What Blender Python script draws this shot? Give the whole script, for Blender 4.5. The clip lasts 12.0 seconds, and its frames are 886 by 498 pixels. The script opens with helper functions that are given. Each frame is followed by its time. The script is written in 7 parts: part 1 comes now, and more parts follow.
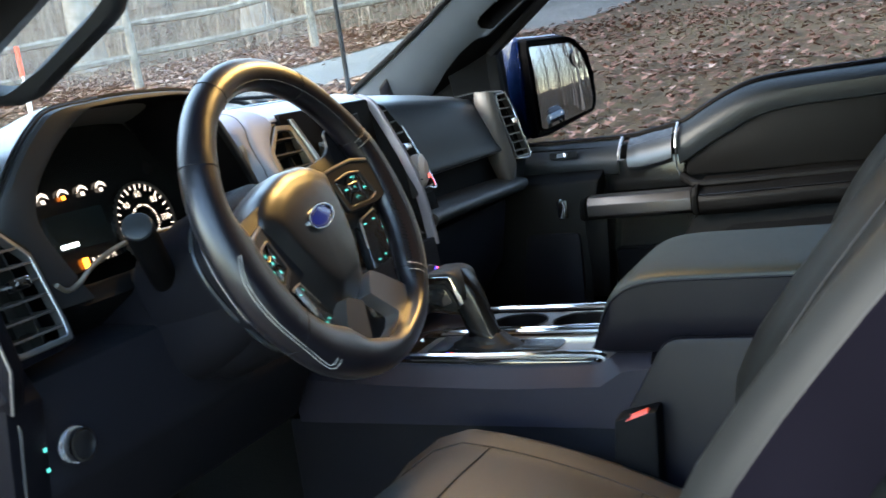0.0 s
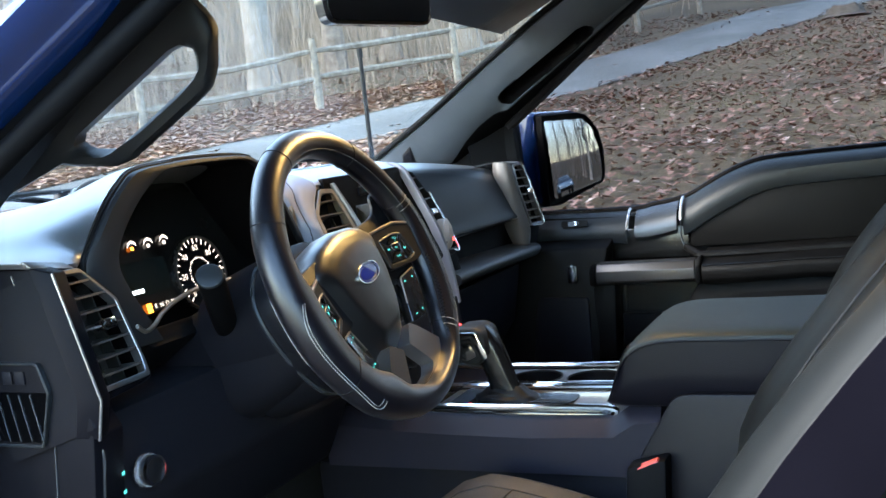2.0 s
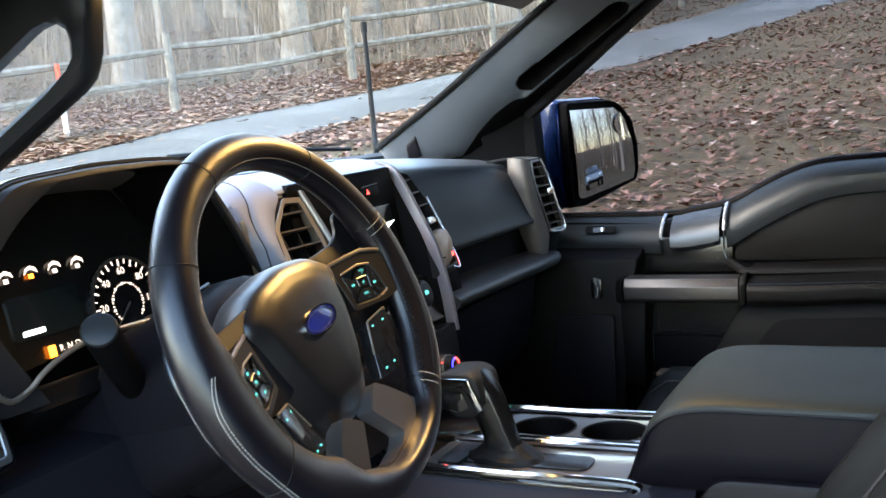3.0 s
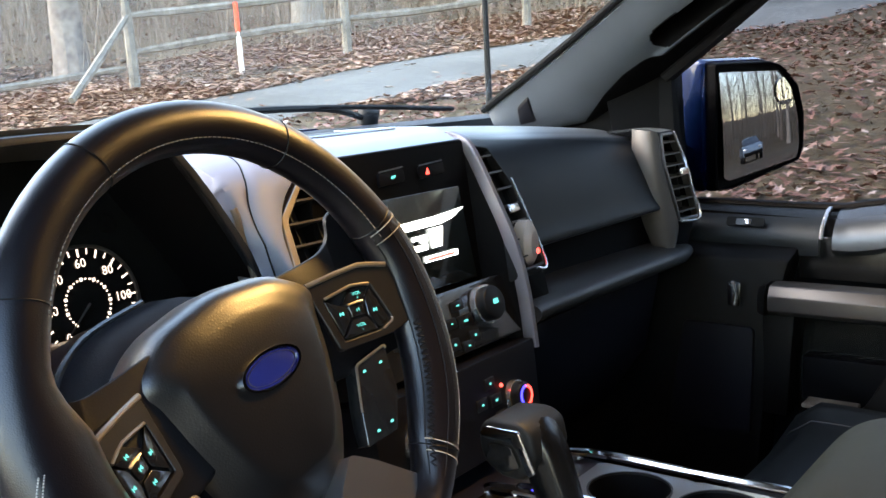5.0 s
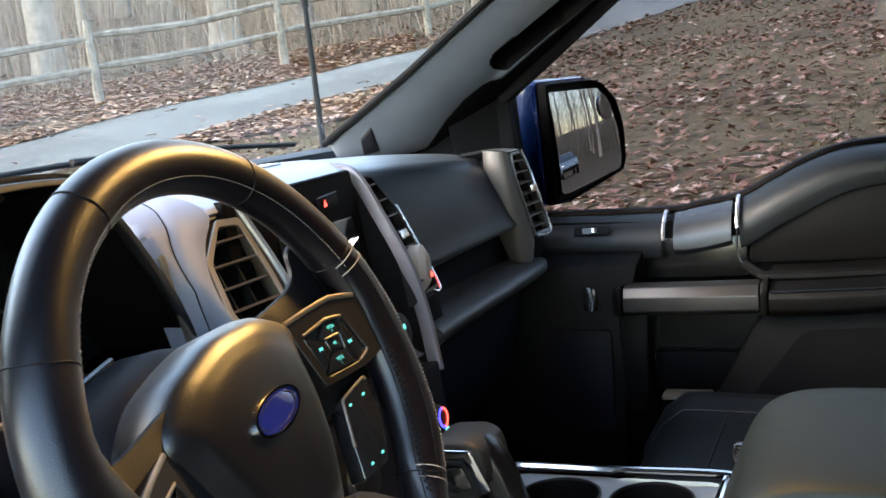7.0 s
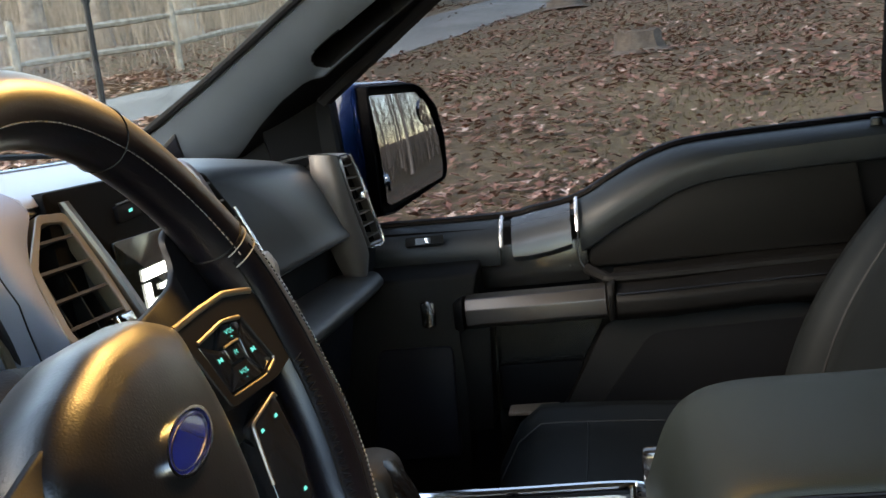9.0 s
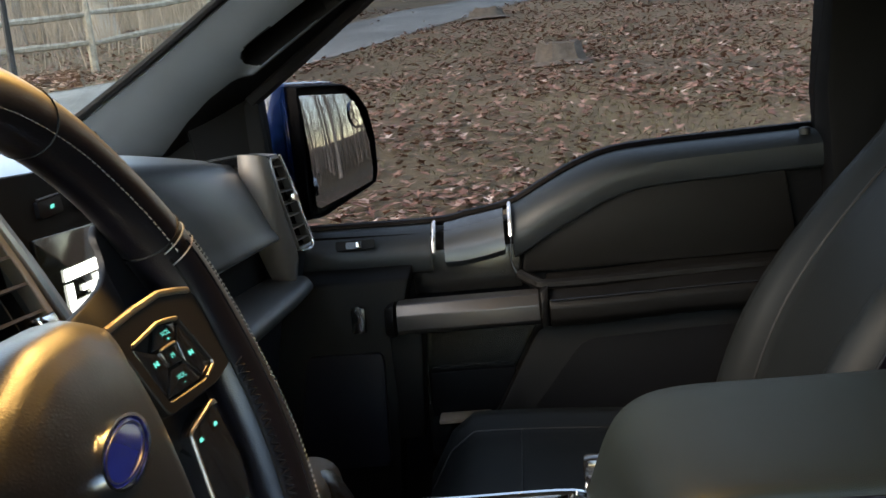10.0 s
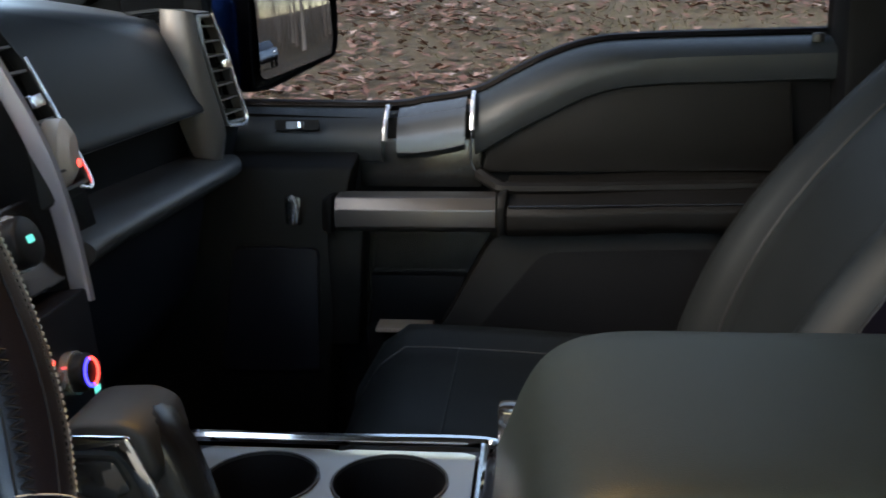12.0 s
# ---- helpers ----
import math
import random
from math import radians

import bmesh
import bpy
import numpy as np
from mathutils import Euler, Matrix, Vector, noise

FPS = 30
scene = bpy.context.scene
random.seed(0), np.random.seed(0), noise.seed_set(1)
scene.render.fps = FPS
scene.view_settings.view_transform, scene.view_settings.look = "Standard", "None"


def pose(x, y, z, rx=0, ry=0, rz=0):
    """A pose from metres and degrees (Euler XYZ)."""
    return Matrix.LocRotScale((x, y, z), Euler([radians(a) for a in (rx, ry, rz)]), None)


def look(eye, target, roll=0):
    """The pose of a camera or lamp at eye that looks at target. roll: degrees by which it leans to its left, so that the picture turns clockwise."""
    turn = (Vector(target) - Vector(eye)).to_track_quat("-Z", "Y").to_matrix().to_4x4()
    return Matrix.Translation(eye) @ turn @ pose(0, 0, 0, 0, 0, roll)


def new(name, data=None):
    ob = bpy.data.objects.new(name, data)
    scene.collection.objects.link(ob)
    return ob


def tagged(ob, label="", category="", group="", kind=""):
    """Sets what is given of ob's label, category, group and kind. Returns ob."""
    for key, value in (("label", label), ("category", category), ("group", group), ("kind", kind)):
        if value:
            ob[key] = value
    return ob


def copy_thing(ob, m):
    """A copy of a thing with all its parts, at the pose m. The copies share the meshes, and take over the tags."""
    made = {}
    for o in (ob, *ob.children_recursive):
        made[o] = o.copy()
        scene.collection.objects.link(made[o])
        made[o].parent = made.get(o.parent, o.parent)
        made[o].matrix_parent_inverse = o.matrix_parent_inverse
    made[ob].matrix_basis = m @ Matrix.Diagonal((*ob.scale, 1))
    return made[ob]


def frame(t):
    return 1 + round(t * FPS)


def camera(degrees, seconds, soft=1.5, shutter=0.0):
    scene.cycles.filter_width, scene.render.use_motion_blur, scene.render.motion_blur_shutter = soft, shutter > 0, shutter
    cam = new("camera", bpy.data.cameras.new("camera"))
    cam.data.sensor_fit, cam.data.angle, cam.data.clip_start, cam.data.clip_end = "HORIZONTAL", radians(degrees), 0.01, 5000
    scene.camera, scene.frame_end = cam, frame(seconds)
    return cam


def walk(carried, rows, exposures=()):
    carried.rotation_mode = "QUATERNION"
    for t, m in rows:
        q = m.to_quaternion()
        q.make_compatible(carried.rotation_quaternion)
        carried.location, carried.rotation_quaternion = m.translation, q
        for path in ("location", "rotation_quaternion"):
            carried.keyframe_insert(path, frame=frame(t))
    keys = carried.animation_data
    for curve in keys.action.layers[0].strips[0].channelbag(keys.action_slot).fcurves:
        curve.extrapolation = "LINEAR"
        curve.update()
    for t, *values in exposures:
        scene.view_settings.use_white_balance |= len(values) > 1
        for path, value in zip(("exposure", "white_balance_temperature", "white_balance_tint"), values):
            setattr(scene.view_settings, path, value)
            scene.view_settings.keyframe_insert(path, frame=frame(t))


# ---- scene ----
cam = camera(47.3, 12.0, 1.5, 0.2)
PATH = [
    (0, (-1.39, -0.629, 1.441), (0.385, 0.228, 1.099), -8.2),
    (0.5, (-1.446, -0.416, 1.448), (0.364, 0.379, 1.145), -9.9),
    (1, (-1.52, -0.362, 1.46), (0.317, 0.382, 1.193), -9.6),
    (1.5, (-1.549, -0.455, 1.455), (0.29, 0.297, 1.228), -8.5),
    (2, (-1.528, -0.637, 1.46), (0.273, 0.203, 1.24), -6.3),
    (2.5, (-1.407, -0.63, 1.461), (0.37, 0.248, 1.19), -5.3),
    (2.7, (-1.335, -0.59, 1.479), (0.438, 0.294, 1.207), -5.4),
    (4.3, (-0.89, -0.54, 1.507), (0.748, 0.563, 1.193), -2.4),
    (4.5, (-0.884, -0.537, 1.502), (0.726, 0.602, 1.168), -2.7),
    (5, (-0.878, -0.52, 1.499), (0.694, 0.667, 1.152), -3.1),
    (5.5, (-0.912, -0.489, 1.5), (0.667, 0.696, 1.183), -3.5),
    (6, (-0.949, -0.42, 1.504), (0.741, 0.605, 1.197), -5.6),
    (6.5, (-0.978, -0.376, 1.509), (0.803, 0.47, 1.175), -5.8),
    (7, (-0.958, -0.382, 1.501), (0.851, 0.411, 1.187), -6.5),
    (7.5, (-0.88, -0.399, 1.459), (0.944, 0.362, 1.146), -6.7),
    (7.7, (-0.854, -0.4, 1.445), (0.972, 0.351, 1.128), -6.6),
    (9.5, (-0.854, -0.176, 1.451), (1.114, 0.027, 1.161), -6.3),
    (10, (-0.828, -0.194, 1.442), (1.143, -0.019, 1.147), -5.7),
    (10.5, (-0.683, -0.223, 1.427), (1.221, 0.291, 1.094), -5.0),
    (11, (-0.636, -0.2396, 1.415), (1.193, 0.448, 0.987), -4.1),
    (11.5, (-0.637, -0.25, 1.41), (1.246, 0.248, 0.957), -3.1),
    (12, (-0.643, -0.257, 1.418), (1.281, -0.069, 0.904), -0.9),
]
walk(cam, [(t, look(eye, target, roll)) for t, eye, target, roll in PATH], exposures=[(0, 3.92, 6950, 6), (0.5, 3.95, 7150, 13), (1.0, 3.8, 6900, 9), (1.5, 3.85, 6750, 10), (2.0, 3.9, 6550, 7), (2.5, 4.0, 6850, 11), (4.5, 3.8, 7400, 11), (5.1, 3.83, 7450, 12), (5.6, 3.9, 7350, 12), (6.5, 3.9, 7350, 12), (7.0, 3.75, 7450, 11), (7.5, 3.55, 7500, 11), (9.5, 3.36, 8050, 10), (10.1, 3.33, 8050, 10), (10.6, 3.65, 7800, 10), (11.0, 3.5, 7650, 10), (12, 3.5, 7600, 10)])

# ---- world, sun, lights ----
world = bpy.data.worlds.new("world")
scene.world = world
world.use_nodes = True
wn = world.node_tree.nodes
sky = wn.new("ShaderNodeTexSky")
sky.sky_type, sky.sun_disc = "NISHITA", False
sky.sun_elevation, sky.sun_rotation = radians(31), radians(324)
sky.air_density, sky.dust_density, sky.ozone_density = 1.2, 0.4, 2.5
wn["Background"].inputs["Strength"].default_value = 0.15
world.node_tree.links.new(sky.outputs["Color"], wn["Background"].inputs["Color"])

sun_data = bpy.data.lights.new("sun", "SUN")
sun_data.energy, sun_data.angle, sun_data.color = 0.8, radians(30), (1.0, 0.96, 0.92)
sun = new("sun", sun_data)
sun.matrix_world = look((0, 0, 0), (0.504, -0.693, -0.515))

dome_data = bpy.data.lights.new("dome_light", "AREA")
dome_data.shape, dome_data.size, dome_data.size_y = "RECTANGLE", 0.10, 0.07
dome_data.energy, dome_data.color, dome_data.spread = 0.31, (1.0, 0.62, 0.22), radians(105)
dome_lamp = new("dome_light", dome_data)
dome_lamp.matrix_world = look((0.02, -0.10, 1.772), (-0.36, -0.14, 1.15))


# ---- materials ----
def shader(name):
    m = bpy.data.materials.new(name)
    m.use_nodes = True
    return m, m.node_tree.nodes, m.node_tree.links, m.node_tree.nodes["Principled BSDF"]


def surface(name, colour, rough=0.5, metal=0.0, grain=0.0, size=300.0, vary=0.25, coat=0.0, blotch=9.0, kind="noise", rough_vary=0.06, specular=0.5, coat_rough=0.06):
    """A surface with variation at two scales: broad blotches of tone and wear, and a fine grain with relief."""
    m, n, l, p = shader(name)
    pos = n.new("ShaderNodeTexCoord")
    big = n.new("ShaderNodeTexNoise")
    big.inputs["Scale"].default_value, big.inputs["Detail"].default_value = blotch, 5
    l.new(pos.outputs["Object"], big.inputs["Vector"])
    if kind == "leather":
        fine = n.new("ShaderNodeTexVoronoi")
        fine.feature = "DISTANCE_TO_EDGE"
        out = fine.outputs["Distance"]
    else:
        fine = n.new("ShaderNodeTexNoise")
        fine.inputs["Detail"].default_value = 3
        out = fine.outputs["Fac"]
    fine.inputs["Scale"].default_value = size
    l.new(pos.outputs["Object"], fine.inputs["Vector"])
    mix = n.new("ShaderNodeMix")
    mix.data_type = "RGBA"
    lo, hi = 1 - vary, 1 + vary
    mix.inputs["A"].default_value = (*[c * lo for c in colour], 1)
    mix.inputs["B"].default_value = (*[min(1, c * hi) for c in colour], 1)
    l.new(big.outputs["Fac"], mix.inputs["Factor"])
    l.new(mix.outputs["Result"], p.inputs["Base Color"])
    span = n.new("ShaderNodeMapRange")
    span.inputs["To Min"].default_value, span.inputs["To Max"].default_value = max(0.02, rough - rough_vary), min(1, rough + rough_vary)
    l.new(big.outputs["Fac"], span.inputs["Value"])
    l.new(span.outputs["Result"], p.inputs["Roughness"])
    p.inputs["Metallic"].default_value, p.inputs["Coat Weight"].default_value = metal, coat
    p.inputs["Coat Roughness"].default_value = coat_rough
    p.inputs["Specular IOR Level"].default_value = specular
    if grain:
        bump = n.new("ShaderNodeBump")
        bump.inputs["Strength"].default_value, bump.inputs["Distance"].default_value = grain, 0.0012
        l.new(out, bump.inputs["Height"])
        l.new(bump.outputs["Normal"], p.inputs["Normal"])
    return m


def glow(name, colour, strength):
    m, n, l, p = shader(name)
    p.inputs["Base Color"].default_value = (0.01, 0.01, 0.01, 1)
    p.inputs["Emission Color"].default_value, p.inputs["Emission Strength"].default_value = (*colour, 1), strength
    return m


dash_skin = surface("dash_skin", (0.032, 0.035, 0.039), 0.42, grain=0.12, size=900, kind="leather", specular=0.12, vary=0.1, rough_vary=0.03)
# soft-touch skin: the gloss grows towards grazing view
def sheen(m, low, high, ior, rough, most=1.0):
    """A satin coat whose gloss grows from one facing to another."""
    n, l, p = m.node_tree.nodes, m.node_tree.links, m.node_tree.nodes["Principled BSDF"]
    lw, span = n.new("ShaderNodeLayerWeight"), n.new("ShaderNodeMapRange")
    lw.inputs["Blend"].default_value = 0.5
    span.inputs["From Min"].default_value, span.inputs["From Max"].default_value, span.inputs["To Max"].default_value = low, high, most
    l.new(lw.outputs["Facing"], span.inputs["Value"])
    l.new(span.outputs["Result"], p.inputs["Coat Weight"])
    p.inputs["Coat IOR"].default_value, p.inputs["Coat Roughness"].default_value = ior, rough


sheen(dash_skin, -0.50, 0.75, 4.5, 0.38)
band_skin = surface("band_skin", (0.012, 0.0135, 0.016), 0.45, grain=0.12, size=900, kind="leather", specular=0.30, vary=0.1, rough_vary=0.03)
shelf_skin = surface("shelf_skin", (0.020, 0.019, 0.0185), 0.42, grain=0.16, size=900, kind="leather", specular=0.35, vary=0.1, rough_vary=0.03)
# Darker copy of dash_skin: the pad's dimmer light is put into its colour.
pad_skin_dim = surface("pad_skin_dim", (0.0110, 0.0125, 0.0145), 0.42, grain=0.16, size=900, kind="leather", specular=0.12, vary=0.1, rough_vary=0.03)
sheen(pad_skin_dim, 0.66, 0.84, 5.5, 0.32, 1.0)
dash_dark = surface("dash_dark", (0.008, 0.0085, 0.009), 0.52, grain=0.2, size=900, specular=0.3)
lower_plastic = surface("lower_plastic", (0.0064, 0.0064, 0.0088), 0.5, grain=0.25, size=700, specular=0.09)
end_skin = surface("end_skin", (0.0027, 0.0027, 0.0042), 0.5, grain=0.25, size=700, specular=0.06)
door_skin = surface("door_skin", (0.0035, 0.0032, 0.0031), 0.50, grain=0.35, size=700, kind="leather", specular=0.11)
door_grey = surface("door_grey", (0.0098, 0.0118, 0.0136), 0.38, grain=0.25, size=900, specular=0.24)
wheel_leather = surface("wheel_leather", (0.0040, 0.0036, 0.0058), 0.33, grain=0.16, size=620, kind="leather", specular=0.5)
hub_skin = surface("hub_skin", (0.0040, 0.0037, 0.0043), 0.35, grain=0.15, size=420, kind="leather", specular=0.75)
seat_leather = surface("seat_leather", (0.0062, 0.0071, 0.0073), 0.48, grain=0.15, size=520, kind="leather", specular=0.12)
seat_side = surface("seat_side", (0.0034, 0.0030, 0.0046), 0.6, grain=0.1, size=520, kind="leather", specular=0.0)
seat_cloth = surface("seat_cloth", (0.020, 0.0175, 0.0155), 0.5, grain=0.5, size=900)
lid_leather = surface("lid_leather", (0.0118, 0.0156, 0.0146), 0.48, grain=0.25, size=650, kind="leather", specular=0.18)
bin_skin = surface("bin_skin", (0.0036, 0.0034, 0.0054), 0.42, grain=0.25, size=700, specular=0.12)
console_side = surface("console_side", (0.0115, 0.0110, 0.0170), 0.38, grain=0.2, size=800, specular=0.2)
pod_silver = surface("pod_silver", (0.22, 0.235, 0.30), 0.55, metal=0.10, grain=0.1, size=900, specular=0.3, vary=0.1, rough_vary=0.03)
cap_silver = surface("cap_silver", (0.42, 0.44, 0.50), 0.36, metal=0.7, grain=0.06, size=900, specular=0.6, vary=0.06, rough_vary=0.03)
lid_grey = surface("lid_grey", (0.045, 0.050, 0.058), 0.42, grain=0.2, size=800, specular=0.4, vary=0.1)
strip_bronze = surface("strip_bronze", (0.27, 0.255, 0.285), 0.42, metal=0.65, grain=0.05, size=600, vary=0.1)
sheen(hub_skin, 0.46, 0.92, 3.2, 0.34)
sheen(wheel_leather, 0.42, 0.90, 2.5, 0.36)
satin_silver = surface("satin_silver", (0.20, 0.20, 0.20), 0.34, metal=0.85, grain=0.05, size=600, vary=0.1)
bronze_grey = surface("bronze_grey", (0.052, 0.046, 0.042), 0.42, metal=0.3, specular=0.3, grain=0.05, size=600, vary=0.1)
surround_bronze = surface("surround_bronze", (0.085, 0.075, 0.068), 0.45, metal=0.3, specular=0.4, grain=0.08, size=700, vary=0.1)
bezel_bronze = surface("bezel_bronze", (0.014, 0.0122, 0.0112), 0.42, metal=0.2, specular=0.3, grain=0.08, size=700, vary=0.1)
bronze_trim = surface("bronze_trim", (0.34, 0.29, 0.235), 0.34, metal=0.8, grain=0.08, size=700, vary=0.08)
bar_grey = surface("bar_grey", (0.075, 0.069, 0.066), 0.42, metal=0.75, grain=0.06, size=500, vary=0.1)
brushed = surface("brushed", (0.14, 0.137, 0.135), 0.33, metal=0.9, grain=0.05, size=500, vary=0.1)
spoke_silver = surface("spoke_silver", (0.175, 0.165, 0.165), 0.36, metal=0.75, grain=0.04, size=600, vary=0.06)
bright_trim = surface("bright_trim", (0.62, 0.63, 0.66), 0.22, metal=0.8, vary=0.05, rough_vary=0.03)
chrome = surface("chrome", (0.78, 0.79, 0.80), 0.08, metal=1.0, vary=0.04, rough_vary=0.04)
gloss_black = surface("gloss_black", (0.012, 0.012, 0.013), 0.14, coat=0.6, vary=0.2, rough_vary=0.05)
black_rubber = surface("black_rubber", (0.006, 0.006, 0.007), 0.5, grain=0.2, size=400, specular=0.2)
stem_black = surface("stem_black", (0.004, 0.004, 0.0045), 0.24, grain=0.1, size=700, specular=0.5)
spoke_black = surface("spoke_black", (0.007, 0.0072, 0.009), 0.5, grain=0.14, size=700, specular=0.14)
stitch_cord = surface("stitch_cord", (0.007, 0.007, 0.009), 0.6, specular=0.1)
trim_satin = surface("trim_satin", (0.035, 0.040, 0.046), 0.26, metal=0.3, specular=0.9, vary=0.1, rough_vary=0.03)
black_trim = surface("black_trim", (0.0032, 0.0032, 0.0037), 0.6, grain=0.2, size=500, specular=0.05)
headliner_cloth = surface("headliner_cloth", (0.13, 0.13, 0.13), 0.9, grain=0.5, size=900)
pillar_skin = surface("pillar_skin", (0.066, 0.076, 0.088), 0.50, grain=0.3, size=700, specular=0.3)
# Near-black matt colour that stands for the shade inside a deep vent.
throat_shade = surface("throat_shade", (0.0012, 0.0012, 0.0014), 0.95, grain=0.3, size=900, specular=0.0)
carpet = surface("carpet", (0.006, 0.006, 0.006), 0.95, grain=0.8, size=350)
dark_thread = surface("dark_thread", (0.17, 0.16, 0.15), 0.7)
thread = surface("thread", (0.29, 0.275, 0.25), 0.7)
blue_paint = surface("blue_paint", (0.0018, 0.018, 0.090), 0.22, metal=0.45, vary=0.08, coat=1.0, rough_vary=0.04)
blue_enamel = surface("blue_enamel", (0.012, 0.020, 0.16), 0.25, vary=0.2, coat=0.8)
red_plastic = surface("red_plastic", (0.62, 0.06, 0.04), 0.4, vary=0.1)
tan_card = surface("tan_card", (0.16, 0.12, 0.085), 0.7, vary=0.2)
fob_plastic = surface("fob_plastic", (0.34, 0.30, 0.27), 0.35, vary=0.2)
screen_glass = surface("screen_glass", (0.010, 0.014, 0.015), 0.10, coat=0.5, vary=0.1, rough_vary=0.03)
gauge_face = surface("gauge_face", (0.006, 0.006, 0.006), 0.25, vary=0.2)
white_glow = glow("white_glow", (1.0, 0.84, 0.74), 0.18)
teal_glow = glow("teal_glow", (0.10, 0.85, 0.80), 0.13)
red_glow = glow("red_glow", (1.0, 0.06, 0.05), 0.45)
orange_glow = glow("orange_glow", (1.0, 0.22, 0.02), 0.9)
blue_glow = glow("blue_glow", (0.03, 0.03, 1.0), 0.6)
pale_glow = glow("pale_glow", (0.80, 0.92, 0.95), 0.55)
lens_glow = glow("lens_glow", (1.0, 0.62, 0.24), 2.0)

mirror_glass, n_, l_, p_ = shader("mirror_glass")
p_.inputs["Base Color"].default_value, p_.inputs["Metallic"].default_value, p_.inputs["Roughness"].default_value = (0.28, 0.30, 0.335, 1), 1.0, 0.015

clear_glass, n_, l_, p_ = shader("clear_glass")
n_.remove(p_)
gl_, tr_, mx_ = n_.new("ShaderNodeBsdfGlossy"), n_.new("ShaderNodeBsdfTransparent"), n_.new("ShaderNodeMixShader")
gl_.inputs["Roughness"].default_value, tr_.inputs["Color"].default_value = 0.02, (0.955, 0.94, 0.90, 1)
fr_ = n_.new("ShaderNodeLayerWeight")
fr_.inputs["Blend"].default_value = 0.12
sc_ = n_.new("ShaderNodeMath")
sc_.operation, sc_.inputs[1].default_value = "MULTIPLY", 0.35
l_.new(fr_.outputs["Facing"], sc_.inputs[0])
l_.new(sc_.outputs[0], mx_.inputs[0])
l_.new(tr_.outputs[0], mx_.inputs[1])
l_.new(gl_.outputs[0], mx_.inputs[2])
l_.new(mx_.outputs[0], n_["Material Output"].inputs["Surface"])
tinted_glass = clear_glass.copy()
tinted_glass.name = "tinted_glass"
tinted_glass.node_tree.nodes[tr_.name].inputs["Color"].default_value = (0.63, 0.608, 0.597, 1)


def ramp_surface(name, stops, scale, rough, bump=0.6, dist=0.03, detail=8, island=False, second=0.0):
    """Ground, bark and leaf colours: a noise or the island's own random runs through a colour ramp."""
    m, n, l, p = shader(name)
    pos = n.new("ShaderNodeTexCoord")
    tex = n.new("ShaderNodeTexNoise")
    tex.inputs["Scale"].default_value, tex.inputs["Detail"].default_value, tex.inputs["Roughness"].default_value = scale, detail, 0.7
    l.new(pos.outputs["Object"], tex.inputs["Vector"])
    ramp = n.new("ShaderNodeValToRGB")
    ramp.color_ramp.elements[0].position, ramp.color_ramp.elements[0].color = stops[0][0], (*stops[0][1], 1)
    ramp.color_ramp.elements[1].position, ramp.color_ramp.elements[1].color = stops[-1][0], (*stops[-1][1], 1)
    for at, c in stops[1:-1]:
        ramp.color_ramp.elements.new(at).color = (*c, 1)
    if island:
        geo = n.new("ShaderNodeNewGeometry")
        l.new(geo.outputs["Random Per Island"], ramp.inputs["Fac"])
    else:
        l.new(tex.outputs["Fac"], ramp.inputs["Fac"])
    colour = ramp.outputs["Color"]
    if second:
        wide = n.new("ShaderNodeTexNoise")
        wide.inputs["Scale"].default_value, wide.inputs["Detail"].default_value = second, 4
        l.new(pos.outputs["Object"], wide.inputs["Vector"])
        shade = n.new("ShaderNodeMapRange")
        shade.inputs["From Min"].default_value, shade.inputs["From Max"].default_value = 0.3, 0.7
        shade.inputs["To Min"].default_value, shade.inputs["To Max"].default_value = 0.65, 1.25
        l.new(wide.outputs["Fac"], shade.inputs["Value"])
        mul = n.new("ShaderNodeMix")
        mul.data_type, mul.blend_type = "RGBA", "MULTIPLY"
        mul.inputs["Factor"].default_value = 1
        l.new(colour, mul.inputs["A"])
        l.new(shade.outputs["Result"], mul.inputs["B"])
        colour = mul.outputs["Result"]
    l.new(colour, p.inputs["Base Color"])
    p.inputs["Roughness"].default_value = rough
    p.inputs["Specular IOR Level"].default_value = 0.25
    b = n.new("ShaderNodeBump")
    b.inputs["Strength"].default_value, b.inputs["Distance"].default_value = bump, dist
    l.new(tex.outputs["Fac"], b.inputs["Height"])
    l.new(b.outputs["Normal"], p.inputs["Normal"])
    return m


soil = ramp_surface("soil", [(0.30, (0.050, 0.036, 0.023)), (0.45, (0.076, 0.055, 0.034)), (0.56, (0.088, 0.069, 0.040)), (0.68, (0.122, 0.090, 0.060))], 14, 0.95, second=0.35, bump=0.4)
gravel = ramp_surface("gravel", [(0.30, (0.062, 0.067, 0.067)), (0.5, (0.108, 0.115, 0.114)), (0.7, (0.172, 0.180, 0.176))], 18, 0.9, second=0.5, dist=0.02)
leaf = ramp_surface("leaf", [(0.0, (0.085, 0.038, 0.029)), (0.3, (0.150, 0.072, 0.053)), (0.6, (0.200, 0.105, 0.078)), (0.9, (0.270, 0.165, 0.130)), (1.0, (0.44, 0.35, 0.30))], 20, 0.75, island=True, bump=0.2, dist=0.005)
tan_leaf = ramp_surface("tan_leaf", [(0.0, (0.23, 0.130, 0.082)), (0.3, (0.28, 0.168, 0.108)), (0.6, (0.33, 0.210, 0.140)), (0.9, (0.39, 0.270, 0.190)), (1.0, (0.52, 0.41, 0.33))], 20, 0.75, island=True, bump=0.2, dist=0.005)
grass_blade = ramp_surface("grass_blade", [(0.0, (0.085, 0.085, 0.042)), (0.5, (0.135, 0.130, 0.065)), (1.0, (0.21, 0.175, 0.105))], 20, 0.85, island=True, bump=0.1, dist=0.005)
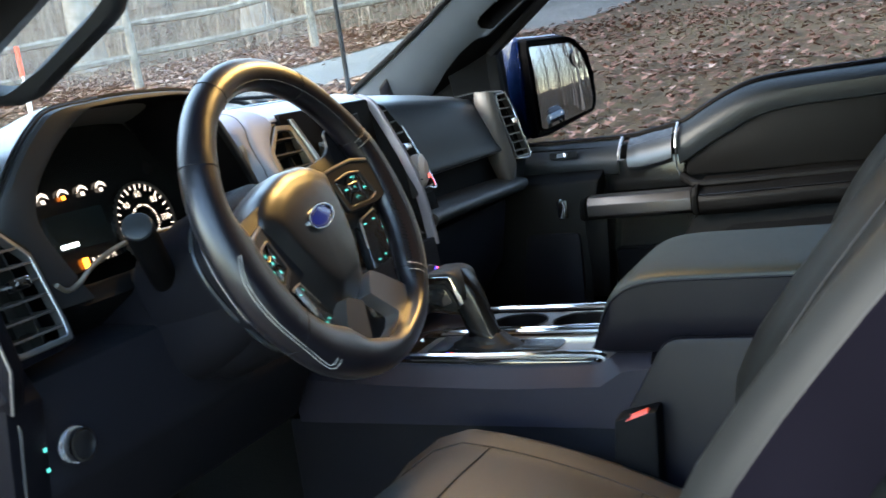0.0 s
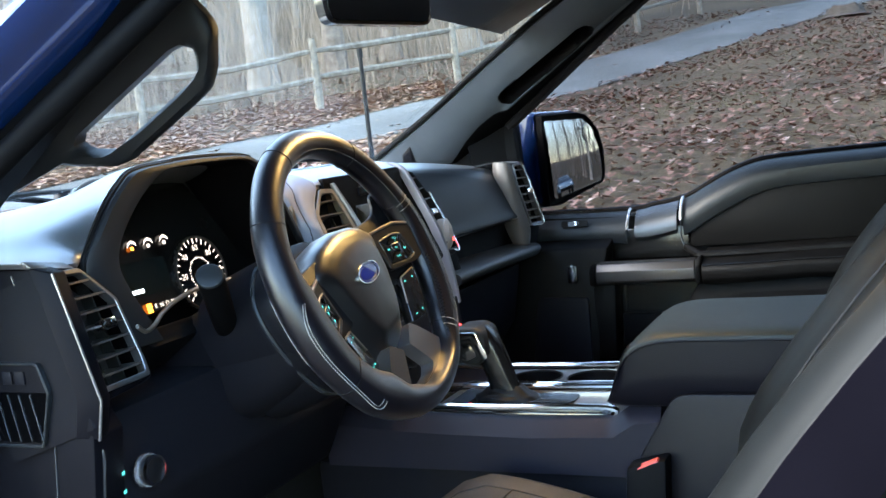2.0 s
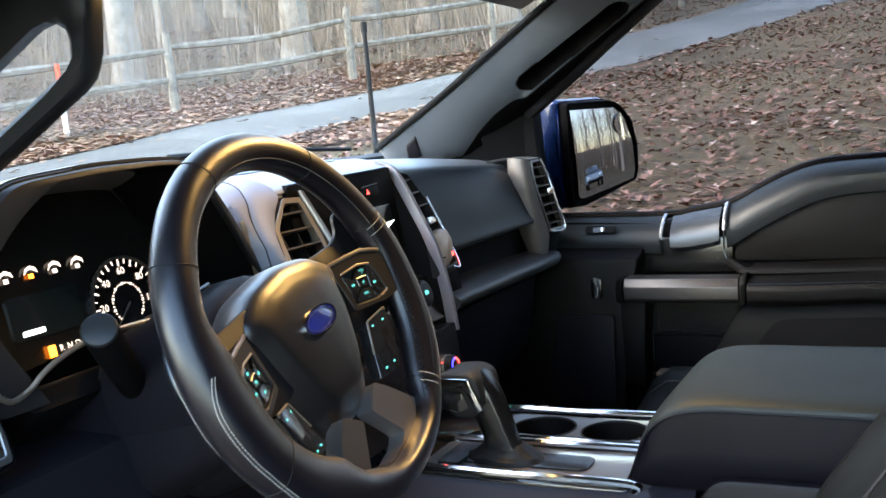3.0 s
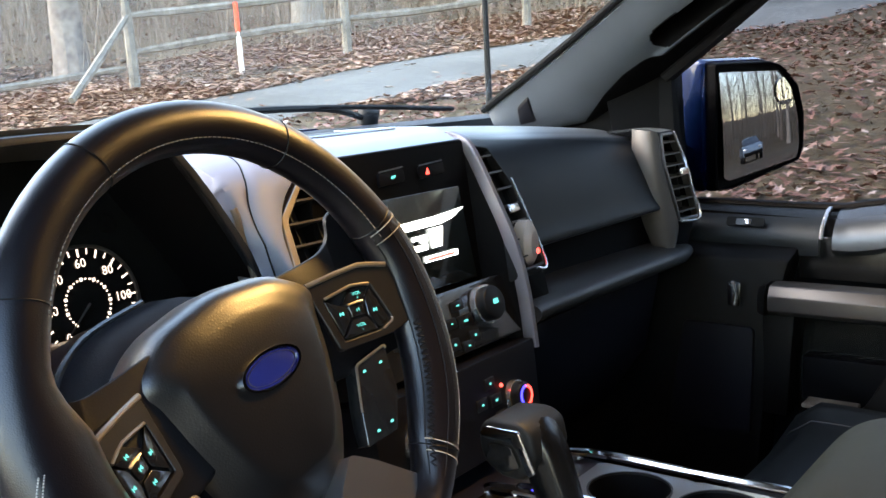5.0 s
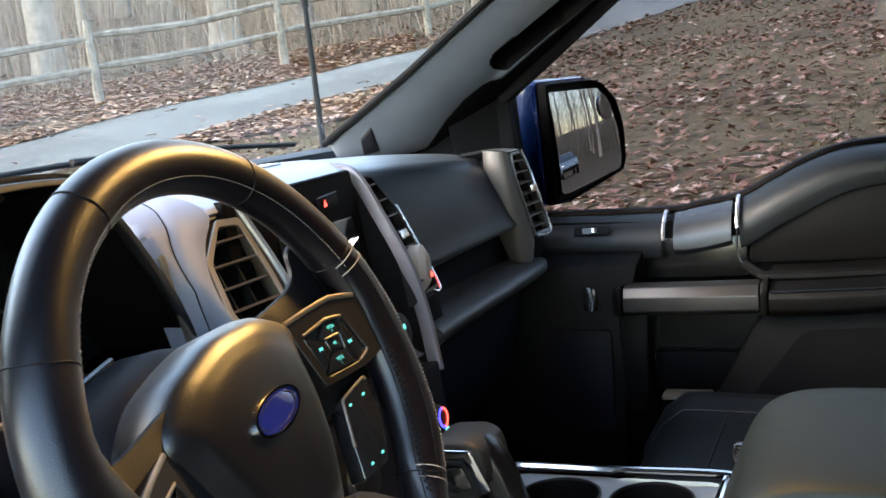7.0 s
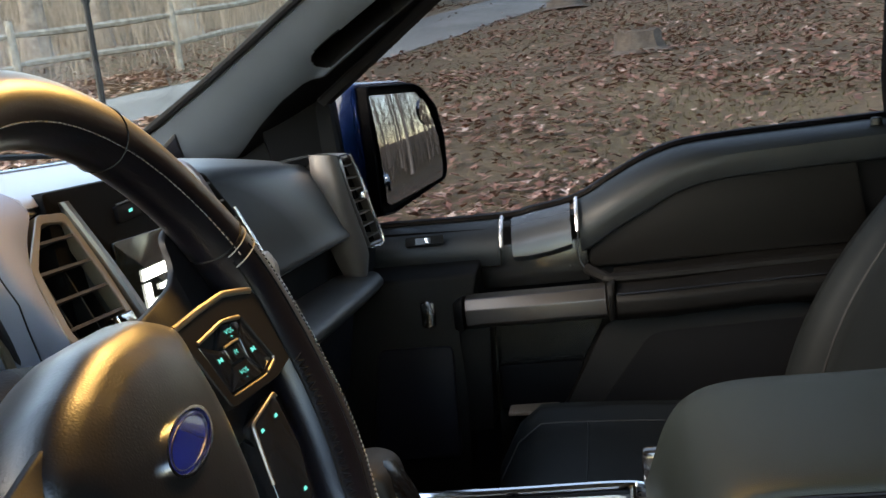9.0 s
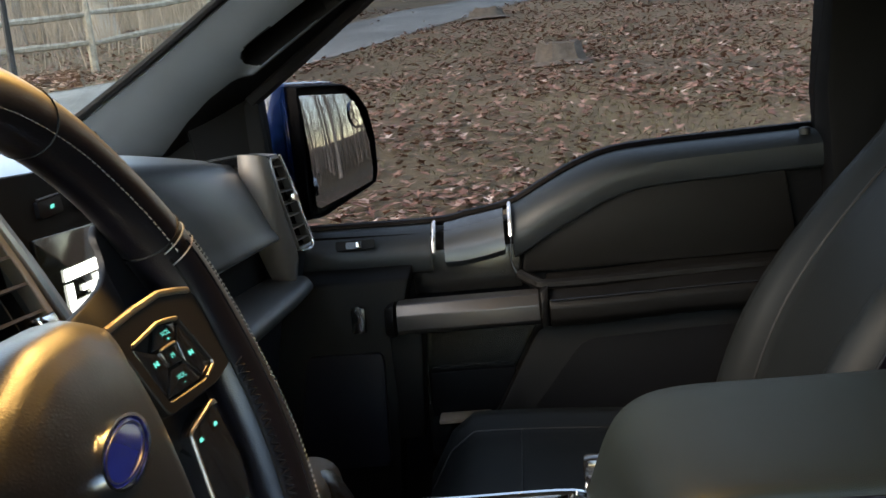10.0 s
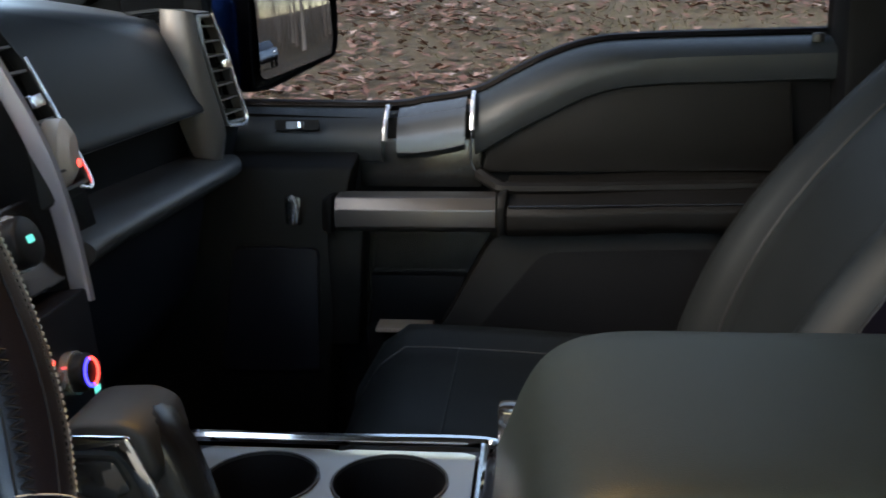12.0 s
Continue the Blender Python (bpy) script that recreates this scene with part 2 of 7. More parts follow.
old_wood = ramp_surface("old_wood", [(0.3, (0.10, 0.088, 0.072)), (0.5, (0.18, 0.162, 0.138)), (0.7, (0.28, 0.26, 0.23))], 9, 0.9, dist=0.01)
bark = ramp_surface("bark", [(0.3, (0.09, 0.076, 0.066)), (0.5, (0.185, 0.158, 0.141)), (0.7, (0.29, 0.255, 0.226))], 6, 0.95, dist=0.03)
pale_bark = ramp_surface("pale_bark", [(0.3, (0.13, 0.117, 0.104)), (0.5, (0.235, 0.215, 0.192)), (0.7, (0.33, 0.305, 0.28))], 5, 0.95, dist=0.02)
twig_wood = ramp_surface("twig_wood", [(0.0, (0.125, 0.101, 0.080)), (0.5, (0.18, 0.148, 0.119)), (1.0, (0.245, 0.205, 0.168))], 5, 0.95, island=True, bump=0.1)
stump_wood = ramp_surface("stump_wood", [(0.3, (0.035, 0.03, 0.025)), (0.7, (0.12, 0.105, 0.09))], 12, 0.95, dist=0.03)
stake_white = surface("stake_white", (0.78, 0.77, 0.74), 0.5, vary=0.06)
stake_orange = surface("stake_orange", (0.80, 0.09, 0.03), 0.5, vary=0.08)
car_paint = surface("car_paint", (0.13, 0.19, 0.25), 0.35, coat=0.3, vary=0.1, metal=0.0)


# ---- building tools ----
BASE = {}


def thing(name, at, label, category, group="", kind=""):
    ob = new(name)
    ob.location = at
    ob.empty_display_size = 0.05
    BASE[ob.name] = Vector(at)
    return tagged(ob, label, category, group, kind)


def part(name, bm, material, parent=None, label="", sharp=35):
    me = bpy.data.meshes.new(name)
    bmesh.ops.recalc_face_normals(bm, faces=bm.faces)
    bm.to_mesh(me)
    bm.free()
    me.materials.append(material)
    me.shade_smooth()
    me.set_sharp_from_angle(angle=radians(sharp))
    ob = new(name, me)
    if parent:
        ob.parent = parent
        ob.matrix_parent_inverse = Matrix.Translation(-BASE.get(parent.name, Vector((0, 0, 0))))
    return tagged(ob, label)


def merge(*bms):
    out = bms[0]
    for b in bms[1:]:
        me = bpy.data.meshes.new("scratch")
        b.to_mesh(me)
        out.from_mesh(me)
        b.free()
        bpy.data.meshes.remove(me)
    return out


def softened(bm, r, seg=2, angle=30):
    if r > 0:
        edges = [e for e in bm.edges if len(e.link_faces) == 2 and e.calc_face_angle(0) > radians(angle)]
        bmesh.ops.bevel(bm, geom=edges, offset=r, segments=seg, profile=0.5, affect="EDGES", clamp_overlap=True)
    return bm


def box(x0, x1, y0, y1, z0, z1, r=0.0, seg=2):
    bm = bmesh.new()
    bmesh.ops.create_cube(bm, size=1, matrix=Matrix.LocRotScale(((x0 + x1) / 2, (y0 + y1) / 2, (z0 + z1) / 2), None, (abs(x1 - x0), abs(y1 - y0), abs(z1 - z0))))
    return softened(bm, r, seg)


def loft(rings, closed=True, caps=True, r=0.0, seg=2):
    """Skin over rings of points, each ring with as many points as the next."""
    bm = bmesh.new()
    rows = [[bm.verts.new(p) for p in ring] for ring in rings]
    k = len(rows[0])
    for a, b in zip(rows, rows[1:]):
        for i in range(k if closed else k - 1):
            j = (i + 1) % k
            bm.faces.new((a[i], a[j], b[j], b[i]))
    if caps and closed:
        bm.faces.new(rows[0])
        bm.faces.new(rows[-1])
    bmesh.ops.recalc_face_normals(bm, faces=bm.faces)
    return softened(bm, r, seg)


def prism(axis, outline, a, b, r=0.0, seg=2):
    """An outline in the two other axes, run from a to b along one axis."""
    def at(p, s):
        q = list(p)
        q.insert("xyz".index(axis), s)
        return q
    return loft([[at(p, a) for p in outline], [at(p, b) for p in outline]], r=r, seg=seg)


def shell(curve, thick, push):
    """A sheet given by rows of points, thickened along the direction push."""
    push = Vector(push).normalized() * thick
    bm = bmesh.new()
    top = [[bm.verts.new(p) for p in row] for row in curve]
    low = [[bm.verts.new(Vector(p) + push) for p in row] for row in curve]
    n, k = len(top), len(top[0])
    for i in range(n - 1):
        for j in range(k - 1):
            bm.faces.new((top[i][j], top[i][j + 1], top[i + 1][j + 1], top[i + 1][j]))
            bm.faces.new((low[i][j], low[i + 1][j], low[i + 1][j + 1], low[i][j + 1]))
    for i in range(n - 1):
        for j in (0, k - 1):
            bm.faces.new((top[i][j], top[i + 1][j], low[i + 1][j], low[i][j]))
    for j in range(k - 1):
        for i in (0, n - 1):
            bm.faces.new((top[i][j], top[i][j + 1], low[i][j + 1], low[i][j]))
    bmesh.ops.recalc_face_normals(bm, faces=bm.faces)
    return bm


def spline(points, n=8, closed=False):
    """A smooth curve through points (Catmull-Rom)."""
    P = [Vector(p) for p in points]
    k = len(P)
    out = []
    for i in range(k if closed else k - 1):
        if closed:
            a, b, c, d = P[i - 1], P[i], P[(i + 1) % k], P[(i + 2) % k]
        else:
            a, b, c, d = P[max(i - 1, 0)], P[i], P[i + 1], P[min(i + 2, k - 1)]
        for s in range(n):
            t = s / n
            out.append(0.5 * (2 * b + (c - a) * t + (2 * a - 5 * b + 4 * c - d) * t * t + (3 * b - a - 3 * c + d) * t ** 3))
    if not closed:
        out.append(P[-1])
    return out


def tube(points, r, n=8, closed=False, caps=True):
    """A round bar along points; r is one radius or one for each point."""
    P = [Vector(p) for p in points]
    R = r if isinstance(r, (list, tuple)) else [r] * len(P)
    rings, up = [], None
    for i, p in enumerate(P):
        if closed:
            d = (P[(i + 1) % len(P)] - P[i - 1]).normalized()
        else:
            d = (P[min(i + 1, len(P) - 1)] - P[max(i - 1, 0)]).normalized()
        if up is None:
            up = d.orthogonal().normalized()
        side = d.cross(up).normalized()
        up = side.cross(d).normalized()
        rings.append([p + R[i] * (math.cos(2 * math.pi * k / n) * up + math.sin(2 * math.pi * k / n) * side) for k in range(n)])
    if closed:
        rings.append(rings[0])
        bm = loft(rings, caps=False)
        bmesh.ops.remove_doubles(bm, verts=bm.verts, dist=1e-6)
        return bm
    return loft(rings, caps=caps)


def disc(centre, normal, r, depth, n=32, bevel=0.0, squash=1.0, up=None):
    """A round boss whose face lies at centre, depth deep."""
    m = Vector(normal).normalized()
    a = (Vector(up) if up else m.orthogonal()).normalized()
    a = (a - a.dot(m) * m).normalized()
    b = m.cross(a)
    ring = lambda d, s: [Vector(centre) - d * m + s * r * (math.cos(2 * math.pi * k / n) * b + squash * math.sin(2 * math.pi * k / n) * a) for k in range(n)]
    if bevel:
        return loft([ring(depth, 1), ring(bevel, 1), ring(bevel * 0.3, 1 - 0.4 * bevel / r), ring(0, 1 - bevel / r)])
    return loft([ring(depth, 1), ring(0, 1)])


def ring_band(centre, normal, r, w, depth, n=40, squash=1.0, up=None):
    """A flat ring of width w round a centre."""
    m = Vector(normal).normalized()
    a = (Vector(up) if up else m.orthogonal()).normalized()
    a = (a - a.dot(m) * m).normalized()
    b = m.cross(a)
    ring = lambda d, q: [Vector(centre) - d * m + q * (math.cos(2 * math.pi * k / n) * b + squash * math.sin(2 * math.pi * k / n) * a) for k in range(n)]
    bm = loft([ring(depth, r), ring(0.0, r), ring(0.0, r - w), ring(depth, r - w), ring(depth, r)], caps=False)
    bmesh.ops.remove_doubles(bm, verts=bm.verts, dist=1e-6)
    return bm


def rounded(points, r, n=4):
    """A closed outline in 2D with its corners rounded."""
    out = []
    k = len(points)
    for i in range(k):
        a, b, c = Vector(points[i - 1]), Vector(points[i]), Vector(points[(i + 1) % k])
        q = min(r, (a - b).length * 0.45, (c - b).length * 0.45)
        s, e = b + (a - b).normalized() * q, b + (c - b).normalized() * q
        for j in range(n + 1):
            t = j / n
            out.append((1 - t) ** 2 * s + 2 * t * (1 - t) * b + t * t * e)
    return out


def flat_plate(outline, place, depth, r=0.0, seg=2):
    """An outline in 2D laid by place(u, v, n), from n = 0 down to -depth."""
    return loft([[place(p[0], p[1], -depth) for p in outline], [place(p[0], p[1], 0.0) for p in outline]], r=r, seg=seg)


def frame_plate(outer, inner, place, depth):
    """A frame between two outlines with as many points each."""
    rings = [[place(p[0], p[1], -depth) for p in outer], [place(p[0], p[1], 0) for p in outer], [place(p[0], p[1], 0) for p in inner], [place(p[0], p[1], -depth) for p in inner]]
    bm = loft(rings + rings[:1], caps=False)
    bmesh.ops.remove_doubles(bm, verts=bm.verts, dist=1e-6)
    return softened(bm, 0.0008, 1)


def writing(text, size, place, material, parent, spin=0.0, name="lettering"):
    """Letters laid on a surface by place(u, v, n)."""
    curve = bpy.data.curves.new("letters", "FONT")
    curve.body, curve.size, curve.align_x, curve.align_y, curve.resolution_u = text, size, "CENTER", "CENTER", 2
    holder = bpy.data.objects.new("letters", curve)
    me = bpy.data.meshes.new_from_object(holder)
    c, s = math.cos(spin), math.sin(spin)
    for v in me.vertices:
        u, w = v.co.x, v.co.y
        v.co = place(u * c - w * s, u * s + w * c, 0.0)
    me.name = name
    me.materials.clear()
    me.materials.append(material)
    bpy.data.objects.remove(holder)
    ob = new(name, me)
    ob.parent = parent
    ob.matrix_parent_inverse = Matrix.Translation(-BASE.get(parent.name, Vector((0, 0, 0))))
    return ob


def spline2(points, n=6):
    """A smooth open curve in 2D."""
    return [(p.x, p.y) for p in spline([(q[0], q[1], 0) for q in points], n)]


def basis(origin, u, v):
    """place(u, v, n) for a plane through origin."""
    o, u, v = Vector(origin), Vector(u).normalized(), Vector(v).normalized()
    n = u.cross(v).normalized()
    return lambda a, b, c=0.0: o + a * u + b * v + c * n


def polar(outline, n=36, du=0.0, dv=0.0):
    """An outline met by n rays from its middle, so that two outlines can be joined."""
    cu, cv = sum(p[0] for p in outline) / len(outline) + du, sum(p[1] for p in outline) / len(outline) + dv
    out = []
    for k in range(n):
        c, s = math.cos(2 * math.pi * k / n), math.sin(2 * math.pi * k / n)
        best = 0.0
        for i, p in enumerate(outline):
            q = outline[(i + 1) % len(outline)]
            ax, ay, bx, by = p[0] - cu, p[1] - cv, q[0] - p[0], q[1] - p[1]
            den = c * by - s * bx
            if abs(den) > 1e-12:
                r, f = (ax * by - ay * bx) / den, (ax * s - ay * c) / den
                if -1e-6 <= f <= 1 + 1e-6 and r > best:
                    best = r
        out.append((cu + best * c, cv + best * s))
    return out


def inset(outline, k, du=0.0, dv=0.0):
    cu, cv = sum(p[0] for p in outline) / len(outline), sum(p[1] for p in outline) / len(outline)
    return [(cu + (p[0] - cu) * k + du, cv + (p[1] - cv) * k + dv) for p in outline]


# ---- the ground and the yard ----
def ground_z(x, y):
    rise = 0.5 * (x + math.sqrt(x * x + 0.64))
    if rise > 45:
        rise = 45 + 40 * (1 - math.exp(-(rise - 45) / 40))
    along = max(-40.0, min(y, 60.0))
    bumps = 0.05 * noise.noise((x * 0.35, y * 0.35, 0)) + 0.20 * noise.noise((x * 0.07, y * 0.07, 3))
    near = max(0.0, min(1.0, (math.hypot(x, y) - 3.0) / 5.0))
    hill = 22 * (1 - math.exp(-max(0.0, y - 17 + 0.25 * x) * 0.16 / 22))
    hill -= 0.11 * max(0.0, min(18.0, -6.0 - y))
    return hill + 0.145 * rise + 0.032 * along * min(1.0, 0.3 + 0.7 * near) - 0.06 + bumps * near


def spread(limit):
    """Grid lines, close together near the truck and far apart at the horizon."""
    out, at, step = [0.0], 0.0, 0.8
    while at < limit:
        at += step
        step *= 1.03 if at < 40 else 1.22
        out.append(at)
    return sorted([-v for v in out[1:]] + out)


lines_x, lines_y = spread(900), spread(900)
bm = bmesh.new()
grid = [[bm.verts.new((x, y, ground_z(x, y))) for x in lines_x] for y in lines_y]
for r0, r1 in zip(grid, grid[1:]):
    for i in range(len(lines_x) - 1):
        bm.faces.new((r0[i], r0[i + 1], r1[i + 1], r1[i]))
tagged(part("ground", bm, soil, sharp=80), "brown earth yard with thin grass, rising beside the truck", "ground", kind="structure")

DRIVE = spline([(-60, 16, 0), (-25, 13.5, 0), (-8, 11.2, 0), (2, 9.2, 0), (6.9, 7.6, 0), (9.6, 6.7, 0), (13.6, 4.7, 0), (18.5, 3.1, 0), (22.8, 1.9, 0), (27, 0.2, 0), (36, -6, 0), (60, -20, 0)], 10)


def drive_gap(x, y):
    """How far a spot lies from the middle of the driveway."""
    return min((p.x - x) ** 2 + (p.y - y) ** 2 for p in DRIVE) ** 0.5


bm = bmesh.new()
rows = []
for i, p in enumerate(DRIVE):
    d = (DRIVE[min(i + 1, len(DRIVE) - 1)] - DRIVE[max(i - 1, 0)]).normalized()
    side = Vector((-d.y, d.x, 0))
    row = []
    for k in range(9):
        w = -1.3 + 2.6 * k / 8 + (0.12 * noise.noise((p.x * 0.9, p.y * 0.9, k)) if k in (0, 8) else 0)
        q = p + side * w
        crown = 0.035 * (1 - (w / 1.3) ** 2) - (0.02 if abs(abs(w) - 0.65) < 0.1 else 0)
        row.append(bm.verts.new((q.x, q.y, ground_z(q.x, q.y) + 0.012 + crown)))
    rows.append(row)
for a, b in zip(rows, rows[1:]):
    for k in range(8):
        bm.faces.new((a[k], a[k + 1], b[k + 1], b[k]))
tagged(part("driveway", bm, gravel, sharp=80), "pale grey gravel driveway climbing along a fence", "driveway", kind="structure")


def litter(name, count, seed, d0, d1, a0, a1, size0, size1, label, on_drive=0.012, skin=leaf, lift=0.6):
    """Fallen leaves as lobed, curled blades, thinning out with distance."""
    rng = np.random.default_rng(seed)
    verts, faces = [], []
    lobes = [1.0, 0.45, 0.85, 0.40, 0.75, 0.35, 0.75, 0.40, 0.85, 0.45]
    made = 0
    while made < count:
        d, a = rng.uniform(d0, d1), rng.uniform(a0, a1)
        x, y = d * math.sin(a) - 0.9, d * math.cos(a) - 0.4
        if abs(x) < 1.6 and -5 < y < 3:
            continue
        if drive_gap(x, y) < 1.25 and rng.random() > on_drive:
            continue
        if noise.noise((x * 0.5, y * 0.5, 7)) < rng.uniform(-0.75, 0.25):
            continue
        s, spin, curl, tip = rng.uniform(size0, size1), rng.uniform(0, 6.283), rng.uniform(-0.2, lift), rng.uniform(-lift, lift)
        z = ground_z(x, y) + rng.uniform(0.008, 0.03)
        cs, sn, k0 = math.cos(spin), math.sin(spin), len(verts)
        verts.append((x, y, z + s * abs(tip) * 0.7 + 0.006))
        for i, q in enumerate(lobes):
            t = 2 * math.pi * i / len(lobes)
            u, w = s * q * 1.15 * math.cos(t), s * q * 0.75 * math.sin(t)
            verts.append((x + u * cs - w * sn, y + u * sn + w * cs, z + abs(w) * curl + (u + s) * max(0.0, tip) * 0.7 + (s - u) * max(0.0, -tip) * 0.7 + 0.004))
        k = len(lobes)
        faces.extend((k0, k0 + 1 + i, k0 + 1 + (i + 1) % k) for i in range(k))
        made += 1
    me = bpy.data.meshes.new(name)
    me.from_pydata(verts, [], faces)
    me.materials.append(skin)
    tagged(new(name, me), label, "leaves", kind="stuff")


litter("leaf_litter", 46000, 3, 5.0, 27.0, 0.42, 2.0, 0.030, 0.068, "red-brown fallen oak leaves strewn over the yard")
litter("scattered_leaves", 9000, 6, 2.4, 14.0, 2.0, 6.7, 0.030, 0.068, "thin scatter of brown leaves round the truck")
litter("verge_leaves", 38000, 4, 10.0, 19.0, 0.25, 1.15, 0.05, 0.09, "tan fallen leaves banked along the driveway and fence", 0.008, tan_leaf, 0.3)


def blades(name, count, seed):
    rng = np.random.default_rng(seed)
    verts, faces = [], []
    while len(faces) < count:
        d, a = rng.uniform(5, 20), rng.uniform(0.4, 2.0)
        x, y = d * math.sin(a) - 0.9, d * math.cos(a) - 0.4
        if drive_gap(x, y) < 1.3 or noise.noise((x * 0.4, y * 0.4, 21)) < rng.uniform(-0.2, 0.4):
            continue
        z, t, h, lean = ground_z(x, y), rng.uniform(0, 6.283), rng.uniform(0.015, 0.05), rng.uniform(0.3, 1.2)
        k = len(verts)
        dx, dy = 0.004 * math.cos(t), 0.004 * math.sin(t)
        verts += [(x - dx, y - dy, z), (x + dx, y + dy, z), (x - dy * 9 * lean * 2, y + dx * 9 * lean * 2, z + h)]
        faces.append((k, k + 1, k + 2))
    me = bpy.data.meshes.new(name)
    me.from_pydata(verts, [], faces)
    me.materials.append(grass_blade)
    tagged(new(name, me), "dry olive winter grass among fallen leaves", "grass", kind="stuff")


blades("grass", 30000, 5)


# ---- fence, stake, stumps ----
def lumpy(points, radii, n, seed, amount=0.12):
    bm = tube(points, radii, n)
    for v in bm.verts:
        v.co += amount * max(radii) * noise.noise_vector(v.co * 6 + Vector((seed, 0, 0)))
    return bm


POSTS = [(1.0, 14.2), (4.6, 12.7), (7.8, 11.1), (10.75, 9.85), (13.3, 8.25), (16.0, 6.85), (19.2, 5.7), (22.4, 4.9), (25.6, 4.0), (29.0, 2.9), (32.5, 1.4)]
fence = thing("fence", (7.8, 11.1, ground_z(7.8, 11.1)), "weathered grey split-rail wooden fence along the driveway", "fence")
for i, (x, y) in enumerate(POSTS):
    z = ground_z(x, y)
    tilt = 0.03
    part("post", lumpy([(x, y, z - 0.15), (x - 0.3 * tilt, y, z + 0.5), (x - tilt * 0.8, y, z + 1.0), (x - tilt, y, z + 1.20)], [0.075, 0.07, 0.065, 0.05], 8, i), old_wood, fence)
    if i + 1 < len(POSTS) and i != 1:
        x2, y2 = POSTS[i + 1]
        z2 = ground_z(x2, y2)
        for h in (0.52, 0.95):
            sag = random.uniform(-0.05, 0.03)
            ends = [(x, y, z + h + random.uniform(-0.05, 0.05)), ((x + x2) / 2, (y + y2) / 2, (z + z2) / 2 + h + sag), (x2, y2, z2 + h + random.uniform(-0.05, 0.05))]
            part("rail", lumpy(spline(ends, 4), [0.035, 0.048, 0.052, 0.055, 0.052, 0.055, 0.05, 0.048, 0.035], 6, i + h), old_wood, fence)
x, y = POSTS[2]
z = ground_z(x, y)
part("rail", lumpy([(x, y, z + 1.0), (x - 0.75, y - 0.35, z + 0.42), (x - 1.5, y - 0.75, z - 0.08)], [0.04, 0.05, 0.045], 6, 40), old_wood, fence, "fallen rail leaning on a post")
part("rail", lumpy([(x - 0.05, y + 0.1, z + 0.30), (x - 1.6, y + 0.5, z + 0.12), (x - 3.2, y + 1.0, z - 0.05)], [0.04, 0.05, 0.04], 6, 41), old_wood, fence, "fallen rail lying low")

sx, sy = 9.15, 10.45
sz = ground_z(sx, sy)
stake = thing("marker_stake", (sx, sy, sz), "orange and white driveway marker stake in leaves", "stake")
part("stake_base", tube([(sx, sy, sz - 0.1), (sx - 0.01, sy, sz + 0.50)], 0.036, 12), stake_white, stake, "white lower half")
part("stake_top", tube([(sx - 0.012, sy, sz + 0.57), (sx - 0.02, sy, sz + 0.98)], 0.034, 12), stake_orange, stake, "orange upper half")
part("rod", tube([(sx, sy, sz - 0.1), (sx - 0.015, sy, sz + 0.7)], 0.016, 8), stake_white, stake)


def stump(x, y, r, h, seed):
    z = ground_z(x, y)
    s = thing("tree_stump", (x, y, z), "weathered grey tree stump standing in fallen leaves", "stump", "stumps in the yard")
    rings = []
    for k, (f, w) in enumerate([(-0.1, 1.45), (0.12, 1.15), (0.55, 1.0), (0.92, 0.97), (1.0, 0.9)]):
        rings.append([(x + r * w * (1 + 0.16 * noise.noise((math.cos(t) * 2, math.sin(t) * 2, seed))) * math.cos(t), y + r * w * (1 + 0.16 * noise.noise((math.cos(t) * 2, math.sin(t) * 2, seed))) * math.sin(t),
                       z + h * f + (0.55 * h * noise.noise((3 * math.cos(t), 3 * math.sin(t), seed)) if k > 2 else 0)) for t in [2 * math.pi * i / 20 for i in range(20)]])
    part("stump_wood", loft(rings), stump_wood, s)


stump(12.3, -0.75, 0.30, 0.25, 1)
stump(21.2, 0.35, 0.36, 0.2, 5)


